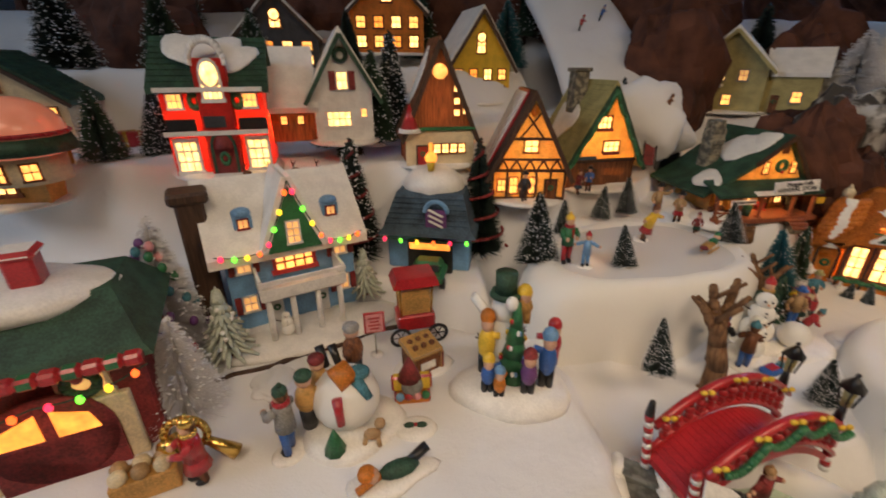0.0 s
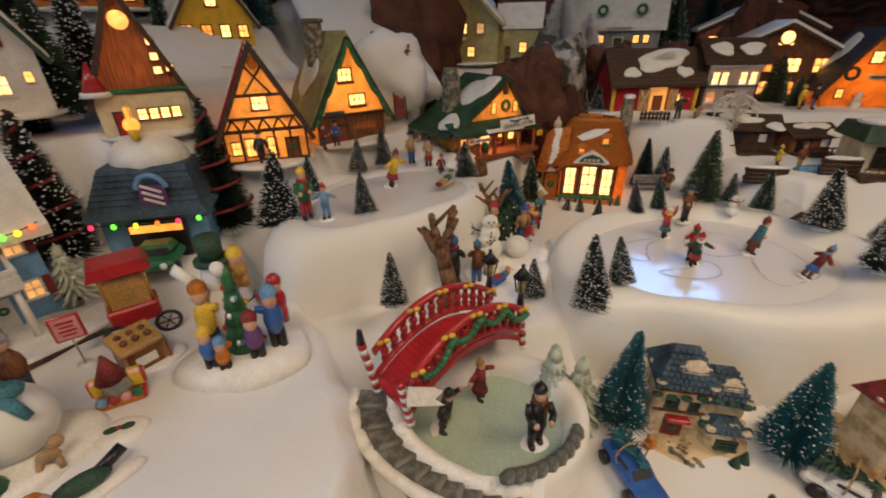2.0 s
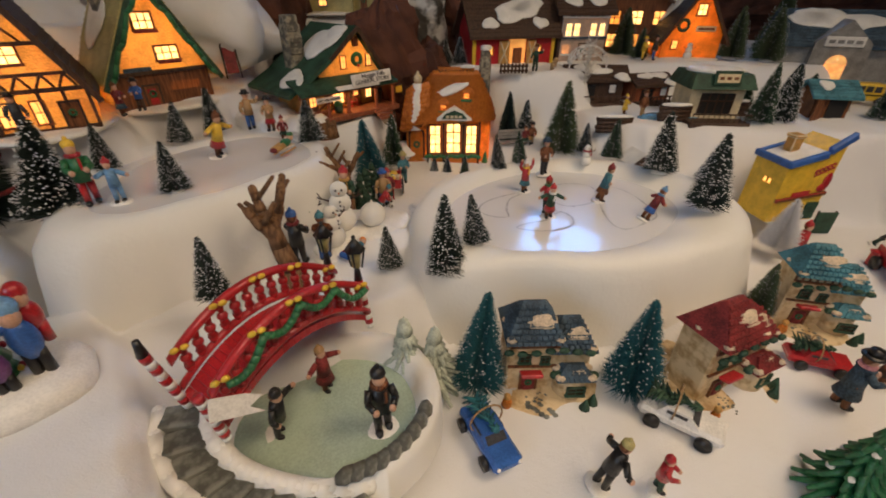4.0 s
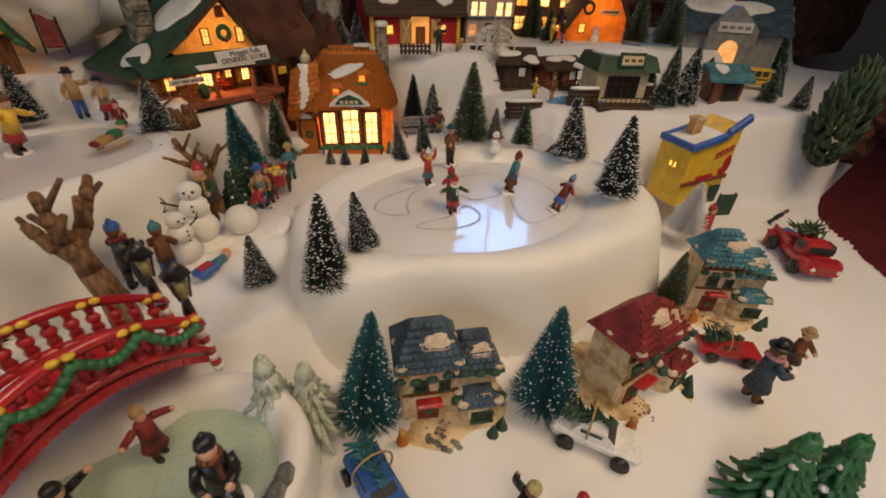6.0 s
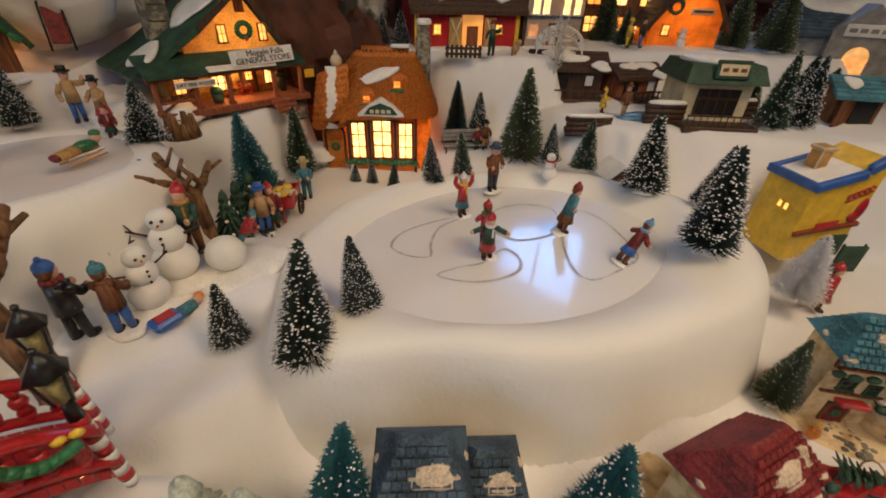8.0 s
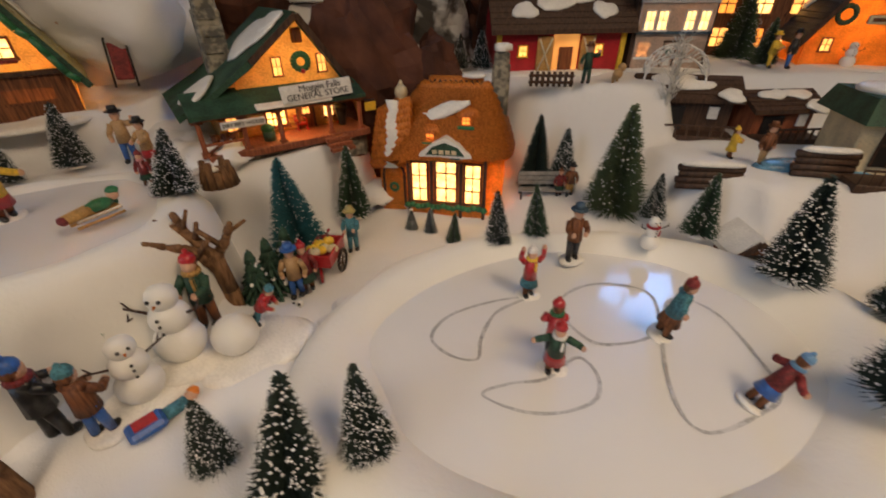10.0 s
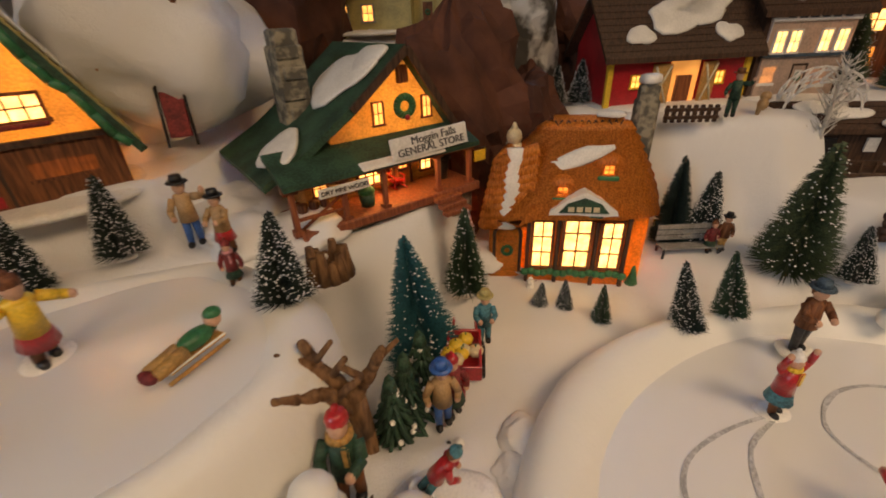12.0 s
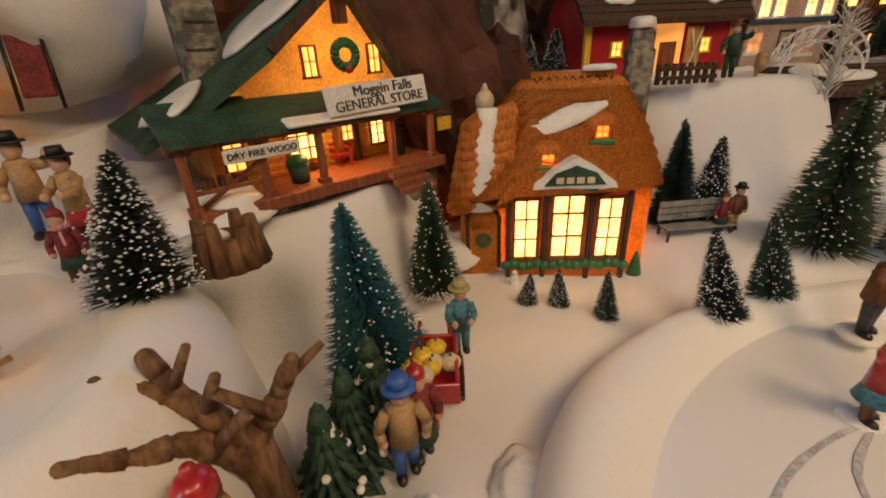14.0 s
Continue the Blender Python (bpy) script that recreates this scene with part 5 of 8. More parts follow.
b = Build(YELLOW); b.cone(YELLOW, (0, .03, .126), .004, .006, .012, seg=8).ball(AMBER, (0, .03, .142), (.008, .006, .008)).box(AMBER, (0, .03, .154), (.006, .004, .014), bevel=.001); part("roof_ornament", b, h, "yellow lit roof ornament")
bulb_string(h, [(-w * .58, -.014, .05), (w * .58, -.014, .05)], 6, .003)
b = Build(GREEN)
b.box(GREEN, (.006, -.030, .012), (.044, .05, .012), bevel=.004); b.box(GREEN, (.006, -.022, .022), (.036, .026, .012), bevel=.005)
b.box(DGREY, (.006, -.0365, .022), (.030, .003, .008))
for s in (-1, 1):
    b.cone(BLACK, (.006 + s * .018, -.045, .007), .007, .007, .006, 0, s * 90, 0); b.ball(CAP, (.006 + s * .014, -.056, .014), .0035, seg=8)
whole("car_figurine", b, m, "old green model car in the garage bay", "model car")

# barn
m, w = front(0.742, 0.634, 0.893, 0.573, 0.202)
h = gable_house(m, "red barn with dark snowy roof and lit open doorway", w, .08, .056, .100, RED, DBROWN, YELLOW, over=.012, ridge="x", seed=21, snow=3)
b = Build(LITWALL); b.box(LITWALL, (.006, -.0006, .022), (.034, .002, .044)); b.box(BROWN, (.006, -.002, .014), (.018, .003, .028)); part("doorway", b, h, "glowing open barn doorway")
for s in (-1, 1):
    b = Build(OCHRE)
    b.box(OCHRE, (0, 0, .020), (.020, .003, .040), bevel=.0005)
    for sg in (-1, 1):
        b.limb(CREAM, (-.008, -.002, .020 - sg * .018), (.008, -.002, .020 + sg * .018), .0013, seg=5)
    d = part("barn_door", b, h, "cross-braced open barn door"); d.matrix_local = pose(.006 + s * .028, -.004, 0, 0, 0, s * 12)
    window_part(h, s * .050, -.001, .024, .011, .012, WARM, YELLOW, 2, 2)
h.scale = (1, 1, 1.05)
for x in (-w / 2, w / 2):
    b = Build(YELLOW); b.box(YELLOW, (x, -.001, .025), (.006, .004, .05)); part("corner_board", b, h)
for x, sd in ((-.050, 3), (.052, 7)):
    b = Build(CAP); blob(b, CAP, (x, .004, .066), .014, .012, .0028, (48, 0, 0), sd); part("eave_snow", b, h, "cream painted snow patch")
# pale store beside the barn
PALEPINK = paint("pale_pink_paint", (0.62, 0.46, 0.36), 0.5, 0.12, thin=0.3)
m, w = front(0.905, 0.570, 0.993, 0.520, 0.202)
h = gable_house(m, "two-storey store with pale lit front and brown snowy roof", w, .07, .075, .10, DBROWN, DBROWN, DBROWN, over=.010, ridge="x", seed=23, snow=2)
b = Build(WHITE); b.box(PALEPINK, (0, -.002, .052), (w * .92, .004, .030), bevel=.0006); b.box(SLATE, (0, -.003, .0365), (w * .95, .005, .003)); b.box(PALEPINK, (0, -.001, .018), (w * .9, .003, .034)); b.box(WHITE, (0, -.004, .069), (w * .95, .006, .010), bevel=.001); part("fascia", b, h)
for x in (-.034, -.018, .016, .034):
    window_part(h, x, -.005, .048, .012, .018, HOT, WHITE, 2, 2)
window_part(h, -.034, -.001, .020, .016, .016, HOT, WHITE, 2, 2)
window_part(h, .022, -.001, .018, .022, .018, DIM, WHITE, 2, 2)
door_part(h, 0, -.001, .0, .014, .028, WHITE, DBROWN)
h.scale = (1, 1, 1.2)
inner_bulb(m, (0, .035, .05), .08)
b = Build(SLATE)
for i in range(6):
    b.box(SLATE, (-.030 + i * .012, -.0075, .069), (.008, .001, .0045))
part("sign_bars", b, h)
# orange gabled house on the terrace
m, w = front(1.133, 0.473, 1.218, 0.393, 0.202)
h = gable_house(m, "orange gabled house with dark roof and sign", w, .09, .045, .135, ORANGE, DGREY, DBROWN, over=.012, seed=25, snow=2)
window_part(h, .004, -.001, .090, .018, .020, HOT, BROWN, 2, 2)
window_part(h, -.034, -.001, .026, .012, .016, WARM, BROWN, 2, 2)
b = Build(CREAM); b.box(CREAM, (.020, -.003, .056), (.040, .003, .010), bevel=.001); b.box(BROWN, (.02, -.0048, .056), (.032, .001, .004)); part("sign_board", b, h)
b = Build(DGREEN); ring(b, DGREEN, (-.026, -.003, .062), .010, .003, "y", 14); part("wreath", b, h)
snowman(1.163, 0.429, 0.202, .035, -45, None, "small snowman in front of the orange house", base=True)
inner_bulb(m, (0, .04, .06), .10)
# dark green cafe by the water
m, w = front(0.911, 0.323, 1.004, 0.237, 0.135)
h = thing("waterside_cafe", m, "cream cafe with dark windows and flat green snowy roof", "miniature house", "lit miniature village houses")
b = Build(CREAM); b.box(CREAM, (0, .04, .030), (w, .08, .060), bevel=.002); part("wall", b, h)
b = Build(DGREEN); b.loft(DGREEN, [[(-w * .6, -.018, .052), (w * .6, -.018, .052), (w * .6, .095, .052), (-w * .6, .095, .052)], [(-w * .52, -.004, .072), (w * .52, -.004, .072), (w * .52, .085, .072), (-w * .52, .085, .072)]], False); rf = part("roof", b, h)
b = Build(CAP); blob(b, CAP, (0, .04, .071), w * .5, .042, .006, seed=7, n=26, wob=.05); part("snow_cap", b, rf)
b = Build(DGREEN); b.box(DGREEN, (.002, -.014, .068), (.062, .004, .020), -12, bevel=.001); sg = part("sign_board", b, h, "dark green sign with pale border")
b = Build(CREAM); b.box(CREAM, (.002, -.0170, .068), (.050, .001, .012), -12); part("sign_panel", b, sg)
b = Build(BROWN)
for i in range(3):
    b.box(BROWN, (-.014 + i * .016, -.0178, .068), (.010, .001, .004), -12)
part("sign_bars", b, sg)
b = Build(BLACK); b.box(BLACK, (.0, -.001, .030), (.075, .003, .030)); part("dark_glazing", b, h)
for x in (-.038, -.019, 0, .019, .038):
    b = Build(DBROWN); b.box(DBROWN, (x, -.003, .030), (.0022, .003, .030)); part("glazing_bar", b, h)
b = Build(DBROWN); b.box(DBROWN, (0, -.003, .034), (.075, .003, .002)); part("transom", b, h)
b = Build(DBROWN); b.box(DBROWN, (0, -.022, .004), (w * 1.1, .04, .008), bevel=.001)
for i in range(12):
    b.limb(DBROWN, (-w * .53 + i * w * .096, -.041, .008), (-w * .53 + i * w * .096, -.041, .020), .0009, seg=5)
b.box(DBROWN, (0, -.041, .0205), (w * 1.08, .002, .0018)); part("deck", b, h, "dark wooden deck with railing")
h.scale = (.68, .8, 1.08)
# brown sheds and water mill between barn and cafe
for lx, ly, rx, ry, z, hh, mt in ((0.872, 0.508, 0.950, 0.441, 0.140, .060, DBROWN), (0.966, 0.421, 1.032, 0.391, 0.140, .046, REDWOOD)):
    m, ww = front(lx, ly, rx, ry, z)
    h = gable_house(m, "low brown timber shed with snowy roof and black sheet as its shaded entrance", ww, .05, hh * .74, hh, mt, DBROWN, DBROWN, over=.009, ridge="x", seed=int(lx * 100), snow=2, name="timber_shed")
    b = Build(WHITE); b.box(WHITE, (ww * .30, -.003, hh * .45), (.011, .002, .014)); part("notice", b, h, "white notice")
    # shade inside the doorway put in as a black sheet on the wall
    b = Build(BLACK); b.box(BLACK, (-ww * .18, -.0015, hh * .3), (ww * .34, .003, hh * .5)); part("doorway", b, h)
    b = Build(DBROWN)
    b.box(DBROWN, (0, -.014, .002), (ww * 1.06, .028, .006), bevel=.0008)
    b.box(DBROWN, (0, -.027, .017), (ww * 1.06, .002, .002))
    part("deck", b, h)
    for i in range(9):
        b = Build(DBROWN); b.box(DBROWN, (-ww * .5 + i * ww / 8, -.027, .010), (.0018, .0018, .014)); part("rail_post", b, h)
    b = Build(CAP); blob(b, CAP, (ww * .42, -.008, hh * .80), .014, .010, .003, (30, 0, 0), 5); part("eave_snow", b, h, "white snow on the eave")
b = Build(LBLUE)
WATER = paint("painted_blue_water", (0.12, 0.28, 0.42), 0.15, 0.3, 60, 0.4, coat=0.6)
b = Build(WATER); blob(b, WATER, (0, 0, -.003), .055, .022, .008, seed=3, n=26, wob=.18)
whole("stream_pool", b, pose(0.930, 0.327, ground(0.930, 0.327), 0, 0, -42), "blue painted stream pool by the cafe", "pool")
# white lattice steps bridge
b = Build(WHITE)
for i in range(10):
    a0, a1 = math.pi * i / 10, math.pi * (i + 1) / 10
    for y in (0, .02):
        b.limb(WHITE, (-.035 * math.cos(a0), y, .03 * math.sin(a0) + .012), (-.035 * math.cos(a1), y, .03 * math.sin(a1) + .012), .0012, seg=5)
        b.limb(WHITE, (-.035 * math.cos(a0), y, .03 * math.sin(a0)), (-.035 * math.cos(a1), y, .03 * math.sin(a1) + .012), .0008, seg=5)
        b.limb(WHITE, (-.035 * math.cos(a0), y, .03 * math.sin(a0)), (-.035 * math.cos(a1), y, .03 * math.sin(a1)), .0012, seg=5)
whole("white_footbridge", b, pose(0.905, 0.495, 0.196, 0, 0, -45), "white lattice arched footbridge", "bridge")
# grey church-like hall, school bus and open shed at the far side
m, w = front(1.288, 0.318, 1.388, 0.123, 0.165)
h = gable_house(m, "grey hall with blue snowy roof and lit arched entrance", w * .9, .12, .075, .125, GREY, SLATE, GREY, over=.012, ridge="x", seed=31, snow=3)
b = Build(GREY); b.slab(GREY, [(-.045, 0), (.045, 0), (.045, .075), (0, .115), (-.045, .075)], -.02, .05); gb = part("front_gable", b, h)
b = Build(DIM); b.box(DIM, (0, -.021, .020), (.034, .002, .036)); b.cone(DIM, (0, -.020, .038), .017, .017, .002, 90, seg=16); part("entrance", b, h, "dim glowing arched entrance")
b = Build(WHITE); b.box(WHITE, (0, -.022, .078), (.062, .003, .018), bevel=.001); sg = part("sign_board", b, h, "pale sign board with unreadable lettering")
b = Build(GREY)
for i in range(4):
    b.box(GREY, (-.021 + i * .014, -.0242, .078), (.010, .001, .006))
part("sign_bars", b, sg)
b = Build(YELLOW)
b.box(YELLOW, (0, 0, .020), (.085, .028, .030), bevel=.004); b.box(YELLOW, (.052, 0, .013), (.022, .026, .016), bevel=.004)
for i in range(6):
    b.box(DGREY, (-.034 + i * .013, -.0145, .026), (.010, .001, .010))
b.box(BLACK, (0, -.0145, .016), (.08, .001, .002))
for x in (-.028, .04):
    b.cone(BLACK, (x, -.011, .006), .007, .007, .005, 90)
whole("school_bus_model", b, pose(1.292, 0.162, 0.145, 0, 0, -60), "yellow model school bus on the snow", "model bus")
h = gable_house(pose(1.119, 0.158, 0.140, 0, 0, -50), "open brown timber stall with teal shingled roof", .055, .05, .040, .055, BROWN, TEAL, BROWN, over=.010, ridge="x", seed=37, snow=1, name="timber_stall")
# black sheet on the solid wall paints the stall's dark inside
b = Build(BLACK); b.box(BLACK, (.008, -.001, .018), (.026, .003, .034)); part("opening_shade", b, h)
b = Build(BROWN); b.box(BROWN, (0, 0, .017), (.026, .003, .034), bevel=.0005); d = part("door", b, h); d.matrix_local = pose(-.022, -.010, 0, 0, 0, 35)

# low log walls, a snow-roofed hut and a dark log bench along the stream
for x, y, rz, ln in ((0.822, 0.374, -38, .058), (0.906, 0.318, -42, .050), (1.014, 0.271, -46, .055)):
    lw = thing("log_wall", pose(x, y, ground(x, y) - .002, 0, 0, rz), "low dark brown log wall topped with snow", "wall", "log walls")
    for i in range(4):
        b = Build(DBROWN); b.limb(DBROWN, (-ln / 2 - .002 * (i % 2), 0, .004 + i * .0065), (ln / 2, 0, .004 + i * .0065), .0036, .0034, 9); part("log", b, lw)
    b = Build(CAP); blob(b, CAP, (0, 0, .026), ln * .46, .006, .004, seed=int(x * 100), n=22, wob=.12); part("snow_cap", b, lw)
h = gable_house(pose(0.799, 0.303, ground(0.799, 0.303), 0, 0, -30), "tiny brown hut with a thick snow roof and black sheet as its shaded entrance", .032, .030, .020, .034, BROWN, CAP, DBROWN, over=.005, rt=.005, seed=61, snow=0, name="timber_hut", base=False)
# the hut is solid; a black sheet gives the shade within
b = Build(BLACK); b.box(BLACK, (0, -.001, .009), (.016, .003, .018)); part("opening_shade", b, h)

# yellow shop with blue gutters
m, w = front(0.834, 0.148, 0.947, 0.078, 0.041)
h = thing("yellow_shop", m, "bright yellow shop with blue roof edge and red script sign", "miniature house", "lit miniature village houses")
b = Build(YELLOW); b.slab(YELLOW, [(-.058, 0), (.058, 0), (.058, .150), (.020, .130), (-.058, .112)], 0, .085); part("wall", b, h)
b = Build(BLUE)
b.box(BLUE, (-.022, -.002, .122), (.084, .010, .013), 0, -12, bevel=.002); b.box(BLUE, (.042, -.002, .150), (.055, .012, .016), 0, -30, bevel=.003)
b.box(BLUE, (-.060, .042, .114), (.010, .094, .012), bevel=.002); b.box(BLUE, (.0, .088, .124), (.12, .008, .012), 0, -12, bevel=.002)
rf = part("roof_edge", b, h, "blue roof edge")
b = Build(CAP); b.box(CAP, (-.012, .042, .120), (.09, .08, .010), 0, -12, bevel=.003); part("roof_snow", b, h)
b = Build(CREAM); b.box(OCHRE, (-.012, .055, .135), (.022, .022, .028), bevel=.002); b.box(OCHRE, (-.012, .055, .151), (.027, .027, .006), bevel=.002); part("chimney", b, h)
b = Build(RED)
for i in range(5):
    ring(b, RED, (.014 + i * .008, -.002, .098 + i * .003), .004, .0013, "y", 8, 0, 300)
b.limb(RED, (.010, -.002, .090), (.052, -.002, .106), .001, seg=5)
part("script_sign", b, h, "red looping script sign")
b = Build(RED); b.ball(RED, (.050, -.001, .078), (.010, .003, .018)); b.ball(RED, (.044, -.001, .066), (.012, .003, .008)); b.box(BROWN, (0, -.003, .050), (.118, .006, .007), 0, -6, bevel=.001); b.box(RED, (-.006, -.005, .058), (.040, .002, .008), 0, -6); part("front_trim", b, h)
for y in (.03, .042):
    window_part(h, -.0585, y, .074, .008, .010, WARM, YELLOW, 1, 1, side=-90)
door_part(h, .010, -.001, 0, .022, .036, BROWN, YELLOW)
b = Build(DGREEN); b.box(DGREEN, (.042, -.001, .020), (.030, .003, .034)); part("dark_window", b, h)
h.scale = (.64, .66, .76)

# pale yellow farmhouse and grey house far back
m, w = front(0.540, 0.969, 0.640, 0.884, 0.282)
h = gable_house(m, "pale yellow farmhouse with snowy gable roof", w, .12, .085, .150, OLIVE, CAP, OLIVE, over=.012, rt=.008, seed=41, snow=0)
for x, z, mt in ((-.030, .022, WARM), (.006, .022, WARM), (-.012, .068, HOT), (.026, .068, DIM)):
    window_part(h, x, -.001, z, .016, .020, mt, GREY, 2, 2)
b = Build(OLIVE); b.box(OLIVE, (.105, .06, .034), (.09, .08, .068), bevel=.001); wg = part("wing", b, h)
b = Build(CAP); b.slab(CAP, [(-.005 + .02, .066), (.06, .108), (.105, .066), (.105, .074), (.06, .118), (.015, .074)], .055, .158, "x"); part("wing_roof", b, h)
window_part(h, .118, .0185, .030, .016, .020, WARM, GREY, 2, 2); door_part(h, .085, .0185, 0, .014, .034, BROWN, OLIVE)
b = Build(CAP); b.slab(CAP, [(-.065, .042), (-.005, .052), (-.005, .046), (-.065, .036)], -.02, .02); part("porch_roof", b, h)
m, w = front(0.941, 0.964, 1.071, 0.824, 0.290)
h = gable_house(m, "grey stone house with snowy roof and dormers", w, .10, .065, .125, GREY, CAP, GREY, over=.012, rt=.008, ridge="x", seed=43, snow=0)
for x in (-.065, -.042, .042, .065):
    window_part(h, x, -.001, .032, .014, .018, WARM, DGREY, 2, 2)
door_part(h, 0, -.001, 0, .02, .036, DGREY, CREAM)
b = Build(GREY); b.slab(CAP, [(-.03, .058), (.03, .058), (0, .078)], -.025, .02); part("porch", b, h)
for x in (-.045, .045):
    b = Build(GREEN); ring(b, GREEN, (x, -.004, .096), .010, .004, "y", 12); part("wreath", b, h)
# lit houses on the top left terraces
for lx, ly, rx, ry, z, wh, ph, wl, rf, lab in ((-0.395, 1.016, -0.235, 1.036, 0.360, .06, .14, DGREY, CAP, "dark house with glowing arched window under snow"), (-0.165, 1.032, -0.015, 1.042, 0.390, .08, .15, ORANGE, CAP, "orange lit shop front high on the slope"), (0.031, 0.907, 0.151, 0.937, 0.300, .07, .16, YELLOW, CAP, "yellow pointed playhouse with red light"), (-0.704, 0.689, -0.544, 0.729, 0.250, .07, .13, CREAM, DGREEN, "cream shop with blue framed windows"), (1.068, 0.641, 1.208, 0.501, 0.200, .10, .15, BROWN, CAP, "brown timbered inn glowing with windows"), (1.188, 0.800, 1.368, 0.620, 0.240, .10, .16, REDWOOD, CAP, "tall half-timbered inn with many lit windows")):
    m, w = front(lx, ly, rx, ry, z)
    h = gable_house(m, lab, w, .10, wh, ph, wl, rf, DBROWN, over=.010, rt=.008, seed=int(abs(lx) * 100), snow=0)
    for i in range(4):
        for k in range(2):
            window_part(h, -w * .36 + i * w * .24, -.001, wh * (.28 + .45 * k), w * .13, wh * .28, (HOT, WARM, AMBER)[(i + k) % 3], BROWN, 2, 2)
    window_part(h, 0, -.001, wh + (ph - wh) * .35, w * .14, (ph - wh) * .3, HOT, BROWN, 2, 2, arch=True)
# glass-domed snow-globe shop and yellow shop at the far left
m = pose(-.470, .545, .248, 0, 0, 25)
h = thing("domed_shop", m, "round shop with pink glass dome and dark canopy", "miniature house", "lit miniature village houses")
b = Build(CREAM); b.cone(CREAM, (0, 0, 0), .048, .048, .04, seg=20); part("wall", b, h)
b = Build(DGREEN); b.cone(DGREEN, (0, 0, .040), .066, .060, .020, seg=24); part("canopy", b, h)
DOME = glow("dome_glass", (1.0, 0.36, 0.22), .22, 40)
b = Build(DOME); b.ball(DOME, (0, 0, .062), (.058, .058, .048), seg=20); part("dome", b, h, "pink glowing dome")
b = Build(GOLD); ring(b, RED, (0, 0, .064), .0595, .003, "z", 24); part("dome_ring", b, h)
h.scale = (.82, .82, .82)
for a in (-60, -20, 20):
    window_part(h, .0485 * math.sin(radians(a)), -.0485 * math.cos(radians(a)), .018, .018, .022, WARM, BROWN, 2, 2, side=a)
m, w = front(-0.577, 0.560, -0.487, 0.580, 0.210)
h = gable_house(m, "yellow lit sweet shop with arched window", w, .08, .06, .09, OCHRE, GREY, YELLOW, seed=51, snow=1)
window_part(h, 0, -.001, .030, .034, .034, HOT, BROWN, 3, 3, arch=True)

# red toy shop in the near corner
m, w = front(-0.368, 0.255, -0.234, 0.312, 0.092)
h = thing("corner_toy_shop", m, "dark red shop with green snowy roof, arched doors and fairy lights", "miniature house", "lit miniature village houses")
b = Build(DRED); b.box(DRED, (0, .05, .050), (w, .10, .10), bevel=.002); part("wall", b, h)
b = Build(DGREEN); b.loft(DGREEN, [[(-w * .58, -.016, .092), (w * .58, -.016, .092), (w * .58, .12, .092), (-w * .58, .12, .092)], [(-w * .54, -.010, .100), (w * .54, -.010, .100), (w * .54, .115, .100), (-w * .54, .115, .100)], [(-w * .42, .03, .128), (w * .42, .03, .128), (w * .42, .09, .128), (-w * .42, .09, .128)]], False); rf = part("roof", b, h)
b = Build(CAP); blob(b, CAP, (-.01, .055, .118), w * .46, .045, .014, seed=9, n=30, wob=.1); part("roof_snow", b, rf, "thick white roof snow")
b = Build(RED); b.box(RED, (.012, .05, .140), (.018, .02, .030), bevel=.002); b.box(CAP, (.012, .05, .157), (.024, .026, .007), bevel=.003); part("chimney", b, h, "red brick chimney with snow")
b = Build(RED)
for i in range(14):
    b.box(RED if i % 2 else GREEN, (-w * .54 + (i + .5) * w * 1.08 / 14, -.018, .094), (w * 1.08 / 14, .010, .009), bevel=.002)
part("awning_edge", b, h, "red and green swagged edge")
for x in (-.030, .036):
    window_part(h, x, -.001, .074, .028, .024, AMBER if x < 0 else DIM, CREAM, 1, 1)
b = Build(DGREEN); ring(b, DGREEN, (.036, -.004, .074), .009, .0035, "y", 14); b.ball(RED, (.036, -.007, .081), .004, seg=7); part("wreath", b, h)
b = Build(CREAM); b.box(CREAM, (.010, -.003, .030), (.100, .006, .060), bevel=.001); part("front_panel", b, h)
b = Build(DRED); b.box(DRED, (.012, -.007, .018), (.074, .004, .036)); b.cone(DRED, (.012, -.005, .036), .037, .037, .004, 90, seg=24); dr = part("double_door", b, h, "dark red arched double door")
for s in (-1, 1):
    b = Build(AMBER); b.slab(AMBER, [(.012 + s * .004, .040), (.012 + s * .028, .040), (.012 + s * .024, .054), (.012 + s * .004, .062)], -.0105, -.0092); part("fanlight", b, dr)
bulb_string(h, [(-w * .5, -.020, .070), (.012, -.016, .072), (w * .55, -.020, .088)], 4, .006)

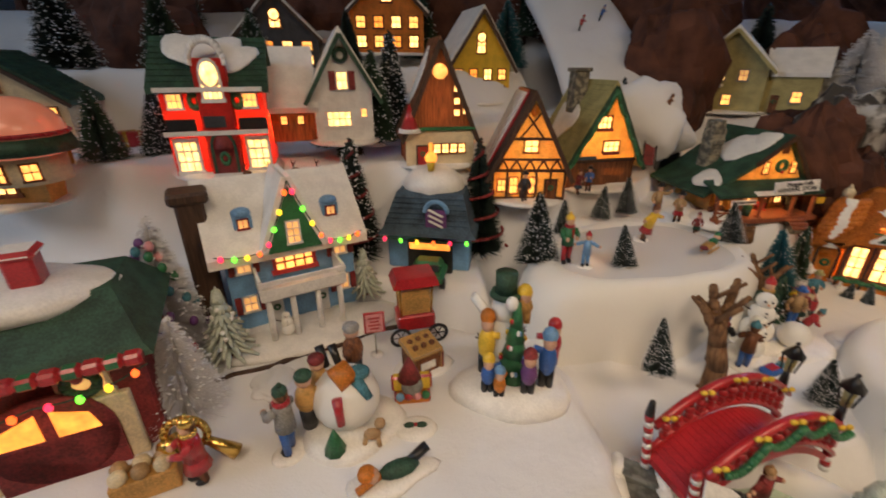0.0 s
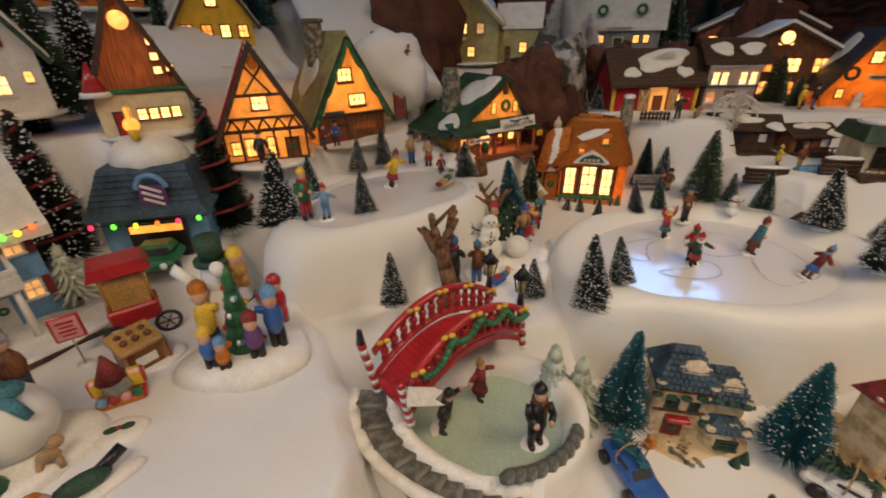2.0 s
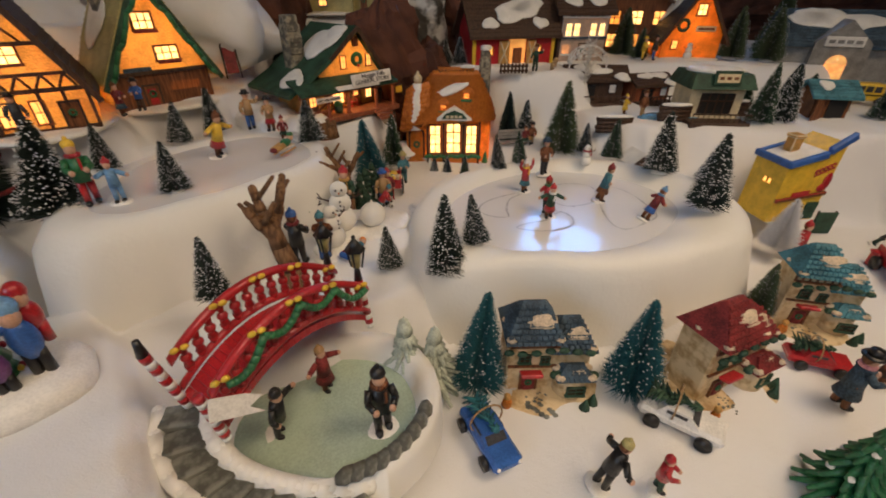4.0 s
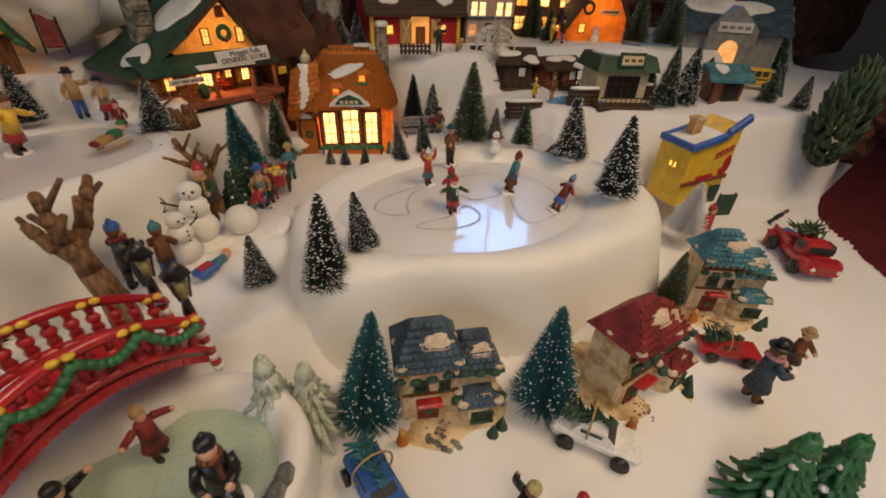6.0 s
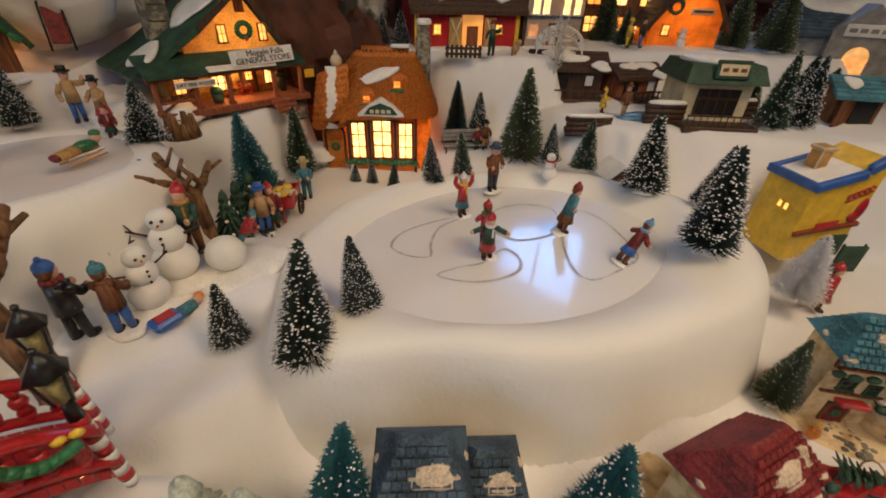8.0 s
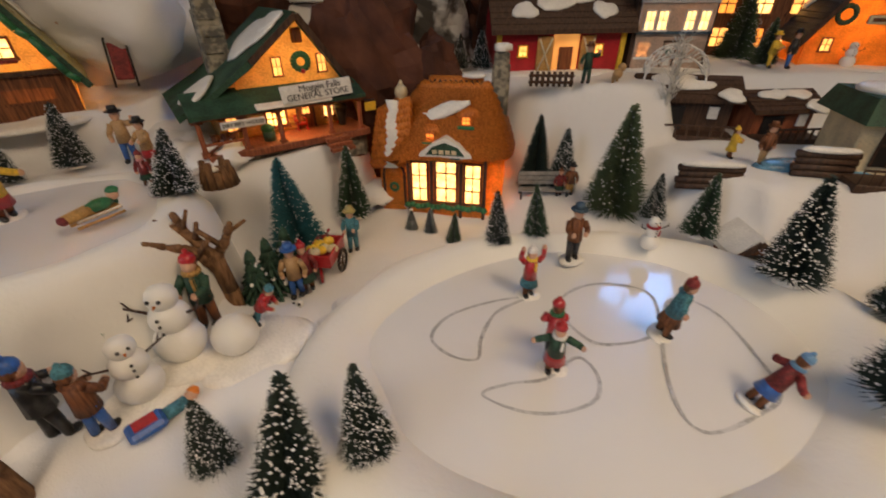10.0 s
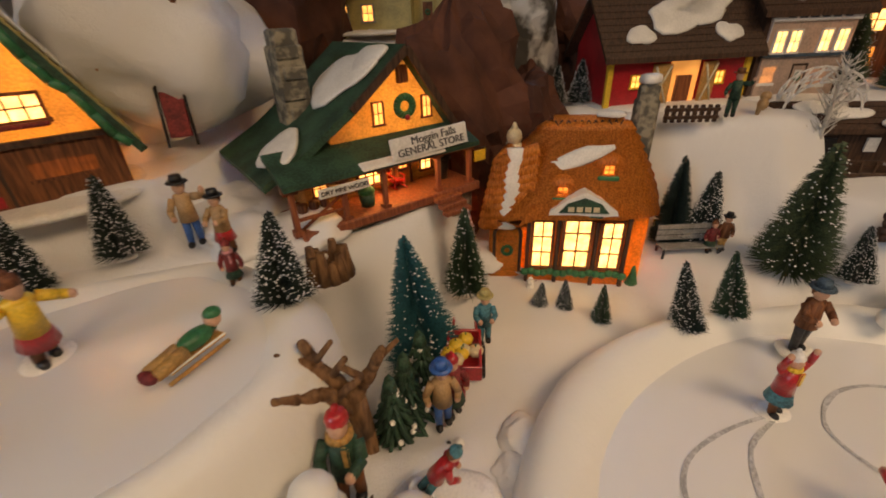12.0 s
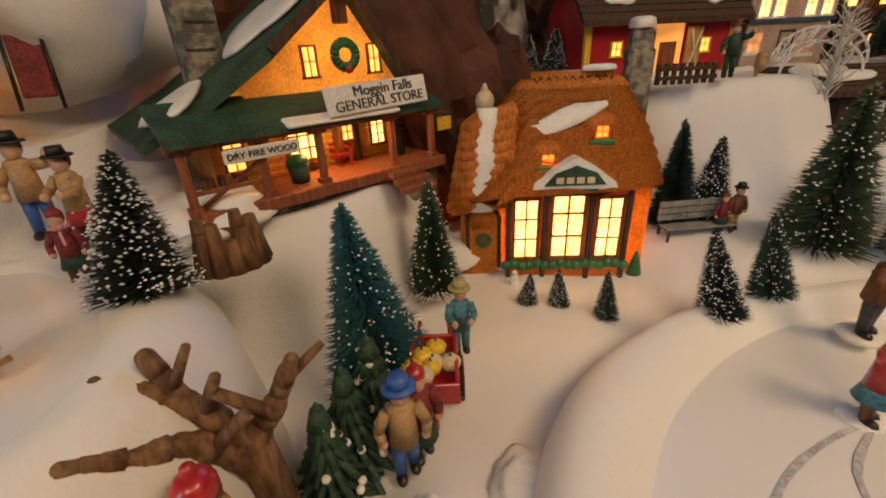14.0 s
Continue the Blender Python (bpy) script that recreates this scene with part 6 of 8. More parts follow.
# ---- the three resin cottages on the front table ----
def resin_cottage(x, y, rz, ww, roof, lab, seed, tall):
    h = thing("resin_cottage", pose(x, y, .0, 0, 0, rz), lab, "miniature house", "small resin cottages")
    b = Build(ANTIQUE)
    blob(b, ANTIQUE, (0, .010, -.002), ww * .60, ww * .56, .007, seed=seed, n=26, wob=.06); part("base", b, h, "cream snowy base")
    b = Build(STONE)
    for i in range(26):
        r = random.Random(seed * 50 + i)
        b.ball(STEP, (-ww * .12 + r.uniform(-.012, .012) + .010 * (i / 26), -.012 - i * .0010, .0048), (.003, .0024, .0014), seg=6)
    part("cobbled_path", b, h)
    b = Build(ANTIQUE)
    b.box(ANTIQUE, (-ww * .16, .012, tall * .40), (ww * .46, .036, tall * .84), bevel=.002); b.box(ANTIQUE, (ww * .24, .016, tall * .29), (ww * .40, .042, tall * .62), bevel=.002)
    b.cone(ANTIQUE, (ww * .26, -.006, 0), ww * .16, ww * .16, tall * .36, seg=14)
    part("wall", b, h)
    for cx, cy, rw, rd, z0, z1, nm in ((-ww * .16, .010, ww * .54, .048, tall * .78, tall * 1.10, "roof"), (ww * .25, .016, ww * .44, .046, tall * .58, tall * .84, "wing_roof"), (ww * .26, -.010, ww * .36, .022, tall * .35, tall * .46, "porch_roof")):
        b = Build(roof)
        rows = 7
        for i in range(rows):
            k0, k1 = i / rows, (i + 1) / rows
            f = lambda k: (rw / 2 * (1 - .62 * k), rd / 2 * (1 - .96 * k), z0 + (z1 - z0) * k)
            (a0, c0, e0), (a1, c1, e1) = f(k0), f(k1)
            a0 += .0012; c0 += .0012
            b.loft(roof, [[(cx - a0, cy - c0, e0), (cx + a0, cy - c0, e0), (cx + a0, cy + c0, e0), (cx - a0, cy + c0, e0)], [(cx - a1, cy - c1, e1), (cx + a1, cy - c1, e1), (cx + a1, cy + c1, e1), (cx - a1, cy + c1, e1)]], False)
            n = max(3, int(a0 * 2 / .0045))
            for j in range(n):
                b.box(roof, (cx - a0 + (j + .5) * 2 * a0 / n, cy - c0 - .0002, e0 + .0016), (2 * a0 / n * .84, .0016, .0034), -38)
        r = part(nm, b, h)
        b = Build(AGEDSNOW)
        for i in range(4):
            q = random.Random(seed * 9 + i)
            b.ball(AGEDSNOW, (cx + (-1) ** i * rw * .42, cy - rd * (.45 if i < 2 else -.1), z0 + .003), (.0048, .0042, .0026), seg=9)
        blob(b, AGEDSNOW, (cx + rw * .12, cy - rd * .26, z0 + (z1 - z0) * .52), rw * .22, rd * .16, .0024, (math.degrees(math.atan2(z1 - z0, rd * .42)), 0, 0), seed)
        part("snow_clump", b, r)
    for x0, z0, wd, ht in ((-ww * .22, tall * .5, .010, .010), (ww * .28, tall * .2, .016, .010), (-ww * .02, tall * .48, .008, .009)):
        window_part(h, x0, -.0215 if x0 > ww * .1 else -.0065, z0, wd, ht, LITDARK, DGREEN, 2, 2)
    b = Build(BROWN)
    for i in range(7):
        b.box(BROWN, (-ww * .40 + i * ww * .078, -.0068, tall * .72), (.0016, .0018, tall * .10))
    b.box(BROWN, (-ww * .14, -.0068, tall * .67), (ww * .48, .0024, .0022)); b.box(BROWN, (-ww * .14, -.0068, tall * .40), (ww * .48, .0024, .002))
    part("timber_trim", b, h)
    b = Build(DGREEN)
    for i in range(10):
        b.ball(DGREEN, (ww * .06 + i * ww * .045, -.0145, tall * .36 + .001 * math.sin(i * 2)), (.004, .004, .0032), seg=7)
    for s in (0, 1):
        b.cone(DGREEN, (ww * (.46 - .1 * s), -.024 - .006 * s, .003), .006, .0008, .014, seg=8)
    part("shrub", b, h)
    b = Build(ORANGE); b.ball(ORANGE, (-ww * .40, -.026, .010), (.005, .004, .007), seg=8).ball(OCHRE, (-ww * .40, -.026, .019), .0035, seg=7)
    part("ornament", b, h, "small orange animal ornament")
    door_part(h, -ww * .16, -.0065, .003, .013, .022, DRED, BROWN)
    b = Build(RED); b.box(RED, (-ww * .16, -.014, tall * .37), (.020, .010, .004), -15, bevel=.001); part("awning", b, h, "small red awning")
    b = Build(DGREEN)
    for i in range(7):
        b.ball(DGREEN, (-ww * .4 + i * ww * .13, -.013, tall * .66 - .002 * math.sin(i * 1.3)), (.005, .003, .003), seg=7)
    part("garland", b, h)
    return h


AGEDSNOW = paint("aged_cream_snow", (0.62, 0.50, 0.36), 0.6, 0.2)
LITDARK = paint("dark_pane", (0.05, 0.035, 0.02), 0.15, 0.2)
resin_cottage(.404, .169, -38, .092, SLATE, "cream resin cottage with dark blue shingled tower roof", 3, .090)
resin_cottage(.535, .060, -16, .100, DRED, "tan resin cottage with dark red shingled roof and stone porch", 5, .098)
resin_cottage(.708, .033, -52, .088, TEAL, "ochre resin cottage with teal roof and red ornaments", 8, .092)


def model_car(x, y, z, rz, mat, L, lab, bound=True, truck=False):
    c = thing("model_car", pose(x, y, z, 0, 0, rz), lab, "model car", "toy cars")
    b = Build(mat)
    b.box(mat, (0, 0, L * .16), (L, L * .42, L * .16), bevel=L * .045)
    if truck:
        b.box(mat, (L * .12, 0, L * .30), (L * .28, L * .38, L * .22), bevel=L * .06); b.box(mat, (L * .38, 0, L * .22), (L * .26, L * .30, L * .14), bevel=L * .05)
        for s in (-1, 1):
            b.box(mat, (-L * .28, s * L * .2, L * .26), (L * .42, L * .03, L * .12), bevel=L * .01); b.ball(mat, (L * .33, s * L * .20, L * .17), (L * .13, L * .06, L * .10))
    else:
        b.loft(mat, [[(-L * .30, -L * .19, L * .22), (L * .22, -L * .19, L * .22), (L * .22, L * .19, L * .22), (-L * .30, L * .19, L * .22)], [(-L * .20, -L * .15, L * .35), (L * .08, -L * .15, L * .35), (L * .08, L * .15, L * .35), (-L * .20, L * .15, L * .35)]], False)
    part("body", b, c)
    panes = (("windscreen", (L * .265, 0, L * .34), (L * .01, L * .30, L * .10), 0), ("side_window", (L * .12, 0, L * .345), (L * .16, L * .385, L * .09), 0)) if truck else (("windscreen", (L * .155, 0, L * .285), (L * .006, L * .28, L * .12), -47), ("side_window", (-.06 * L, 0, L * .285), (L * .24, L * .345, L * .07), 0))
    for nm, at, size, tip in panes:
        b = Build(DGREY); b.box(DGREY, at, size, 0, tip); part(nm, b, c, "dark window")
    for sx in (-.30, .30):
        for s in (-1, 1):
            b = Build(BLACK); b.cone(BLACK, (sx * L, s * L * .20 - L * .02, L * .10), L * .10, L * .10, L * .06, 90 if s < 0 else 90, seg=14); b.cone(CHROME, (sx * L, s * L * .235, L * .10), L * .05, L * .05, L * .005, 90, seg=10)
            part("wheel", b, c)
    b = Build(CAP)
    for s in (-1, 1):
        b.ball(CAP, (L * .49, s * L * .15, L * .18), L * .03, seg=7)
    part("headlight", b, c)
    if bound:
        b = Build(GRN)
        for i in range(70):
            r = random.Random(i)
            k = r.random(); a = r.uniform(0, 6.28)
            b.limb(TGRN if mat is BLUE else GRN, (-L * .42 + k * L * .6, 0, L * .42), (-L * .48 + k * L * .6, L * .22 * (1 - k * .7) * math.cos(a), L * .42 + L * .16 * (1 - k * .7) * math.sin(a)), L * .03, .0004, 5)
        part("tied_tree", b, c, "green tree tied on the roof")
        b = Build(TAN); ring(b, TAN, (-L * .1, 0, L * .36), L * .24, L * .012, "x", 16); part("string", b, c)
    return c


model_car(.322, .157, 0.006, -105, BLUE, .062, "blue toy car with a fir tied on its roof")
model_car(.461, .064, 0.006, -75, WHITE, .066, "white toy car with a fir tied on its roof")
model_car(.636, .008, 0.006, -60, RED, .055, "red toy car with a fir tied on its roof")
model_car(.893, -.029, 0.006, -149, RED, .095, "old red pickup truck loaded with trees", False, True)
b = Build(GRN)
for i in range(60):
    r = random.Random(i)
    q = Vector((r.uniform(-.03, .0), r.uniform(-.012, .012), .03 + r.uniform(0, .01)))
    b.limb(OGRN, q, q + Vector((r.uniform(-.01, .01), r.uniform(-.012, .012), r.uniform(.0, .014))), .002, .0003, 5)
whole("tree_bundle", b, pose(.893, -.029, .010, 0, 0, -149), "bundle of cut firs in the truck bed", "trees")

# ---- trees ----
G = ground
for key, x, y, z, hh, lean, tow, wide in (
        ("dark", 0.384, 0.284, 0.076, 0.086, 19, 59, 1.05), ("dark", 0.428, 0.288, 0.096, 0.056, 15, 86, 1.1), ("dark", 0.352, 0.341, 0.070, 0.050, 8, 82, 1.15), ("dark", 0.187, 0.350, 0.106, 0.056, 15, 78, 1.05),
        ("dark", 0.106, 0.490, 0.150, 0.092, 25, 79, 1.15), ("dark", 0.154, 0.550, 0.166, .048, 6, 90, 1.1), ("dark", 0.198, 0.463, 0.160, 0.050, 19, 90, 1.15), ("dark", 0.234, 0.623, 0.160, 0.051, 6, 45, 1.2), ("dark", 0.282, 0.641, 0.160, 0.059, 8, 90, 1.1), ("dark", 0.362, 0.523, 0.160, 0.054, 16, 74, 1.25),
        ("teal", 0.446, 0.520, 0.068, 0.109, 9, 107, 1.0), ("green", 0.514, 0.572, 0.080, 0.084, 1, 90, .95), ("dark", 0.606, 0.427, 0.092, 0.054, 21, 65, 1.0), ("green", 0.643, 0.418, 0.096, 0.052, 13, 70, 1.0), ("black", 0.722, 0.518, 0.088, 0.091, 5, 45, 1.0), ("dark", 0.750, 0.503, 0.088, 0.077, 1, 0, 1.0),
        ("olive", 0.757, 0.428, 0.088, 0.118, 0, 180, 1.15), ("dark", 0.767, 0.387, 0.096, 0.049, 16, 36, 1.1), ("green", 0.775, 0.343, 0.096, 0.063, 16, 25, 1.1), ("dark", 0.765, 0.260, 0.100, 0.088, 13, 35, 1.1), ("dark", 0.698, 0.168, 0.100, 0.094, 3, 45, 1.05), ("dark", 0.793, 0.202, 0.096, .070, 5, 330, 1.15),
        ("dark", 0.565, 0.532, 0.066, 0.029, 4, 270, 1.2), ("dark", 0.581, 0.517, 0.062, 0.035, 7, 63, 1.1), ("green", 0.592, 0.487, 0.062, 0.040, 13, 45, 1.0),
        ("teal", 0.351, 0.203, 0.010, 0.100, 13, 28, .98), ("teal", 0.461, 0.110, 0.008, 0.102, 5, 32, 1.0), ("olive", 0.680, 0.075, 0.006, .070, 0, 0, 1.0), ("frost", 0.823, 0.103, 0.026, .075, 0, 0, 1.1),
        ("green", -0.132, 0.693, 0.202, .12, 0, 0, 1.0), ("dark", -0.118, 0.585, 0.120, .168, 6, 90, .9), ("black", 0.051, 0.591, 0.120, .165, 6, 90, .95), ("dark", -0.072, 0.759, 0.250, .17, 0, 0, .9), ("green", -0.094, 0.688, 0.260, .13, 0, 0, 1.1),
        ("frost", -.285, .420, .092, .150, 6, 90, .95), ("frost", -0.233, 0.338, 0.092, .095, 6, 90, 1.2), ("dark", -0.344, 0.706, 0.250, .09, 0, 0, 1.1), ("green", 0.013, 0.926, 0.330, .09, 0, 0, 1.0),
        ("olive", 1.228, 0.179, 0.130, .06, 0, 0, 1.2), ("green", 1.275, 0.099, 0.130, .05, 0, 0, 1.2), ("olive", 1.087, 0.495, 0.202, .06, 0, 0, 1.2), ("olive", 1.250, 0.377, 0.202, .10, 0, 0, 1.2),
        ("green", 1.000, 0.222, 0.140, 0.095, 0, 0, 0.9), ("dark", 1.036, 0.200, 0.140, 0.090, 0, 0, 0.9), ("green", 1.189, 0.103, 0.140, 0.06, 0, 0, 1.1), ("dark", 1.171, 0.054, 0.140, 0.055, 0, 0, 1.2), ("olive", 1.206, 0.158, 0.140, 0.05, 0, 0, 1.2), ("green", 1.238, 0.535, 0.202, 0.07, 0, 0, 1.0), ("olive", 1.269, 0.316, 0.202, 0.1, 0, 0, 1.3), ("frost", 1.399, 0.279, 0.170, 0.03, 0, 0, 1.0), ("green", 1.500, 0.172, 0.165, 0.03, 0, 0, 1.0),
        ("dark", 0.741, 0.671, 0.202, .05, 0, 0, 1.1), ("dark", 0.715, 0.682, 0.202, .045, 0, 0, 1.1), ("dark", 0.347, 0.855, 0.270, .08, 0, 0, 1.0), ("green", 0.481, 0.972, 0.280, .15, 0, 0, 1.6), ("green", 0.530, 1.041, 0.280, .17, 0, 0, 1.6), ("frost", 0.783, 0.852, 0.280, .15, 0, 0, 1.4), ("frost", 0.833, 0.820, 0.280, .10, 0, 0, 1.4), ("green", 1.135, 0.842, 0.300, .13, 0, 0, 1.3)):
    tree(key, x, y, z, hh, lean, tow, wide)



# dressed trees: a red garland wound on the dark ones, coloured baubles on the white one
for x, y, z, hh, r in ((-0.118, 0.585, 0.120, .168, .24), (0.051, 0.591, 0.120, .165, .25)):
    b = Build(DRED)
    last = None
    for i in range(90):
        u = i / 89
        q = (r * hh * (1 - u) * math.cos(u * 34), r * hh * (1 - u) * math.sin(u * 34), hh * (.08 + .88 * u))
        if last:
            b.limb(DRED, last, q, .0022, .0022, 5)
        last = q
    whole("tinsel_garland", b, pose(x, y, z, -6), "dark red tinsel garland wound round a fir", "garland")
for i in range(44):
    a, u = i * 2.399, (i + .5) / 44
    c = (RED, TEAL, PINK, PURPLE, GREEN)[i % 5]
    b = Build(c); b.ball(c, (0, 0, 0), (.0042, .0042, .0052), seg=8)
    rr = .30 * .140 * (1 - u) + .004
    whole("bauble", b, pose(-.285 + rr * math.cos(a), .420 + rr * math.sin(a), .104 + .115 * u), "small coloured bauble on the white tree", "bauble", "baubles")


def frosted_pine(x, y, z, h, tilt, mat, lab, snow=True):
    """Moulded pine in layered skirts of drooping tips."""
    t = thing("moulded_pine", pose(x, y, z, tilt, 0, x * 3000), lab, "tree", "moulded pines")
    b = Build(mat)
    rnd = random.Random(int(x * 1e4))
    for k in range(7):
        r0 = h * .36 * (1 - k / 7.6)
        z0 = h * (.06 + .125 * k)
        for i in range(12):
            a = 6.283 * i / 12 + k * .4 + rnd.uniform(-.1, .1)
            r = r0 * rnd.uniform(.8, 1.1)
            b.limb(mat, (0, 0, z0 + h * .12), (r * math.cos(a), r * math.sin(a), z0 - h * .02), h * .055, h * .018, 6)
    b.cone(mat, (0, 0, h * .85), h * .06, .0005, h * .16, seg=8)
    part("crown", b, t)
    if snow:
        b = Build(CAP)
        for i in range(22):
            a, k = rnd.uniform(0, 6.28), rnd.random()
            b.ball(CAP, (h * .30 * (1 - k) * math.cos(a), h * .30 * (1 - k) * math.sin(a), h * (.12 + .8 * k)), (h * .035, h * .035, h * .03), seg=6)
        part("snow_tuft", b, t)
    b = Build(BROWN); b.cone(BROWN, (0, 0, 0), h * .06, h * .05, h * .12, seg=8); part("trunk", b, t)
    return t


frosted_pine(.301, .243, .010, .085, 0, PALEGRN, "pale frosted moulded pine", False); frosted_pine(.320, .226, .006, .080, 0, PALEGRN, "pale frosted moulded pine", False)
frosted_pine(.399, .478, .070, .054, 0, DGREEN, "dark green moulded pine with white snow tufts"); frosted_pine(.413, .488, .070, .056, 0, DGREEN, "dark green moulded pine with white snow tufts"); frosted_pine(.430, .500, .070, .056, 0, DGREEN, "dark green moulded pine with white snow tufts")
frosted_pine(-0.100, 0.517, 0.104, .064, 0, PALEGRN, "cream moulded pine with gold trim"); frosted_pine(-0.223, 0.408, 0.100, .078, 0, PALEGRN, "white and green moulded pine"); frosted_pine(0.490, -0.041, 0.006, .085, 0, GREEN, "green moulded tree with white snow tufts"); frosted_pine(0.510, -0.064, 0.006, .085, 0, GREEN, "green moulded tree with white snow tufts")


def bare_tree(name_label, base, trunk, branches, r):
    """Sawn bare tree: a trunk through its points and thick stubby branches."""
    t = thing("bare_tree", Matrix.Translation(base), name_label, "tree", "bare trees")
    o = Vector(base)
    b = Build(BARK)
    pts = [Vector(q) - o for q in [base] + trunk]
    for i, (a, c) in enumerate(zip(pts, pts[1:])):
        b.limb(BARK, a, c, r * (1.15 - .14 * i), r * (1.01 - .14 * i), 12).ball(BARK, c, r * (1.0 - .14 * i))
    for k in range(5):
        a = k * 1.256
        b.limb(BARK, (0, 0, r), (2.1 * r * math.cos(a), 2.1 * r * math.sin(a), -.004), r * .6, r * .3)
    part("trunk", b, t)
    for n, way in enumerate(branches):
        b = Build(BARK)
        root = pts[-1] if n != 1 else pts[-2].lerp(pts[-1], .55)
        q = [root] + [Vector(v) - o for v in way]
        q = [q[0] * 2 - q[1]] + q + [q[-1] * 2 - q[-2]]
        line = []
        for i in range(1, len(q) - 2):
            for f in (0, .25, .5, .75):
                a, c, d, e = q[i - 1:i + 3]
                line.append(.5 * (2 * c + (d - a) * f + (2 * a - 5 * c + 4 * d - e) * f * f + (3 * c - a - 3 * d + e) * f ** 3))
        line.append(q[-2])
        for i, (a, c) in enumerate(zip(line, line[1:])):
            k = i / len(line)
            ra = r * (.66 - .34 * k) * (1 + .12 * math.sin(i * 2.1 + n))
            b.limb(BARK, a, c, ra, ra * .95, 9).ball(BARK, c, ra * .96, seg=9)
            if i in (3, 6):
                side = (c - a).cross(Vector((.2, .4, .6))).normalized() * r * 2.3 * (1 if (i + n) % 2 else -1)
                b.limb(BARK, a, a + side + Vector((0, 0, r * 1.9)), ra * .62, ra * .42, 7)
        part("branch", b, t)
    return t


bare_tree("thick brown bare tree with sawn branches", (.258, .366, .064), [(.257, .366, .098), (.252, .369, .124), (.250, .371, .142)],
          [[(.246, .378, .158), (.245, .385, .177)], [(.240, .372, .150), (.234, .377, .162)], [(.262, .382, .154), (.275, .394, .178)]], .0094)
bare_tree("gnarled brown bare tree with sawn branches", (.379, .474, .066), [(.379, .474, .096), (.377, .471, .128)],
          [[(.367, .474, .144), (.360, .480, .164)], [(.364, .467, .140), (.353, .463, .148), (.341, .459, .157)], [(.386, .469, .140), (.393, .466, .155)], [(.365, .474, .149), (.348, .481, .161)]], .0066)


def birch(x, y, z, h):
    t = thing("birch_tree", pose(x, y, z), "bare white birch with fine pale twigs", "tree", "bare trees")
    rnd = random.Random(4)
    for s in (-.18, .05, .25):
        b = Build(BIRCH)
        top = Vector((s * h * .8, s * .3 * h, h))
        b.limb(BIRCH, (0, 0, 0), top, .022 * h, .008 * h)
        for i in range(22):
            k = .25 + .75 * rnd.random()
            q = top * k
            d = Vector((rnd.uniform(-.2, .2), rnd.uniform(-.2, .2), rnd.uniform(.08, .25))) * h * (1.1 - k * .5)
            b.limb(BIRCH, q, q + d, .008 * h, .003 * h, 5)
            b.limb(BIRCH, q + d * .5, q + d * .5 + Vector((rnd.uniform(-.1, .1), rnd.uniform(-.1, .1), .1)) * h, .004 * h, .002 * h, 4)
        part("stem", b, t)


birch(.880, .480, .150, .095)

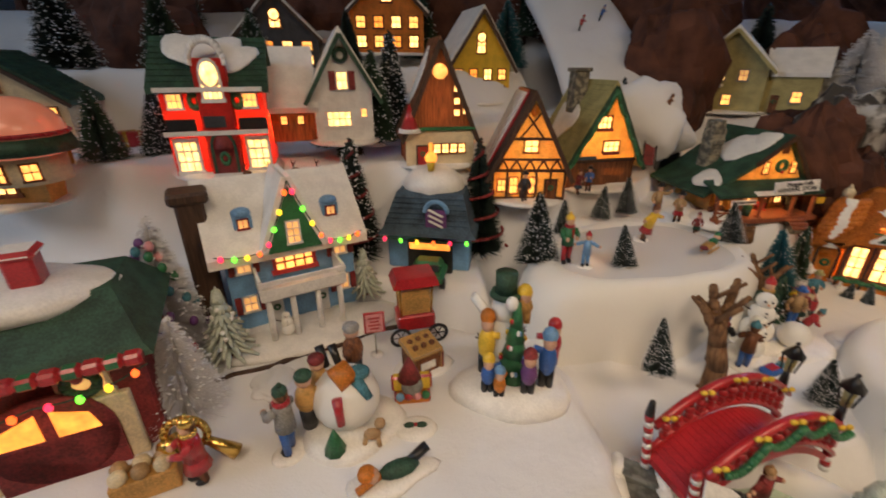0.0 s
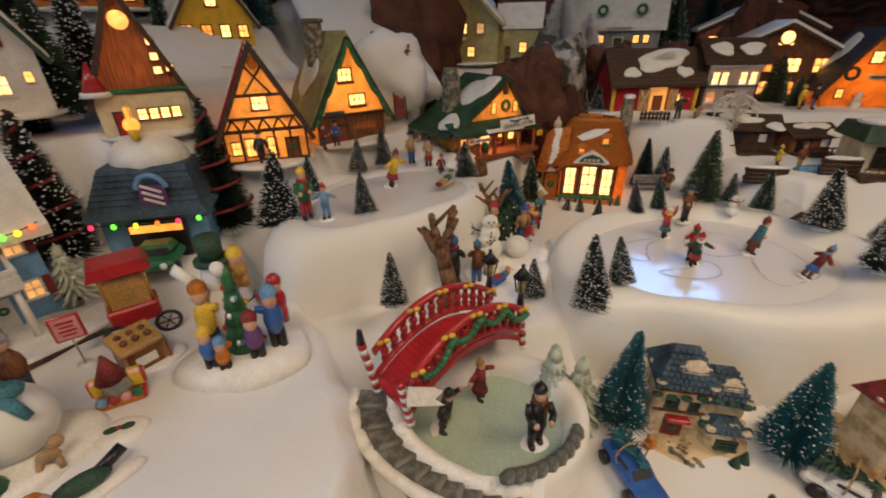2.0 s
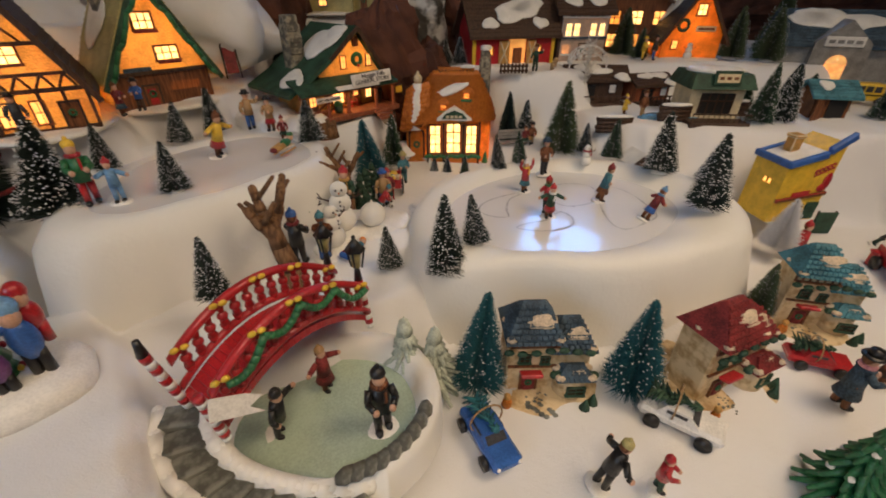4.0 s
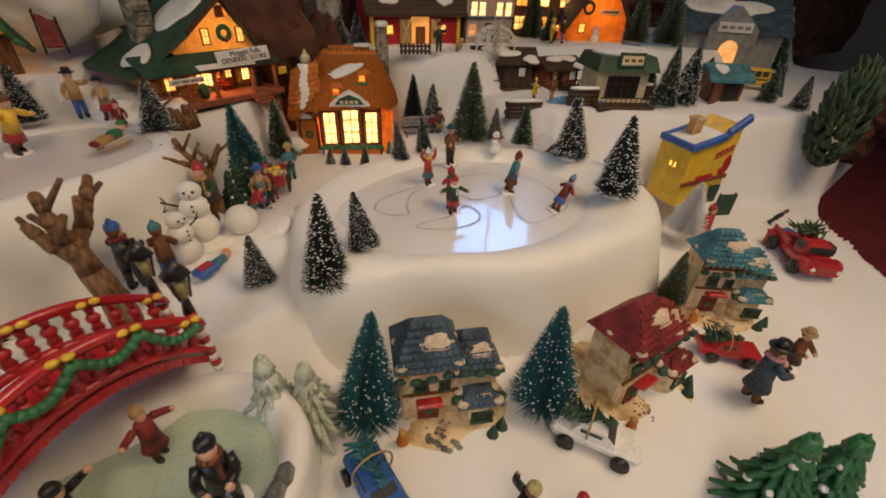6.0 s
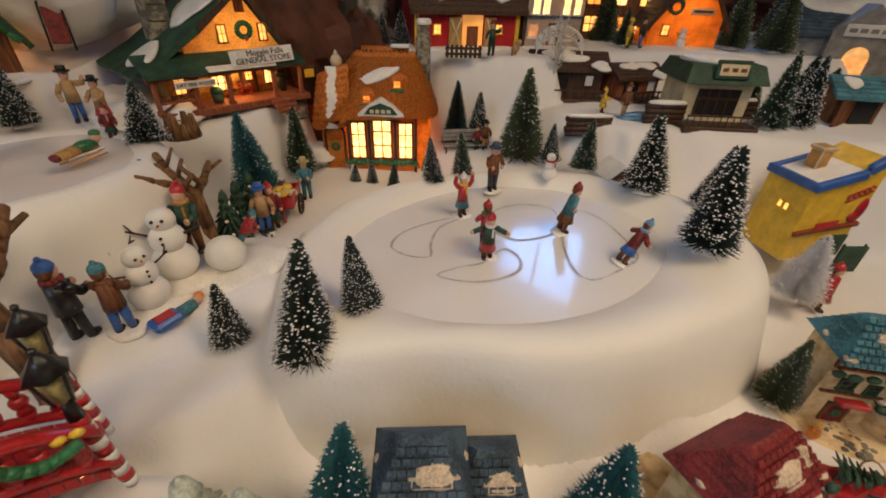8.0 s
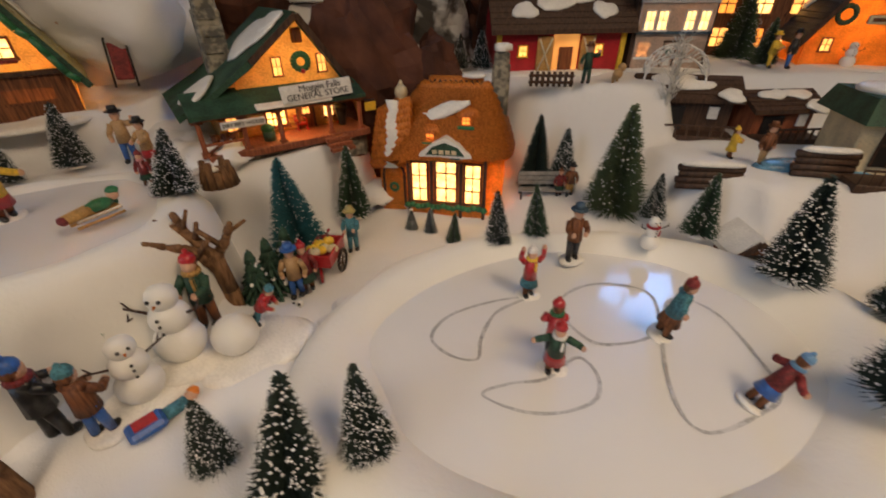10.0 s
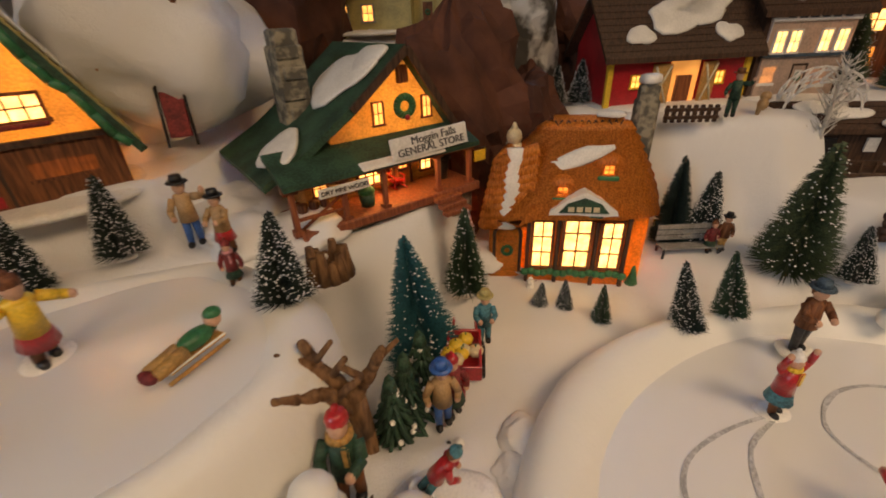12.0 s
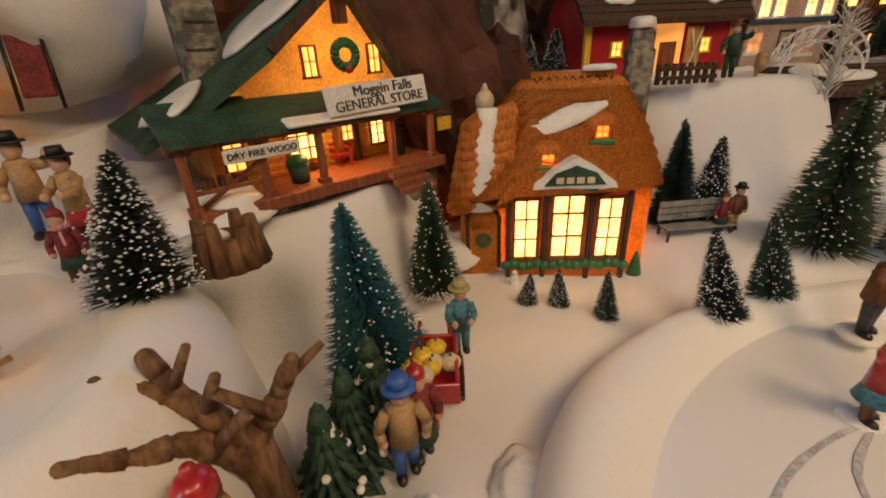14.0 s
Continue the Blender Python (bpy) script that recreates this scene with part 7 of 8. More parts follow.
# ---- figurines ----
for x, y, z, hh, turn, coat, legs, hat, arms, skirt, base, lean, scarf, brim, lab in (
        (0.591, 0.363, 0.084, .048, -20, RED, TEAL, WHITE, "up", True, True, 0, YELLOW, False, "skater figurine in red with raised arms"),
        (0.556, 0.293, 0.084, .048, -40, DGREEN, RED, RED, "out", True, True, 8, WHITE, False, "skating couple figurine in green and red"),
        (0.562, 0.301, 0.084, .050, 150, RED, BLACK, RED, "front", False, False, 5, GREEN, False, "skater figurine in red coat"),
        (0.647, 0.280, 0.084, .054, 40, TEAL, BROWN, DRED, "out", True, True, 10, None, False, "skater figurine in teal coat"),
        (0.643, 0.214, 0.084, .047, 60, DRED, BLUE, LBLUE, "out", True, True, 25, LBLUE, False, "leaning skater figurine in blue skirt"),
        (0.652, 0.379, 0.090, 0.056, -30, BROWN, DGREY, SLATE, "front", False, True, 0, None, True, "man figurine in brown jacket"),
        (0.326, 0.637, 0.158, 0.053, -10, TAN, BLUE, BLACK, "one", False, False, 0, None, True, "father figurine in tan jacket and blue trousers"),
        (0.344, 0.611, 0.158, 0.047, -40, TAN, RED, BLACK, "front", True, False, 0, None, True, "mother figurine in red skirt and black hat"),
        (0.342, 0.562, 0.158, 0.032, -20, DRED, DGREEN, DRED, "down", True, True, 0, PINK, False, "small child figurine with dark red coat"),
        (0.256, 0.541, .161, .054, 30, YELLOW, RED, BROWN, "out", True, True, 15, None, False, "skater figurine in yellow and red"),
        (0.362, 0.447, 0.086, 0.066, -30, DGREEN, BROWN, RED, "front", False, False, 0, OCHRE, False, "boy figurine with red hat and ochre scarf"),
        (0.390, 0.428, 0.092, 0.040, 60, RED, TEAL, TEAL, "front", False, True, 30, None, False, "child figurine in red rolling a snowball"),
        (0.428, 0.470, 0.072, 0.054, -20, TAN, BLUE, BLUE, "down", False, False, 0, None, True, "woman figurine in tan coat and blue hat"),
        (0.438, 0.474, 0.072, 0.051, -10, DRED, DGREEN, RED, "down", True, False, 0, None, False, "woman figurine in dark red"),
        (0.494, 0.517, 0.072, 0.050, -30, TEAL, TEAL, OLIVE, "front", False, False, 0, None, True, "vendor figurine in teal overalls behind the cart"),
        (0.277, 0.397, 0.078, 0.066, 130, BLACK, BLACK, BLUE, "front", False, False, 0, DRED, False, "child figurine in black coat and blue hat"),
        (0.300, 0.384, 0.081, 0.058, 150, BROWN, BLUE, TEAL, "front", False, True, 0, None, False, "child figurine in brown jacket and yellow boots"),
        (0.135, 0.478, .161, .060, 0, GREEN, RED, YELLOW, "front", False, False, 0, RED, False, "carol figurine in green and red"),
        (0.154, 0.468, .161, .042, -20, LBLUE, LBLUE, RED, "out", False, True, 0, None, False, "child figurine in light blue snowsuit"),
        (-0.134, 0.294, 0.092, 0.068, -120, GREY, BLUE, DGREEN, "front", False, True, 0, RED, False, "man figurine in grey coat and blue jeans"),
        (-0.191, 0.273, 0.092, .062, -60, RED, RED, GOLD, "front", True, False, 0, GOLD, False, "drummer figurine in red and gold"),
        (0.250, 0.201, 0.040, .068, -20, BLACK, BLACK, BLACK, "front", False, True, 0, BROWN, False, "dark skating couple figurine on pale ice"),
        (0.186, 0.248, 0.040, .054, 40, BLACK, DGREY, BLACK, "one", False, True, 10, None, False, "dark figurine skating under the bridge"),
        (0.234, 0.263, 0.040, .050, 20, DRED, DRED, TAN, "out", True, True, 0, None, False, "lady figurine in dark red skirt"),
        (0.360, 0.078, 0.006, 0.056, 60, BLACK, BLACK, OLIVE, "out", False, True, 15, None, False, "throwing boy figurine in black"),
        (0.392, 0.048, 0.006, 0.043, 20, RED, DGREEN, RED, "front", False, True, 0, None, False, "small figurine in red hood"),
        (0.592, -0.020, 0.006, 0.070, 30, SLATE, SLATE, BLACK, "front", True, False, 0, PINK, True, "lady figurine in navy fur-trimmed coat"),
        (0.655, -0.040, 0.006, 0.052, -40, BROWN, DBROWN, TAN, "front", True, True, 0, None, True, "figurine in brown with a tall hat"),
        (0.852, 0.083, 0.006, .06, 0, RED, RED, RED, "down", True, False, 0, None, False, "plump red figurine beside the yellow shop"),
        (0.992, 0.020, 0.006, .034, 0, BLACK, DGREEN, BROWN, "out", False, True, 30, None, False, "child figurine on a snow patch"),
        (0.742, 0.479, 0.092, 0.040, -30, BROWN, OCHRE, BLACK, "down", False, False, 0, None, True, "gentleman figurine with top hat on the bench"),
        (0.731, 0.484, 0.092, 0.034, -30, DRED, DGREEN, BROWN, "down", True, False, 0, None, False, "lady figurine on the bench"),
        (.790, .527, .202, .044, -60, DGREEN, DGREEN, BROWN, "one", False, False, 0, None, True, "farm hand figurine before the barn"),
        (1.072, 0.479, 0.202, .045, 0, YELLOW, YELLOW, YELLOW, "front", False, False, 0, None, True, "figurine in yellow raincoat"),
        (1.087, 0.464, 0.202, .048, 0, BLACK, BLUE, BLACK, "down", False, False, 0, None, True, "figurine in dark coat"),
        (0.885, 0.363, ground(0.885, 0.363), .045, -20, BROWN, TAN, BROWN, "down", False, False, 0, None, True, "figurine in brown by the sheds"),
        (0.878, 0.391, ground(0.878, 0.391), .035, 20, YELLOW, BLACK, YELLOW, "front", True, False, 0, None, False, "small figurine in yellow and black"),
        (0.106, 0.575, 0.205, .04, 0, DGREY, DBROWN, BLACK, "down", False, False, 0, None, True, "passer-by figurine before the toy shop"),
        (0.187, 0.602, 0.205, .036, 30, DRED, SLATE, BROWN, "front", True, False, 0, None, False, "passer-by figurine in red"),
        (0.207, 0.616, 0.205, .036, -30, BLUE, DBROWN, BLACK, "front", False, False, 0, None, True, "passer-by figurine in blue")):
    figurine(x, y, z, hh, turn, coat, legs, hat, lab, arms, skirt, base, lean, scarf, brim)

snowman(.344, .427, .083, .068, -25, None, "tall white snowman with twig arms", base=True)
snowman(.320, .403, .081, .056, 20, None, "white snowman being built by children", base=True)
snowman(.306, .440, .085, .055, -20, GREEN, "white snowman with green scarf")
snowman(.718, .352, .096, .036, -25, RED, "white snowman with red scarf by the ice")
snowman(0.044, 0.381, 0.090, .07, 10, GREEN, "snowman in dark top hat beside the decorated tree", DGREEN)
snowman(-0.173, 0.437, 0.104, .030, 20, None, "tiny snowman by the blue house")
b = Build(RIMSNOW); b.ball(RIMSNOW, (0, 0, .013), (.0155, .015, .0145), seg=16)
whole("snowball", b, pose(0.377, 0.414, 0.085), "large rolled white snowball figurine", "snowball")
b = Build(CAP); blob(b, CAP, (0, 0, -.002), .038, .030, .006, seed=12, n=24, wob=.1)
whole("snow_patch", b, pose(0.388, 0.414, 0.080, 0, 0, 30), "raised white snow patch", "snow")

# ---- rocks, slopes and the mountain behind ----
def boulder(x, y, z, sx, sy, sz, mat, lab, seed, rz=0):
    b = Build(mat)
    b.ball(mat, (0, 0, 0), 1, seg=28)
    for v in b.bm.verts:
        q = v.co.copy()
        k = 1 + .38 * noise.noise(q * 1.7 + Vector((seed, 0, 0))) + .16 * noise.noise(q * 4.5 + Vector((0, seed, 0))) + .06 * noise.noise(q * 11)
        v.co = Vector((q.x * k * sx, q.y * k * sy, q.z * k * sz))
    for f in b.bm.faces:
        f.smooth = False
    return whole("rock", b, pose(x, y, z, 0, 0, rz), lab, "rock", "brown rocks")


for i, (x, y, z, sx, sy, sz, mt) in enumerate(((0.593, 0.697, 0.200, .075, .06, .11, ROCK), (0.661, 0.672, 0.170, .05, .04, .07, ROCK), (0.683, 0.746, 0.240, .09, .05, .09, GROCK), (0.840, 0.753, 0.240, .08, .06, .08, ROCK), (0.627, 0.790, 0.220, .07, .05, .07, ROCK), (1.207, 0.029, 0.069, .05, .04, .05, ROCK), (1.323, -0.023, 0.084, .06, .045, .05, ROCK), (1.442, -0.045, 0.084, .08, .06, .06, ROCK), (0.327, 1.230, 0.450, .10, .06, .2, ROCK), (0.539, 1.112, 0.420, .14, .06, .18, ROCK), (0.786, 0.954, 0.320, .10, .06, .14, ROCK), (1.039, 0.742, 0.220, .09, .05, .08, ROCK), (1.310, 0.724, 0.280, .12, .08, .14, ROCK), (-0.262, 1.241, 0.450, .14, .08, .14, ROCK), (0.097, 1.207, 0.450, .12, .08, .16, ROCK), (-0.585, 1.083, 0.410, .12, .08, .14, ROCK), (0.454, 0.921, 0.340, .10, .07, .16, ROCK), (0.900, 0.799, 0.260, .09, .06, .05, GROCK))):
    boulder(x, y, z, sx, sy, sz, mt, "crumpled brown paper rock" if mt is ROCK else "grey rock streaked with snow", i * 3.1)


def cliff():
    n, k = 120, 36
    verts, faces = [], []
    line = closed_curve([(-1.0, 1.30), (-.4, 1.38), (.1, 1.40), (.5, 1.36), (.95, 1.28), (1.35, 1.05), (1.62, .65), (1.72, .2), (2.4, .2), (2.4, 2.2), (-1.0, 2.2)], 264)[:190:1]
    n = len(line)
    for j in range(k):
        for i, q in enumerate(line):
            u = j / (k - 1)
            c = Vector((.3, .3, 0))
            out = (q - c).normalized()
            d = noise.fractal(Vector((q.x * 4.2, q.y * 4.2, u * 3.4)), 1.0, 2.0, 5) * .13 + u * .22
            w = q + out * d
            verts.append((w.x, w.y, .16 + u * (1.0 - .62 * min(1, max(0, (q.x - .75) / .4)))))
    faces = [(j * n + i, j * n + i + 1, (j + 1) * n + i + 1, (j + 1) * n + i) for j in range(k - 1) for i in range(n - 1)]
    me = bpy.data.meshes.new("mountain")
    me.from_pydata(verts, [], faces)
    me.materials.append(ROCK)
    return tagged(new("backdrop", me), "crumpled dark brown paper mountain behind the village", "mountain", kind="structure")


cliff()
# snow run for the tiny skiers
b = Build(SNOW)
rings = []
for i in range(22):
    u = i / 21
    c = Vector((.335 - .05 * u + .02 * math.sin(u * 5), .75 + .52 * u, .25 + .42 * u ** 1.25))
    wd = .105 - .02 * u
    rings.append([tuple(c + Vector((wd * math.cos(a), 0, .035 * math.sin(a) + .012 * noise.noise((u * 6, a, 0))))) for a in (6.283 * k / 20 for k in range(20))])
b.loft(SNOW, rings, True, True)
whole("ski_slope", b, Matrix(), "steep white batting slope for tiny skiers", "snow slope")
b = Build(SNOW); b.ball(SNOW, (0, 0, 0), (.075, .06, .062), seg=28)
for v in b.bm.verts:
    v.co *= 1 + .3 * noise.noise(v.co * 22) + .12 * noise.noise(v.co * 60)
whole("snow_mound", b, pose(0.343, 0.759, 0.285), "rounded white snow mound", "snow mound")
for x, y, z, c in ((.29, .97, .43, RED), (.34, 1.00, .45, BLUE), (.31, 1.07, .50, RED), (.355, .722, .300, BROWN)):
    figurine(x, y, z, .03, 40, c, BLACK, c, "tiny skier figurine on the snow slope", "out", False, False, 20)
for x, y, h, k in ((0.457, 0.838, .10, "black"), (0.498, 0.912, .13, "black"), (0.427, 0.976, .14, "black"), (0.708, 0.901, .10, "green"), (0.872, 0.684, .09, "green"), (0.669, 0.726, .07, "dark"), (0.944, 0.645, .10, "black"), (1.039, 0.597, .09, "green"), (1.134, 0.562, .1, "olive"), (-0.150, 0.871, .10, "black"), (-0.412, 0.712, .10, "dark"), (-0.025, 0.816, .10, "teal"), (-0.174, 0.771, .11, "dark"), (-0.473, 0.675, .1, "green"), (1.151, 0.201, .07, "green"), (1.183, 0.234, .08, "dark"), (1.048, 0.265, .06, "green"), (-0.025, 1.096, .16, "green"), (0.164, 1.060, .14, "teal"), (0.202, 1.181, .18, "green"), (0.666, 1.158, .20, "black"), (0.773, 1.105, .22, "black"), (0.498, 1.182, .24, "black"), (0.882, 1.069, .18, "frost"), (1.170, 0.909, .17, "green"), (1.268, 0.845, .18, "black"), (1.059, 1.023, .2, "frost"), (1.369, 0.533, .14, "green"), (1.444, 0.360, .14, "olive"), (1.501, 0.154, .15, "green"), (1.269, 0.476, .12, "frost"), (-0.498, 0.945, .14, "green"), (-0.648, 0.905, .16, "dark"), (-0.308, 0.865, .10, "green"), (-0.568, 1.145, .2, "green")):
    tree(k, x, y, ground(x, y) - .004, h, 0, 0, 1.3)
# hedge of dark boxwood at the far edge
b = Build(DGREEN)
rnd = random.Random(5)
for i in range(420):
    a, u = rnd.uniform(0, 6.28), rnd.uniform(-1, 1)
    q = Vector((.035 * math.cos(a) * math.sqrt(1 - u * u), .03 * math.sin(a) * math.sqrt(1 - u * u), .075 + .07 * u))
    b.limb(GRN if i % 3 else OGRN, q * .9, q * 1.12 + Vector((rnd.uniform(-.006, .006), rnd.uniform(-.006, .006), rnd.uniform(-.004, .008))), .0055, .001, 5)
whole("topiary_bush", b, pose(1.120, -.005, .070), "tall dark green clipped bush", "bush")
# reindeer and sleigh row before the red hall
for i in range(4):
    b = Build(BROWN)
    b.ball(BROWN, (0, 0, .018), (.010, .0045, .0055)).limb(BROWN, (.008, 0, .020), (.013, 0, .030), .0028, .0022).ball(BROWN, (.015, 0, .031), (.005, .0026, .003), seg=8)
    for s in (-1, 1):
        for e in (-.007, .007):
            b.limb(BROWN, (e, s * .0025, .016), (e + .001, s * .0025, 0), .0014, .0009, 6)
        b.limb(DBROWN, (.013, s * .001, .033), (.011, s * .006, .042), .0007, .0005, 5).limb(DBROWN, (.012, s * .003, .037), (.016, s * .006, .041), .0006, .0004, 5)
    whole("reindeer_figurine", b, pose(-0.244 + i * .026, 0.542 + i * .007, .222, 0, 0, 15), "small brown reindeer figurine in a row", "figurine", "reindeer team")
# presents and colourful things on the upper left terrace
for i, (x, y, z, c) in enumerate(((-.50, .78, .29, RED), (-.56, .76, .29, BLUE), (-.60, .80, .30, PINK), (-.40, .77, .28, RED))):
    b = Build(c); b.box(c, (0, 0, .012), (.03, .026, .024), bevel=.002); b.box(GOLD, (0, 0, .0125), (.006, .0266, .0246)); b.box(GOLD, (0, 0, .0125), (.0306, .005, .0246))
    whole("gift_parcel", b, pose(x, y, ground(x, y), 0, 0, i * 33), "wrapped toy parcel with gold ribbon", "parcel", "parcels")

# ---- left plateau: figurine groups ----
def plateau_group():
    g = whole("tree_trimming_figurine", group_mesh(), pose(0.051, 0.350, 0.091, 0, 0, -8), "colourful moulded group trimming a green tree on a snow base", "figurine", "painted village figurines")


def group_mesh():
    b = Build(CAP)
    blob(b, CAP, (0, 0, -.003), .062, .046, .016, seed=21, n=26, wob=.1)
    for k in range(5):
        b.cone(GREEN, (0, .004, .012 + k * .013), .020 - k * .0032, .008 - k * .0012, .020, seg=12)
    for i in range(26):
        a, u = i * 2.4, (i % 13) / 13
        b.ball((RED, YELLOW, LBLUE, CAP)[i % 4], ((.019 - .014 * u) * math.cos(a), .004 + (.019 - .014 * u) * math.sin(a), .018 + .055 * u), .0024, seg=6)
    b.ball(CAP, (-.006, .004, .083), (.007, .006, .006))
    # snowman with a tall hat behind, one arm raised
    b.ball(RIMSNOW, (-.012, .024, .040), (.020, .018, .028)).ball(RIMSNOW, (-.012, .022, .072), (.015, .014, .014)).limb(RIMSNOW, (-.024, .022, .058), (-.046, .016, .084), .006, .0045)
    b.cone(DGREEN, (-.012, .022, .083), .017, .017, .003, seg=16).cone(DGREEN, (-.012, .022, .085), .011, .012, .018, seg=14)
    # plain rounded helpers in bright coats
    for x, y, z, h, c, hat, rad in ((-.030, .010, .012, .062, YELLOW, ORANGE, .010), (-.028, -.020, .012, .036, BLUE, YELLOW, .008), (-.016, -.026, .010, .030, ORANGE, LBLUE, .007), (.014, -.020, .012, .042, PURPLE, DRED, .009), (.034, -.008, .012, .056, BLUE, LBLUE, .010), (.040, .004, .030, .040, RED, RED, .009), (.008, .020, .060, .030, OCHRE, YELLOW, .010), (-.004, .026, .064, .020, RED, RED, .006)):
        b.cone(BLACK if z < .02 else c, (x - rad * .4, y, z), rad * .42, rad * .45, h * .35, seg=8).cone(BLACK if z < .02 else c, (x + rad * .4, y, z), rad * .42, rad * .45, h * .35, seg=8)
        b.ball(c, (x, y, z + h * .5), (rad, rad * .9, h * .26)).ball(SKIN, (x, y - .001, z + h * .80), rad * .72).ball(hat, (x, y + .001, z + h * .90), (rad * .85, rad * .85, rad * .7))
        b.limb(c, (x, y, z + h * .62), (x * .55, y * .6, z + h * .66), rad * .35, rad * .3)
    bmesh.ops.scale(b.bm, vec=(.82, .82, 1.12), verts=b.bm.verts)
    return b


plateau_group()


def giant_snowball():
    b = Build(CAP)
    blob(b, CAP, (.004, -.004, -.003), .040, .034, .012, seed=31, n=24, wob=.12)
    b.ball(RIMSNOW, (0, 0, .032), (.027, .026, .026), seg=18)
    b.limb(ORANGE, (-.006, -.012, .058), (.006, -.004, .062), .010, .009).limb(RED, (-.004, -.022, .050), (-.002, -.028, .030), .004, .003).ball(TEAL, (.012, -.006, .060), (.009, .007, .006)).limb(TEAL, (.010, -.010, .056), (.020, -.018, .044), .005, .003)
    for x, y, c, hat, z in ((-.030, -.004, OCHRE, DGREEN, .010), (-.022, .012, OCHRE, DRED, .012), (.006, .026, BROWN, GREY, .030)):
        b.cone(BLACK, (x, y, z), .006, .007, .018).ball(c, (x, y, z + .028), (.009, .008, .014)).ball(SKIN, (x, y, z + .046), .0065).ball(hat, (x, y, z + .050), (.0072, .0072, .005)).limb(c, (x, y, z + .034), (x * .4, y * .4, z + .034), .0035)
    for s in (-1, 1):
        b.limb(BLACK, (-.010 + s * .005, .016, .050), (-.016 + s * .005, .024, .066), .003, .004)
    b.cone(GREEN, (-.008, -.030, .008), .009, .001, .020, seg=9)
    b.ball(TAN, (.020, -.026, .016), (.007, .004, .005)).ball(TAN, (.026, -.024, .024), .0045).limb(TAN, (.015, -.027, .014), (.013, -.029, .006), .002).limb(TAN, (.024, -.027, .014), (.025, -.029, .006), .002)
    return whole("giant_snowball_figurine", b, pose(-0.092, 0.318, 0.092, 0, 0, 5), "children rolling a huge white snowball, painted figurine group", "figurine", "painted village figurines")


giant_snowball()
cart = thing("popcorn_cart", pose(-0.038, 0.442, 0.092, 0, 0, 12), "red popcorn cart with glass case and black wheels", "cart")
b = Build(RED); b.box(RED, (0, 0, .026), (.040, .028, .018), bevel=.002); part("body", b, cart)
GLASS = paint("case_glass", (0.75, 0.7, 0.55), 0.05, 0.1)
b = Build(GLASS); b.box(OCHRE, (0, 0, .050), (.032, .022, .030), bevel=.001); part("case", b, cart, "cream and amber glazed case")
b = Build(GOLD)
for sx in (-1, 1):
    for sy in (-1, 1):
        b.limb(GOLD, (sx * .016, sy * .011, .034), (sx * .017, sy * .012, .072), .0012, seg=6)
part("case_posts", b, cart)
b = Build(RED); b.loft(RED, [[(-.024, -.018, .070), (.024, -.018, .070), (.024, .018, .070), (-.024, .018, .070)], [(-.020, -.015, .080), (.020, -.015, .080), (.020, .015, .080), (-.020, .015, .080)]], False); part("canopy", b, cart)
for x in (-.018, .022):
    b = Build(BLACK); ring(b, BLACK, (x, -.015, .011), .010, .0018, "y", 16)
    for k in range(6):
        b.limb(BLACK, (x, -.015, .011), (x + .010 * math.cos(k * 1.047), -.015, .011 + .010 * math.sin(k * 1.047)), .0006, seg=5)
    part("wheel", b, cart)
sg = thing("notice_sign", pose(-0.078, 0.411, 0.092, 0, 0, 10), "pink framed notice on a thin post", "sign")
b = Build(CHROME); b.limb(CHROME, (0, 0, 0), (0, 0, .030), .0009, seg=6).cone(CAP, (0, 0, -.001), .007, .006, .003); part("post", b, sg)
b = Build(RED); b.box(RED, (0, 0, .040), (.021, .0022, .024), bevel=.0006); bd = part("board", b, sg)
b = Build(PINK); b.box(PINK, (0, -.0014, .040), (.017, .001, .020))
for i in range(4):
    b.box(RED, (0, -.0022, .046 - i * .004), (.012 - (i % 2) * .003, .0006, .0014))
part("text_bars", b, bd)
b = Build(TAN); b.box(BROWN, (0, 0, .014), (.030, .026, .024), bevel=.002); b.box(OCHRE, (0, 0, .028), (.034, .030, .005), 12, 0, 0, bevel=.001)
for i in range(6):
    b.ball(BROWN, (-.009 + (i % 3) * .009, -.006 + (i // 3) * .011, .0315), .003, seg=7)
b.box(DRED, (.017, 0, .012), (.004, .027, .020), bevel=.001); b.box(WHITE, (0, -.0142, .013), (.016, .001, .008)); blob(b, CAP, (0, 0, -.001), .028, .024, .004, seed=3)
whole("fruit_stall", b, pose(-0.032, 0.388, 0.092, 0, 0, 30), "wooden crate stall of round buns on snow", "stall")
b = Build(RED); b.box(ORANGE, (0, 0, .006), (.032, .016, .008), bevel=.002); b.box(YELLOW, (0, .004, .018), (.036, .008, .016), bevel=.002); b.ball(GREY, (0, -.002, .018), (.010, .008, .010)); b.cone(DRED, (-.002, .002, .024), .011, .001, .022, seg=10)
for i in range(4):
    b.ball((LBLUE, RED, PINK, GREEN)[i], (-.011 + i * .0075, -.007, .011), .004, seg=7)
whole("toy_sled_figurine", b, pose(-0.040, 0.345, 0.092, 0, 0, 5), "red hooded gnome on a yellow toy sled", "figurine", "painted village figurines")
b = Build(CAP); blob(b, CAP, (0, 0, -.001), .017, .013, .006, seed=8, n=22, wob=.05)
for s in (-1, 1):
    b.ball(DGREEN, (s * .005, 0, .0065), (.005, .003, .0018), seg=8)
b.ball(RED, (0, 0, .007), .0018, seg=6)
whole("snow_plaque", b, pose(-0.037, 0.310, 0.092), "small white plaque with a dark green sprig", "plaque")
b = Build(CAP); blob(b, CAP, (.004, 0, -.001), .030, .014, .005, seed=4, n=22)
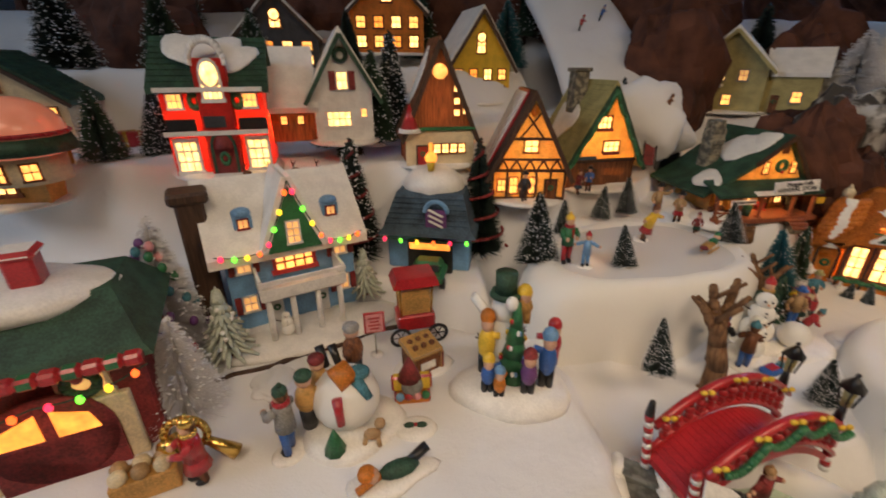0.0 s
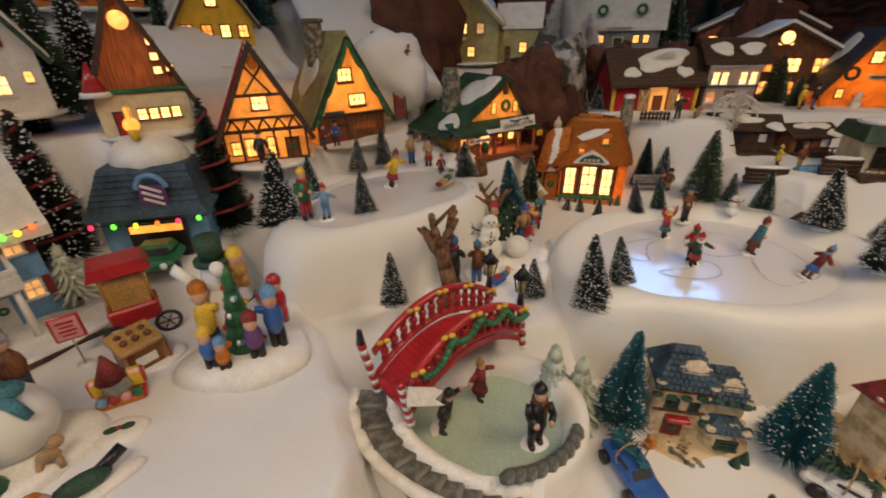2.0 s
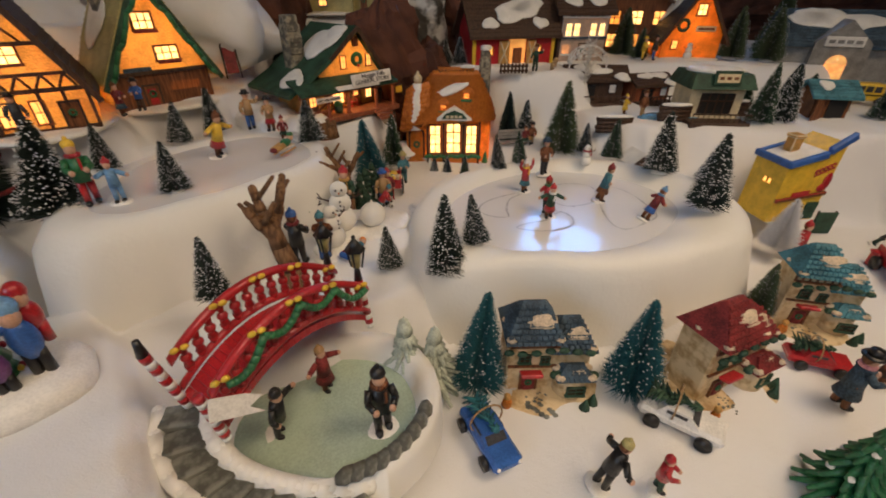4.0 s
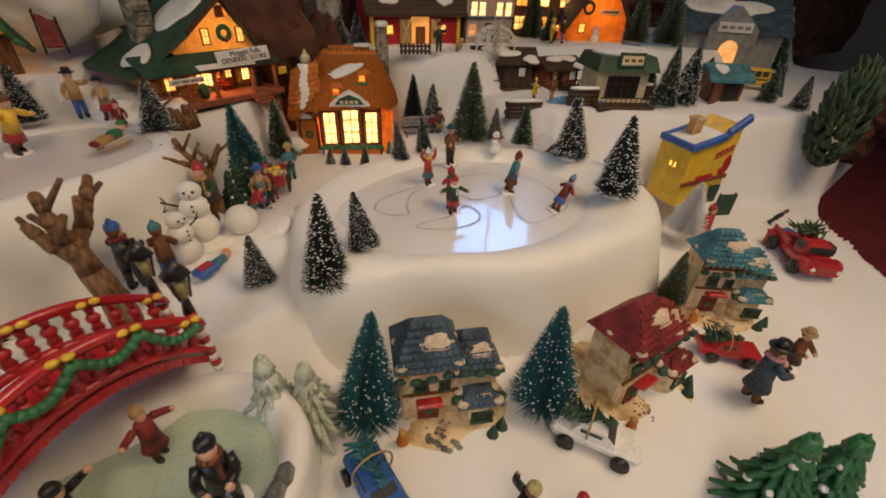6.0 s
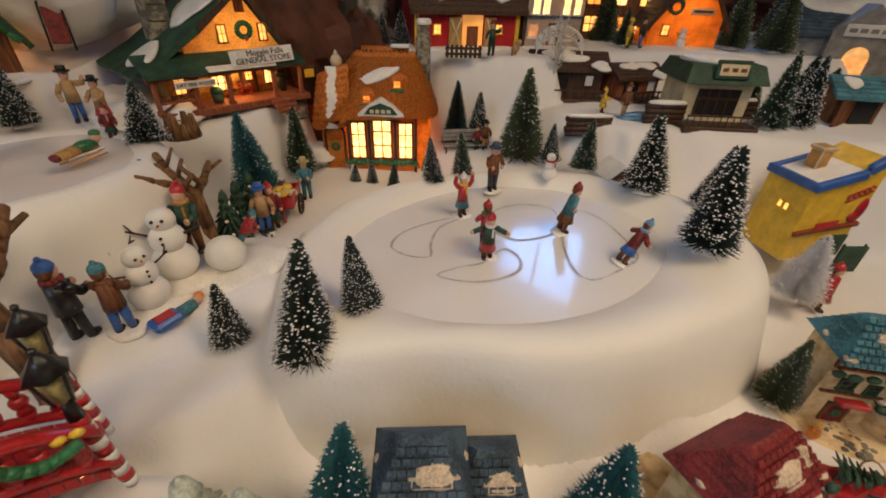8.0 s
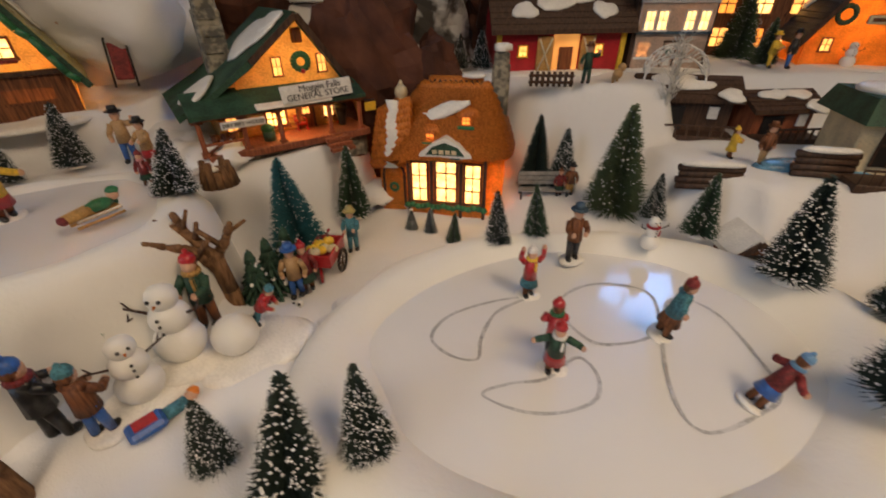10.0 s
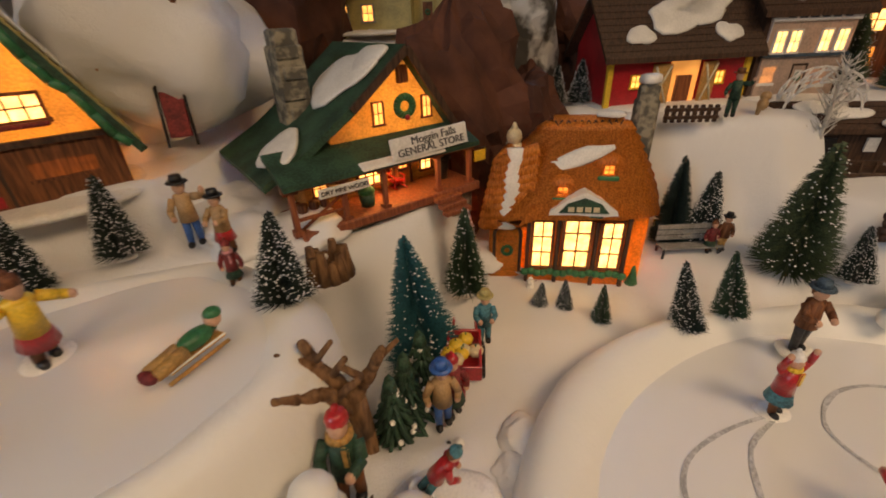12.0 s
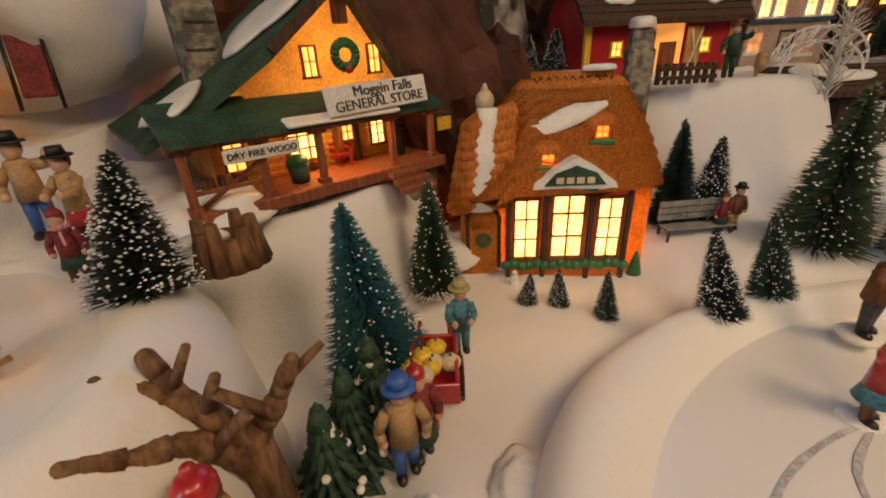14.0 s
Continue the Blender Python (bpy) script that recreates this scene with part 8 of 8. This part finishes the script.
b.ball(DGREEN, (.010, 0, .010), (.016, .007, .006)).limb(BLACK, (.018, .002, .010), (.034, .006, .016), .004).ball(SKIN, (-.010, 0, .012), .006).ball(ORANGE, (-.013, .001, .014), (.007, .007, .006)).limb(ORANGE, (-.004, 0, .010), (-.022, -.006, .008), .003)
whole("snow_angel_figurine", b, pose(-0.058, 0.264, 0.092, 0, 0, 20), "child figurine lying in the snow with orange hat", "figurine", "painted village figurines")
b = Build(OCHRE); b.box(OCHRE, (0, 0, .010), (.04, .02, .018), bevel=.001)
for i in range(6):
    b.ball((CREAM, TAN)[i % 2], (-.014 + (i % 3) * .013, -.004 + (i // 3) * .008, .022), .006, seg=8)
whole("toy_crate", b, pose(-0.225, 0.269, 0.092, 0, 0, 25), "yellow crate of soft toys by the shop", "crate")
b = Build(GOLD); ring(b, GOLD, (0, 0, .030), .014, .003, "y", 16); b.limb(GOLD, (.012, 0, .022), (.03, 0, .005), .003, .006).cone(GOLD, (-.02, 0, .022), .003, .009, .012, 0, 90)
whole("brass_horn", b, pose(-0.200, 0.283, 0.097, 0, 0, 10), "golden brass horn held by the drummer", "horn")

# ---- around the ponds ----
vc = thing("market_cart", pose(0.461, 0.496, 0.070, 0, 0, 55), "red market cart full of yellow pumpkins", "cart")
b = Build(RED); b.box(RED, (0, 0, .018), (.034, .022, .004), bevel=.0006)
for c, s in (((0, -.011, .024), (.036, .002, .012)), ((0, .011, .024), (.036, .002, .012)), ((-.018, 0, .024), (.002, .024, .012)), ((.018, 0, .024), (.002, .024, .012))):
    b.box(RED, c, s, bevel=.0004)
for s in (-1, 1):
    b.limb(RED, (.018, s * .009, .022), (.036, s * .008, .026), .0012, seg=6)
b.limb(RED, (-.015, 0, .016), (-.016, 0, 0), .0015, seg=6)
part("body", b, vc)
for s in (-1, 1):
    b = Build(BLACK); ring(b, BLACK, (.006, s * .0135, .011), .0105, .0014, "y", 18)
    for k in range(8):
        b.limb(DBROWN, (.006, s * .0135, .011), (.006 + .010 * math.cos(k * .785), s * .0135, .011 + .010 * math.sin(k * .785)), .0005, seg=5)
    part("wheel", b, vc)
for i in range(7):
    b = Build(YELLOW); b.ball(YELLOW if i % 3 else CREAM, (0, 0, 0), (.0055, .0055, .0042), seg=9).cone(GREEN, (0, 0, .0035), .0008, .0005, .002, seg=5)
    whole("pumpkin", b, pose(.4605 + .011 * math.cos(i * .9) * (i > 0), .496 + .007 * math.sin(i * 1.7), .097 + .002 * (i % 2)), "small yellow pumpkin in the red cart", "pumpkin", "pumpkins")
bn = thing("bench", pose(0.717, 0.494, 0.088, 0, 0, -30), "grey painted park bench beside the firs", "bench")
b = Build(GREY)
for i in range(3):
    b.box(GREY, (0, -.004 + i * .004, .011), (.058, .0034, .0016))
part("seat", b, bn)
b = Build(GREY)
for i in range(3):
    b.box(GREY, (0, .009, .016 + i * .0055), (.058, .0016, .0045), -8)
part("backrest", b, bn)
for s in (-1, 1):
    b = Build(DGREY); b.limb(DGREY, (s * .026, -.004, 0), (s * .026, -.004, .011), .0012, seg=6); part("leg", b, bn)
    b = Build(DGREY); b.limb(DGREY, (s * .026, .009, 0), (s * .026, .011, .030), .0012, seg=6); part("leg", b, bn)
b = Build(BARK)
for i in range(12):
    a = i * .52
    b.cone(BARK, (.011 * math.cos(a), .008 * math.sin(a), 0), .005, .0025, .014 + .008 * ((i * 7) % 3) / 2, seg=7)
blob(b, CAP, (-.010, .008, .010), .010, .006, .004, seed=3)
whole("tree_stump", b, pose(0.394, 0.545, 0.155), "jagged brown tree stump with snow", "stump")
b = Build(CAP); b.box(OCHRE, (0, 0, .006), (.040, .012, .003), bevel=.001)
for s in (-1, 1):
    b.limb(OCHRE, (-.022, s * .006, .001), (.020, s * .006, .001), .0014, seg=6)
b.ball(GREEN, (.004, 0, .013), (.013, .007, .006)).limb(OCHRE, (-.006, .003, .012), (-.026, .004, .010), .0045, .0035).limb(OCHRE, (-.006, -.003, .012), (-.026, -.004, .010), .0045, .0035).ball(SKIN, (.018, 0, .018), .0055).ball(GREEN, (.019, 0, .022), (.0058, .0055, .004)).limb(GREEN, (.012, .006, .012), (.022, .008, .007), .003).ball(DRED, (-.028, 0, .010), (.004, .007, .004))
bmesh.ops.scale(b.bm, vec=(.72, .72, .72), verts=b.bm.verts)
whole("sledging_figurine", b, pose(0.317, 0.495, 0.166, 0, 0, 35), "child figurine in green lying on a wooden sled", "figurine", "painted village figurines")
b = Build(BLUE); b.box(BLUE, (0, 0, .006), (.020, .014, .007), bevel=.002); b.box(RED, (0, 0, .0098), (.012, .008, .001)); b.limb(TEAL, (.010, 0, .006), (.022, .003, .004), .004).ball(SKIN, (.026, .004, .005), .004, seg=8).ball(ORANGE, (.028, .005, .006), .0038, seg=8)
whole("fallen_figurine", b, pose(0.322, 0.373, 0.080, 0, 0, 20), "child figurine lying in blue and red coat", "figurine", "painted village figurines")
sl = thing("leaning_sled", pose(0.337, 0.703, 0.214, -14, 0, -10), "red and black wooden sled leaning on the snow", "sled")
b = Build(DRED); b.box(DRED, (0, 0, .024), (.016, .002, .034), bevel=.0008); part("seat", b, sl)
for s in (-1, 1):
    b = Build(BLACK); b.limb(BLACK, (s * .010, -.002, 0), (s * .009, -.002, .044), .0011, seg=6).limb(BLACK, (s * .009, -.002, .044), (s * .004, -.003, .049), .0011, seg=6); part("runner", b, sl)
for x, y, z in ((0.303, 0.734, 0.255), (0.327, 0.751, 0.258)):
    figurine(x, y, z, .034, 30, DRED if x < .31 else BROWN, DBROWN, DRED, "small sledging figurine high on the snow", "out", False, False, 30)
# cream bell-shaped figure behind the thatched shop
b = Build(CREAM); b.cone(CREAM, (0, 0, 0), .013, .007, .040, seg=14).ball(CREAM, (0, 0, .046), (.0075, .0075, .0085)).cone(CREAM, (0, 0, .052), .004, .001, .007, seg=10)
for k in (-1, 1):
    b.limb(CREAM, (k * .006, 0, .036), (k * .004, -.010, .026), .003, .0025)
whole("figurine", b, pose(.596, .612, .152), "small cream bell-shaped figurine behind the thatched shop", "figurine", "painted village figurines")
# cow, fence and dog before the barn
b = Build(WHITE); b.ball(WHITE, (0, 0, .022), (.017, .008, .010)).ball(BROWN, (-.004, -.003, .025), (.010, .007, .006)).ball(WHITE, (.018, 0, .032), (.007, .005, .006))
for sx in (-1, 1):
    for sy in (-1, 1):
        b.limb(WHITE, (sx * .010, sy * .004, .018), (sx * .010, sy * .004, 0), .0026, .002, 6)
whole("cow_figurine", b, pose(0.671, 0.672, 0.200, 0, 0, 160), "small brown and white cow figurine", "figurine", "farm animals")
b = Build(DBROWN)
for i in range(8):
    b.box(DBROWN, (-.022 + i * .0064, 0, .008), (.0035, .003, .016), bevel=.0005)
for z in (.005, .012):
    b.box(DBROWN, (0, -.002, z), (.05, .002, .003))
whole("picket_fence", b, pose(0.752, 0.543, 0.200, 0, 0, -35), "short dark wooden fence before the barn", "fence")
b = Build(TAN); b.ball(TAN, (0, 0, .009), (.010, .005, .006)).ball(TAN, (.010, 0, .015), .005).limb(TAN, (.006, .002, .008), (.006, .002, 0), .0018).limb(TAN, (-.006, .002, .008), (-.006, .002, 0), .0018)
whole("dog_figurine", b, pose(0.832, 0.519, 0.201, 0, 0, 20), "tan dog figurine lying by the barn", "figurine", "farm animals")
b = Build(CAP); b.ball(CAP, (0, 0, .004), (.005, .0035, .004), seg=8).ball(CAP, (.004, -.001, .009), .0035, seg=8).ball(BLACK, (.006, -.003, .010), .0014, seg=6).ball(BLACK, (-.002, -.002, .006), .002, seg=6)
whole("puppy_figurine", b, pose(0.424, 0.452, 0.072, 0, 0, -60), "tiny white puppy figurine with black spots", "figurine", "farm animals")
# snow heaps of loose cotton
rnd = random.Random(8)
for x, y, s in ((0.465, 0.431, .018), (0.445, 0.420, .014), (0.398, 0.619, .035), (0.368, 0.651, .04), (0.556, 0.615, .03), (0.611, 0.601, .035), (-0.328, 0.522, .06), (-0.418, 0.512, .05), (-0.167, 0.372, .022), (0.358, 0.682, .05), (0.677, 0.557, .02), (0.470, 0.544, .02)):
    b = Build(SNOW); b.ball(SNOW, (0, 0, 0), 1, seg=36)
    for v in b.bm.verts:
        v.co = v.co * (1 + .12 * noise.noise(v.co * 4 + Vector((x * 30, 0, 0))) + .05 * noise.noise(v.co * 10) + .3 * noise.noise(v.co * 1.6 + Vector((x * 50, 0, 0)))) * s
        v.co.z *= .45
    whole("cotton_tuft", b, pose(x, y, ground(x, y)), "loose tuft of white cotton snow", "cotton", "cotton tufts")

# red and blue bins and a green notice board beside the yellow shop
for x, y, c, lab in ((0.916, 0.009, RED, "small red bin beside the yellow shop"), (0.933, -0.005, BLUE, "small blue bin beside the yellow shop")):
    b = Build(c); b.box(c, (0, 0, .011), (.012, .012, .022), bevel=.002); b.box(c, (0, 0, .0225), (.0135, .0135, .003), bevel=.001)
    whole("bin", b, pose(x, y, ground(x, y), 0, 0, -35), lab, "bin")
b = Build(DGREEN); b.box(DGREEN, (0, 0, .019), (.030, .003, .036), bevel=.001)
for s in (-1, 1):
    b.limb(DBROWN, (s * .013, .003, 0), (s * .013, .003, .038), .0014, seg=6)
whole("notice_board", b, pose(.968, .080, ground(.968, .080), 0, 0, -40), "dark green board beside the yellow shop", "board")
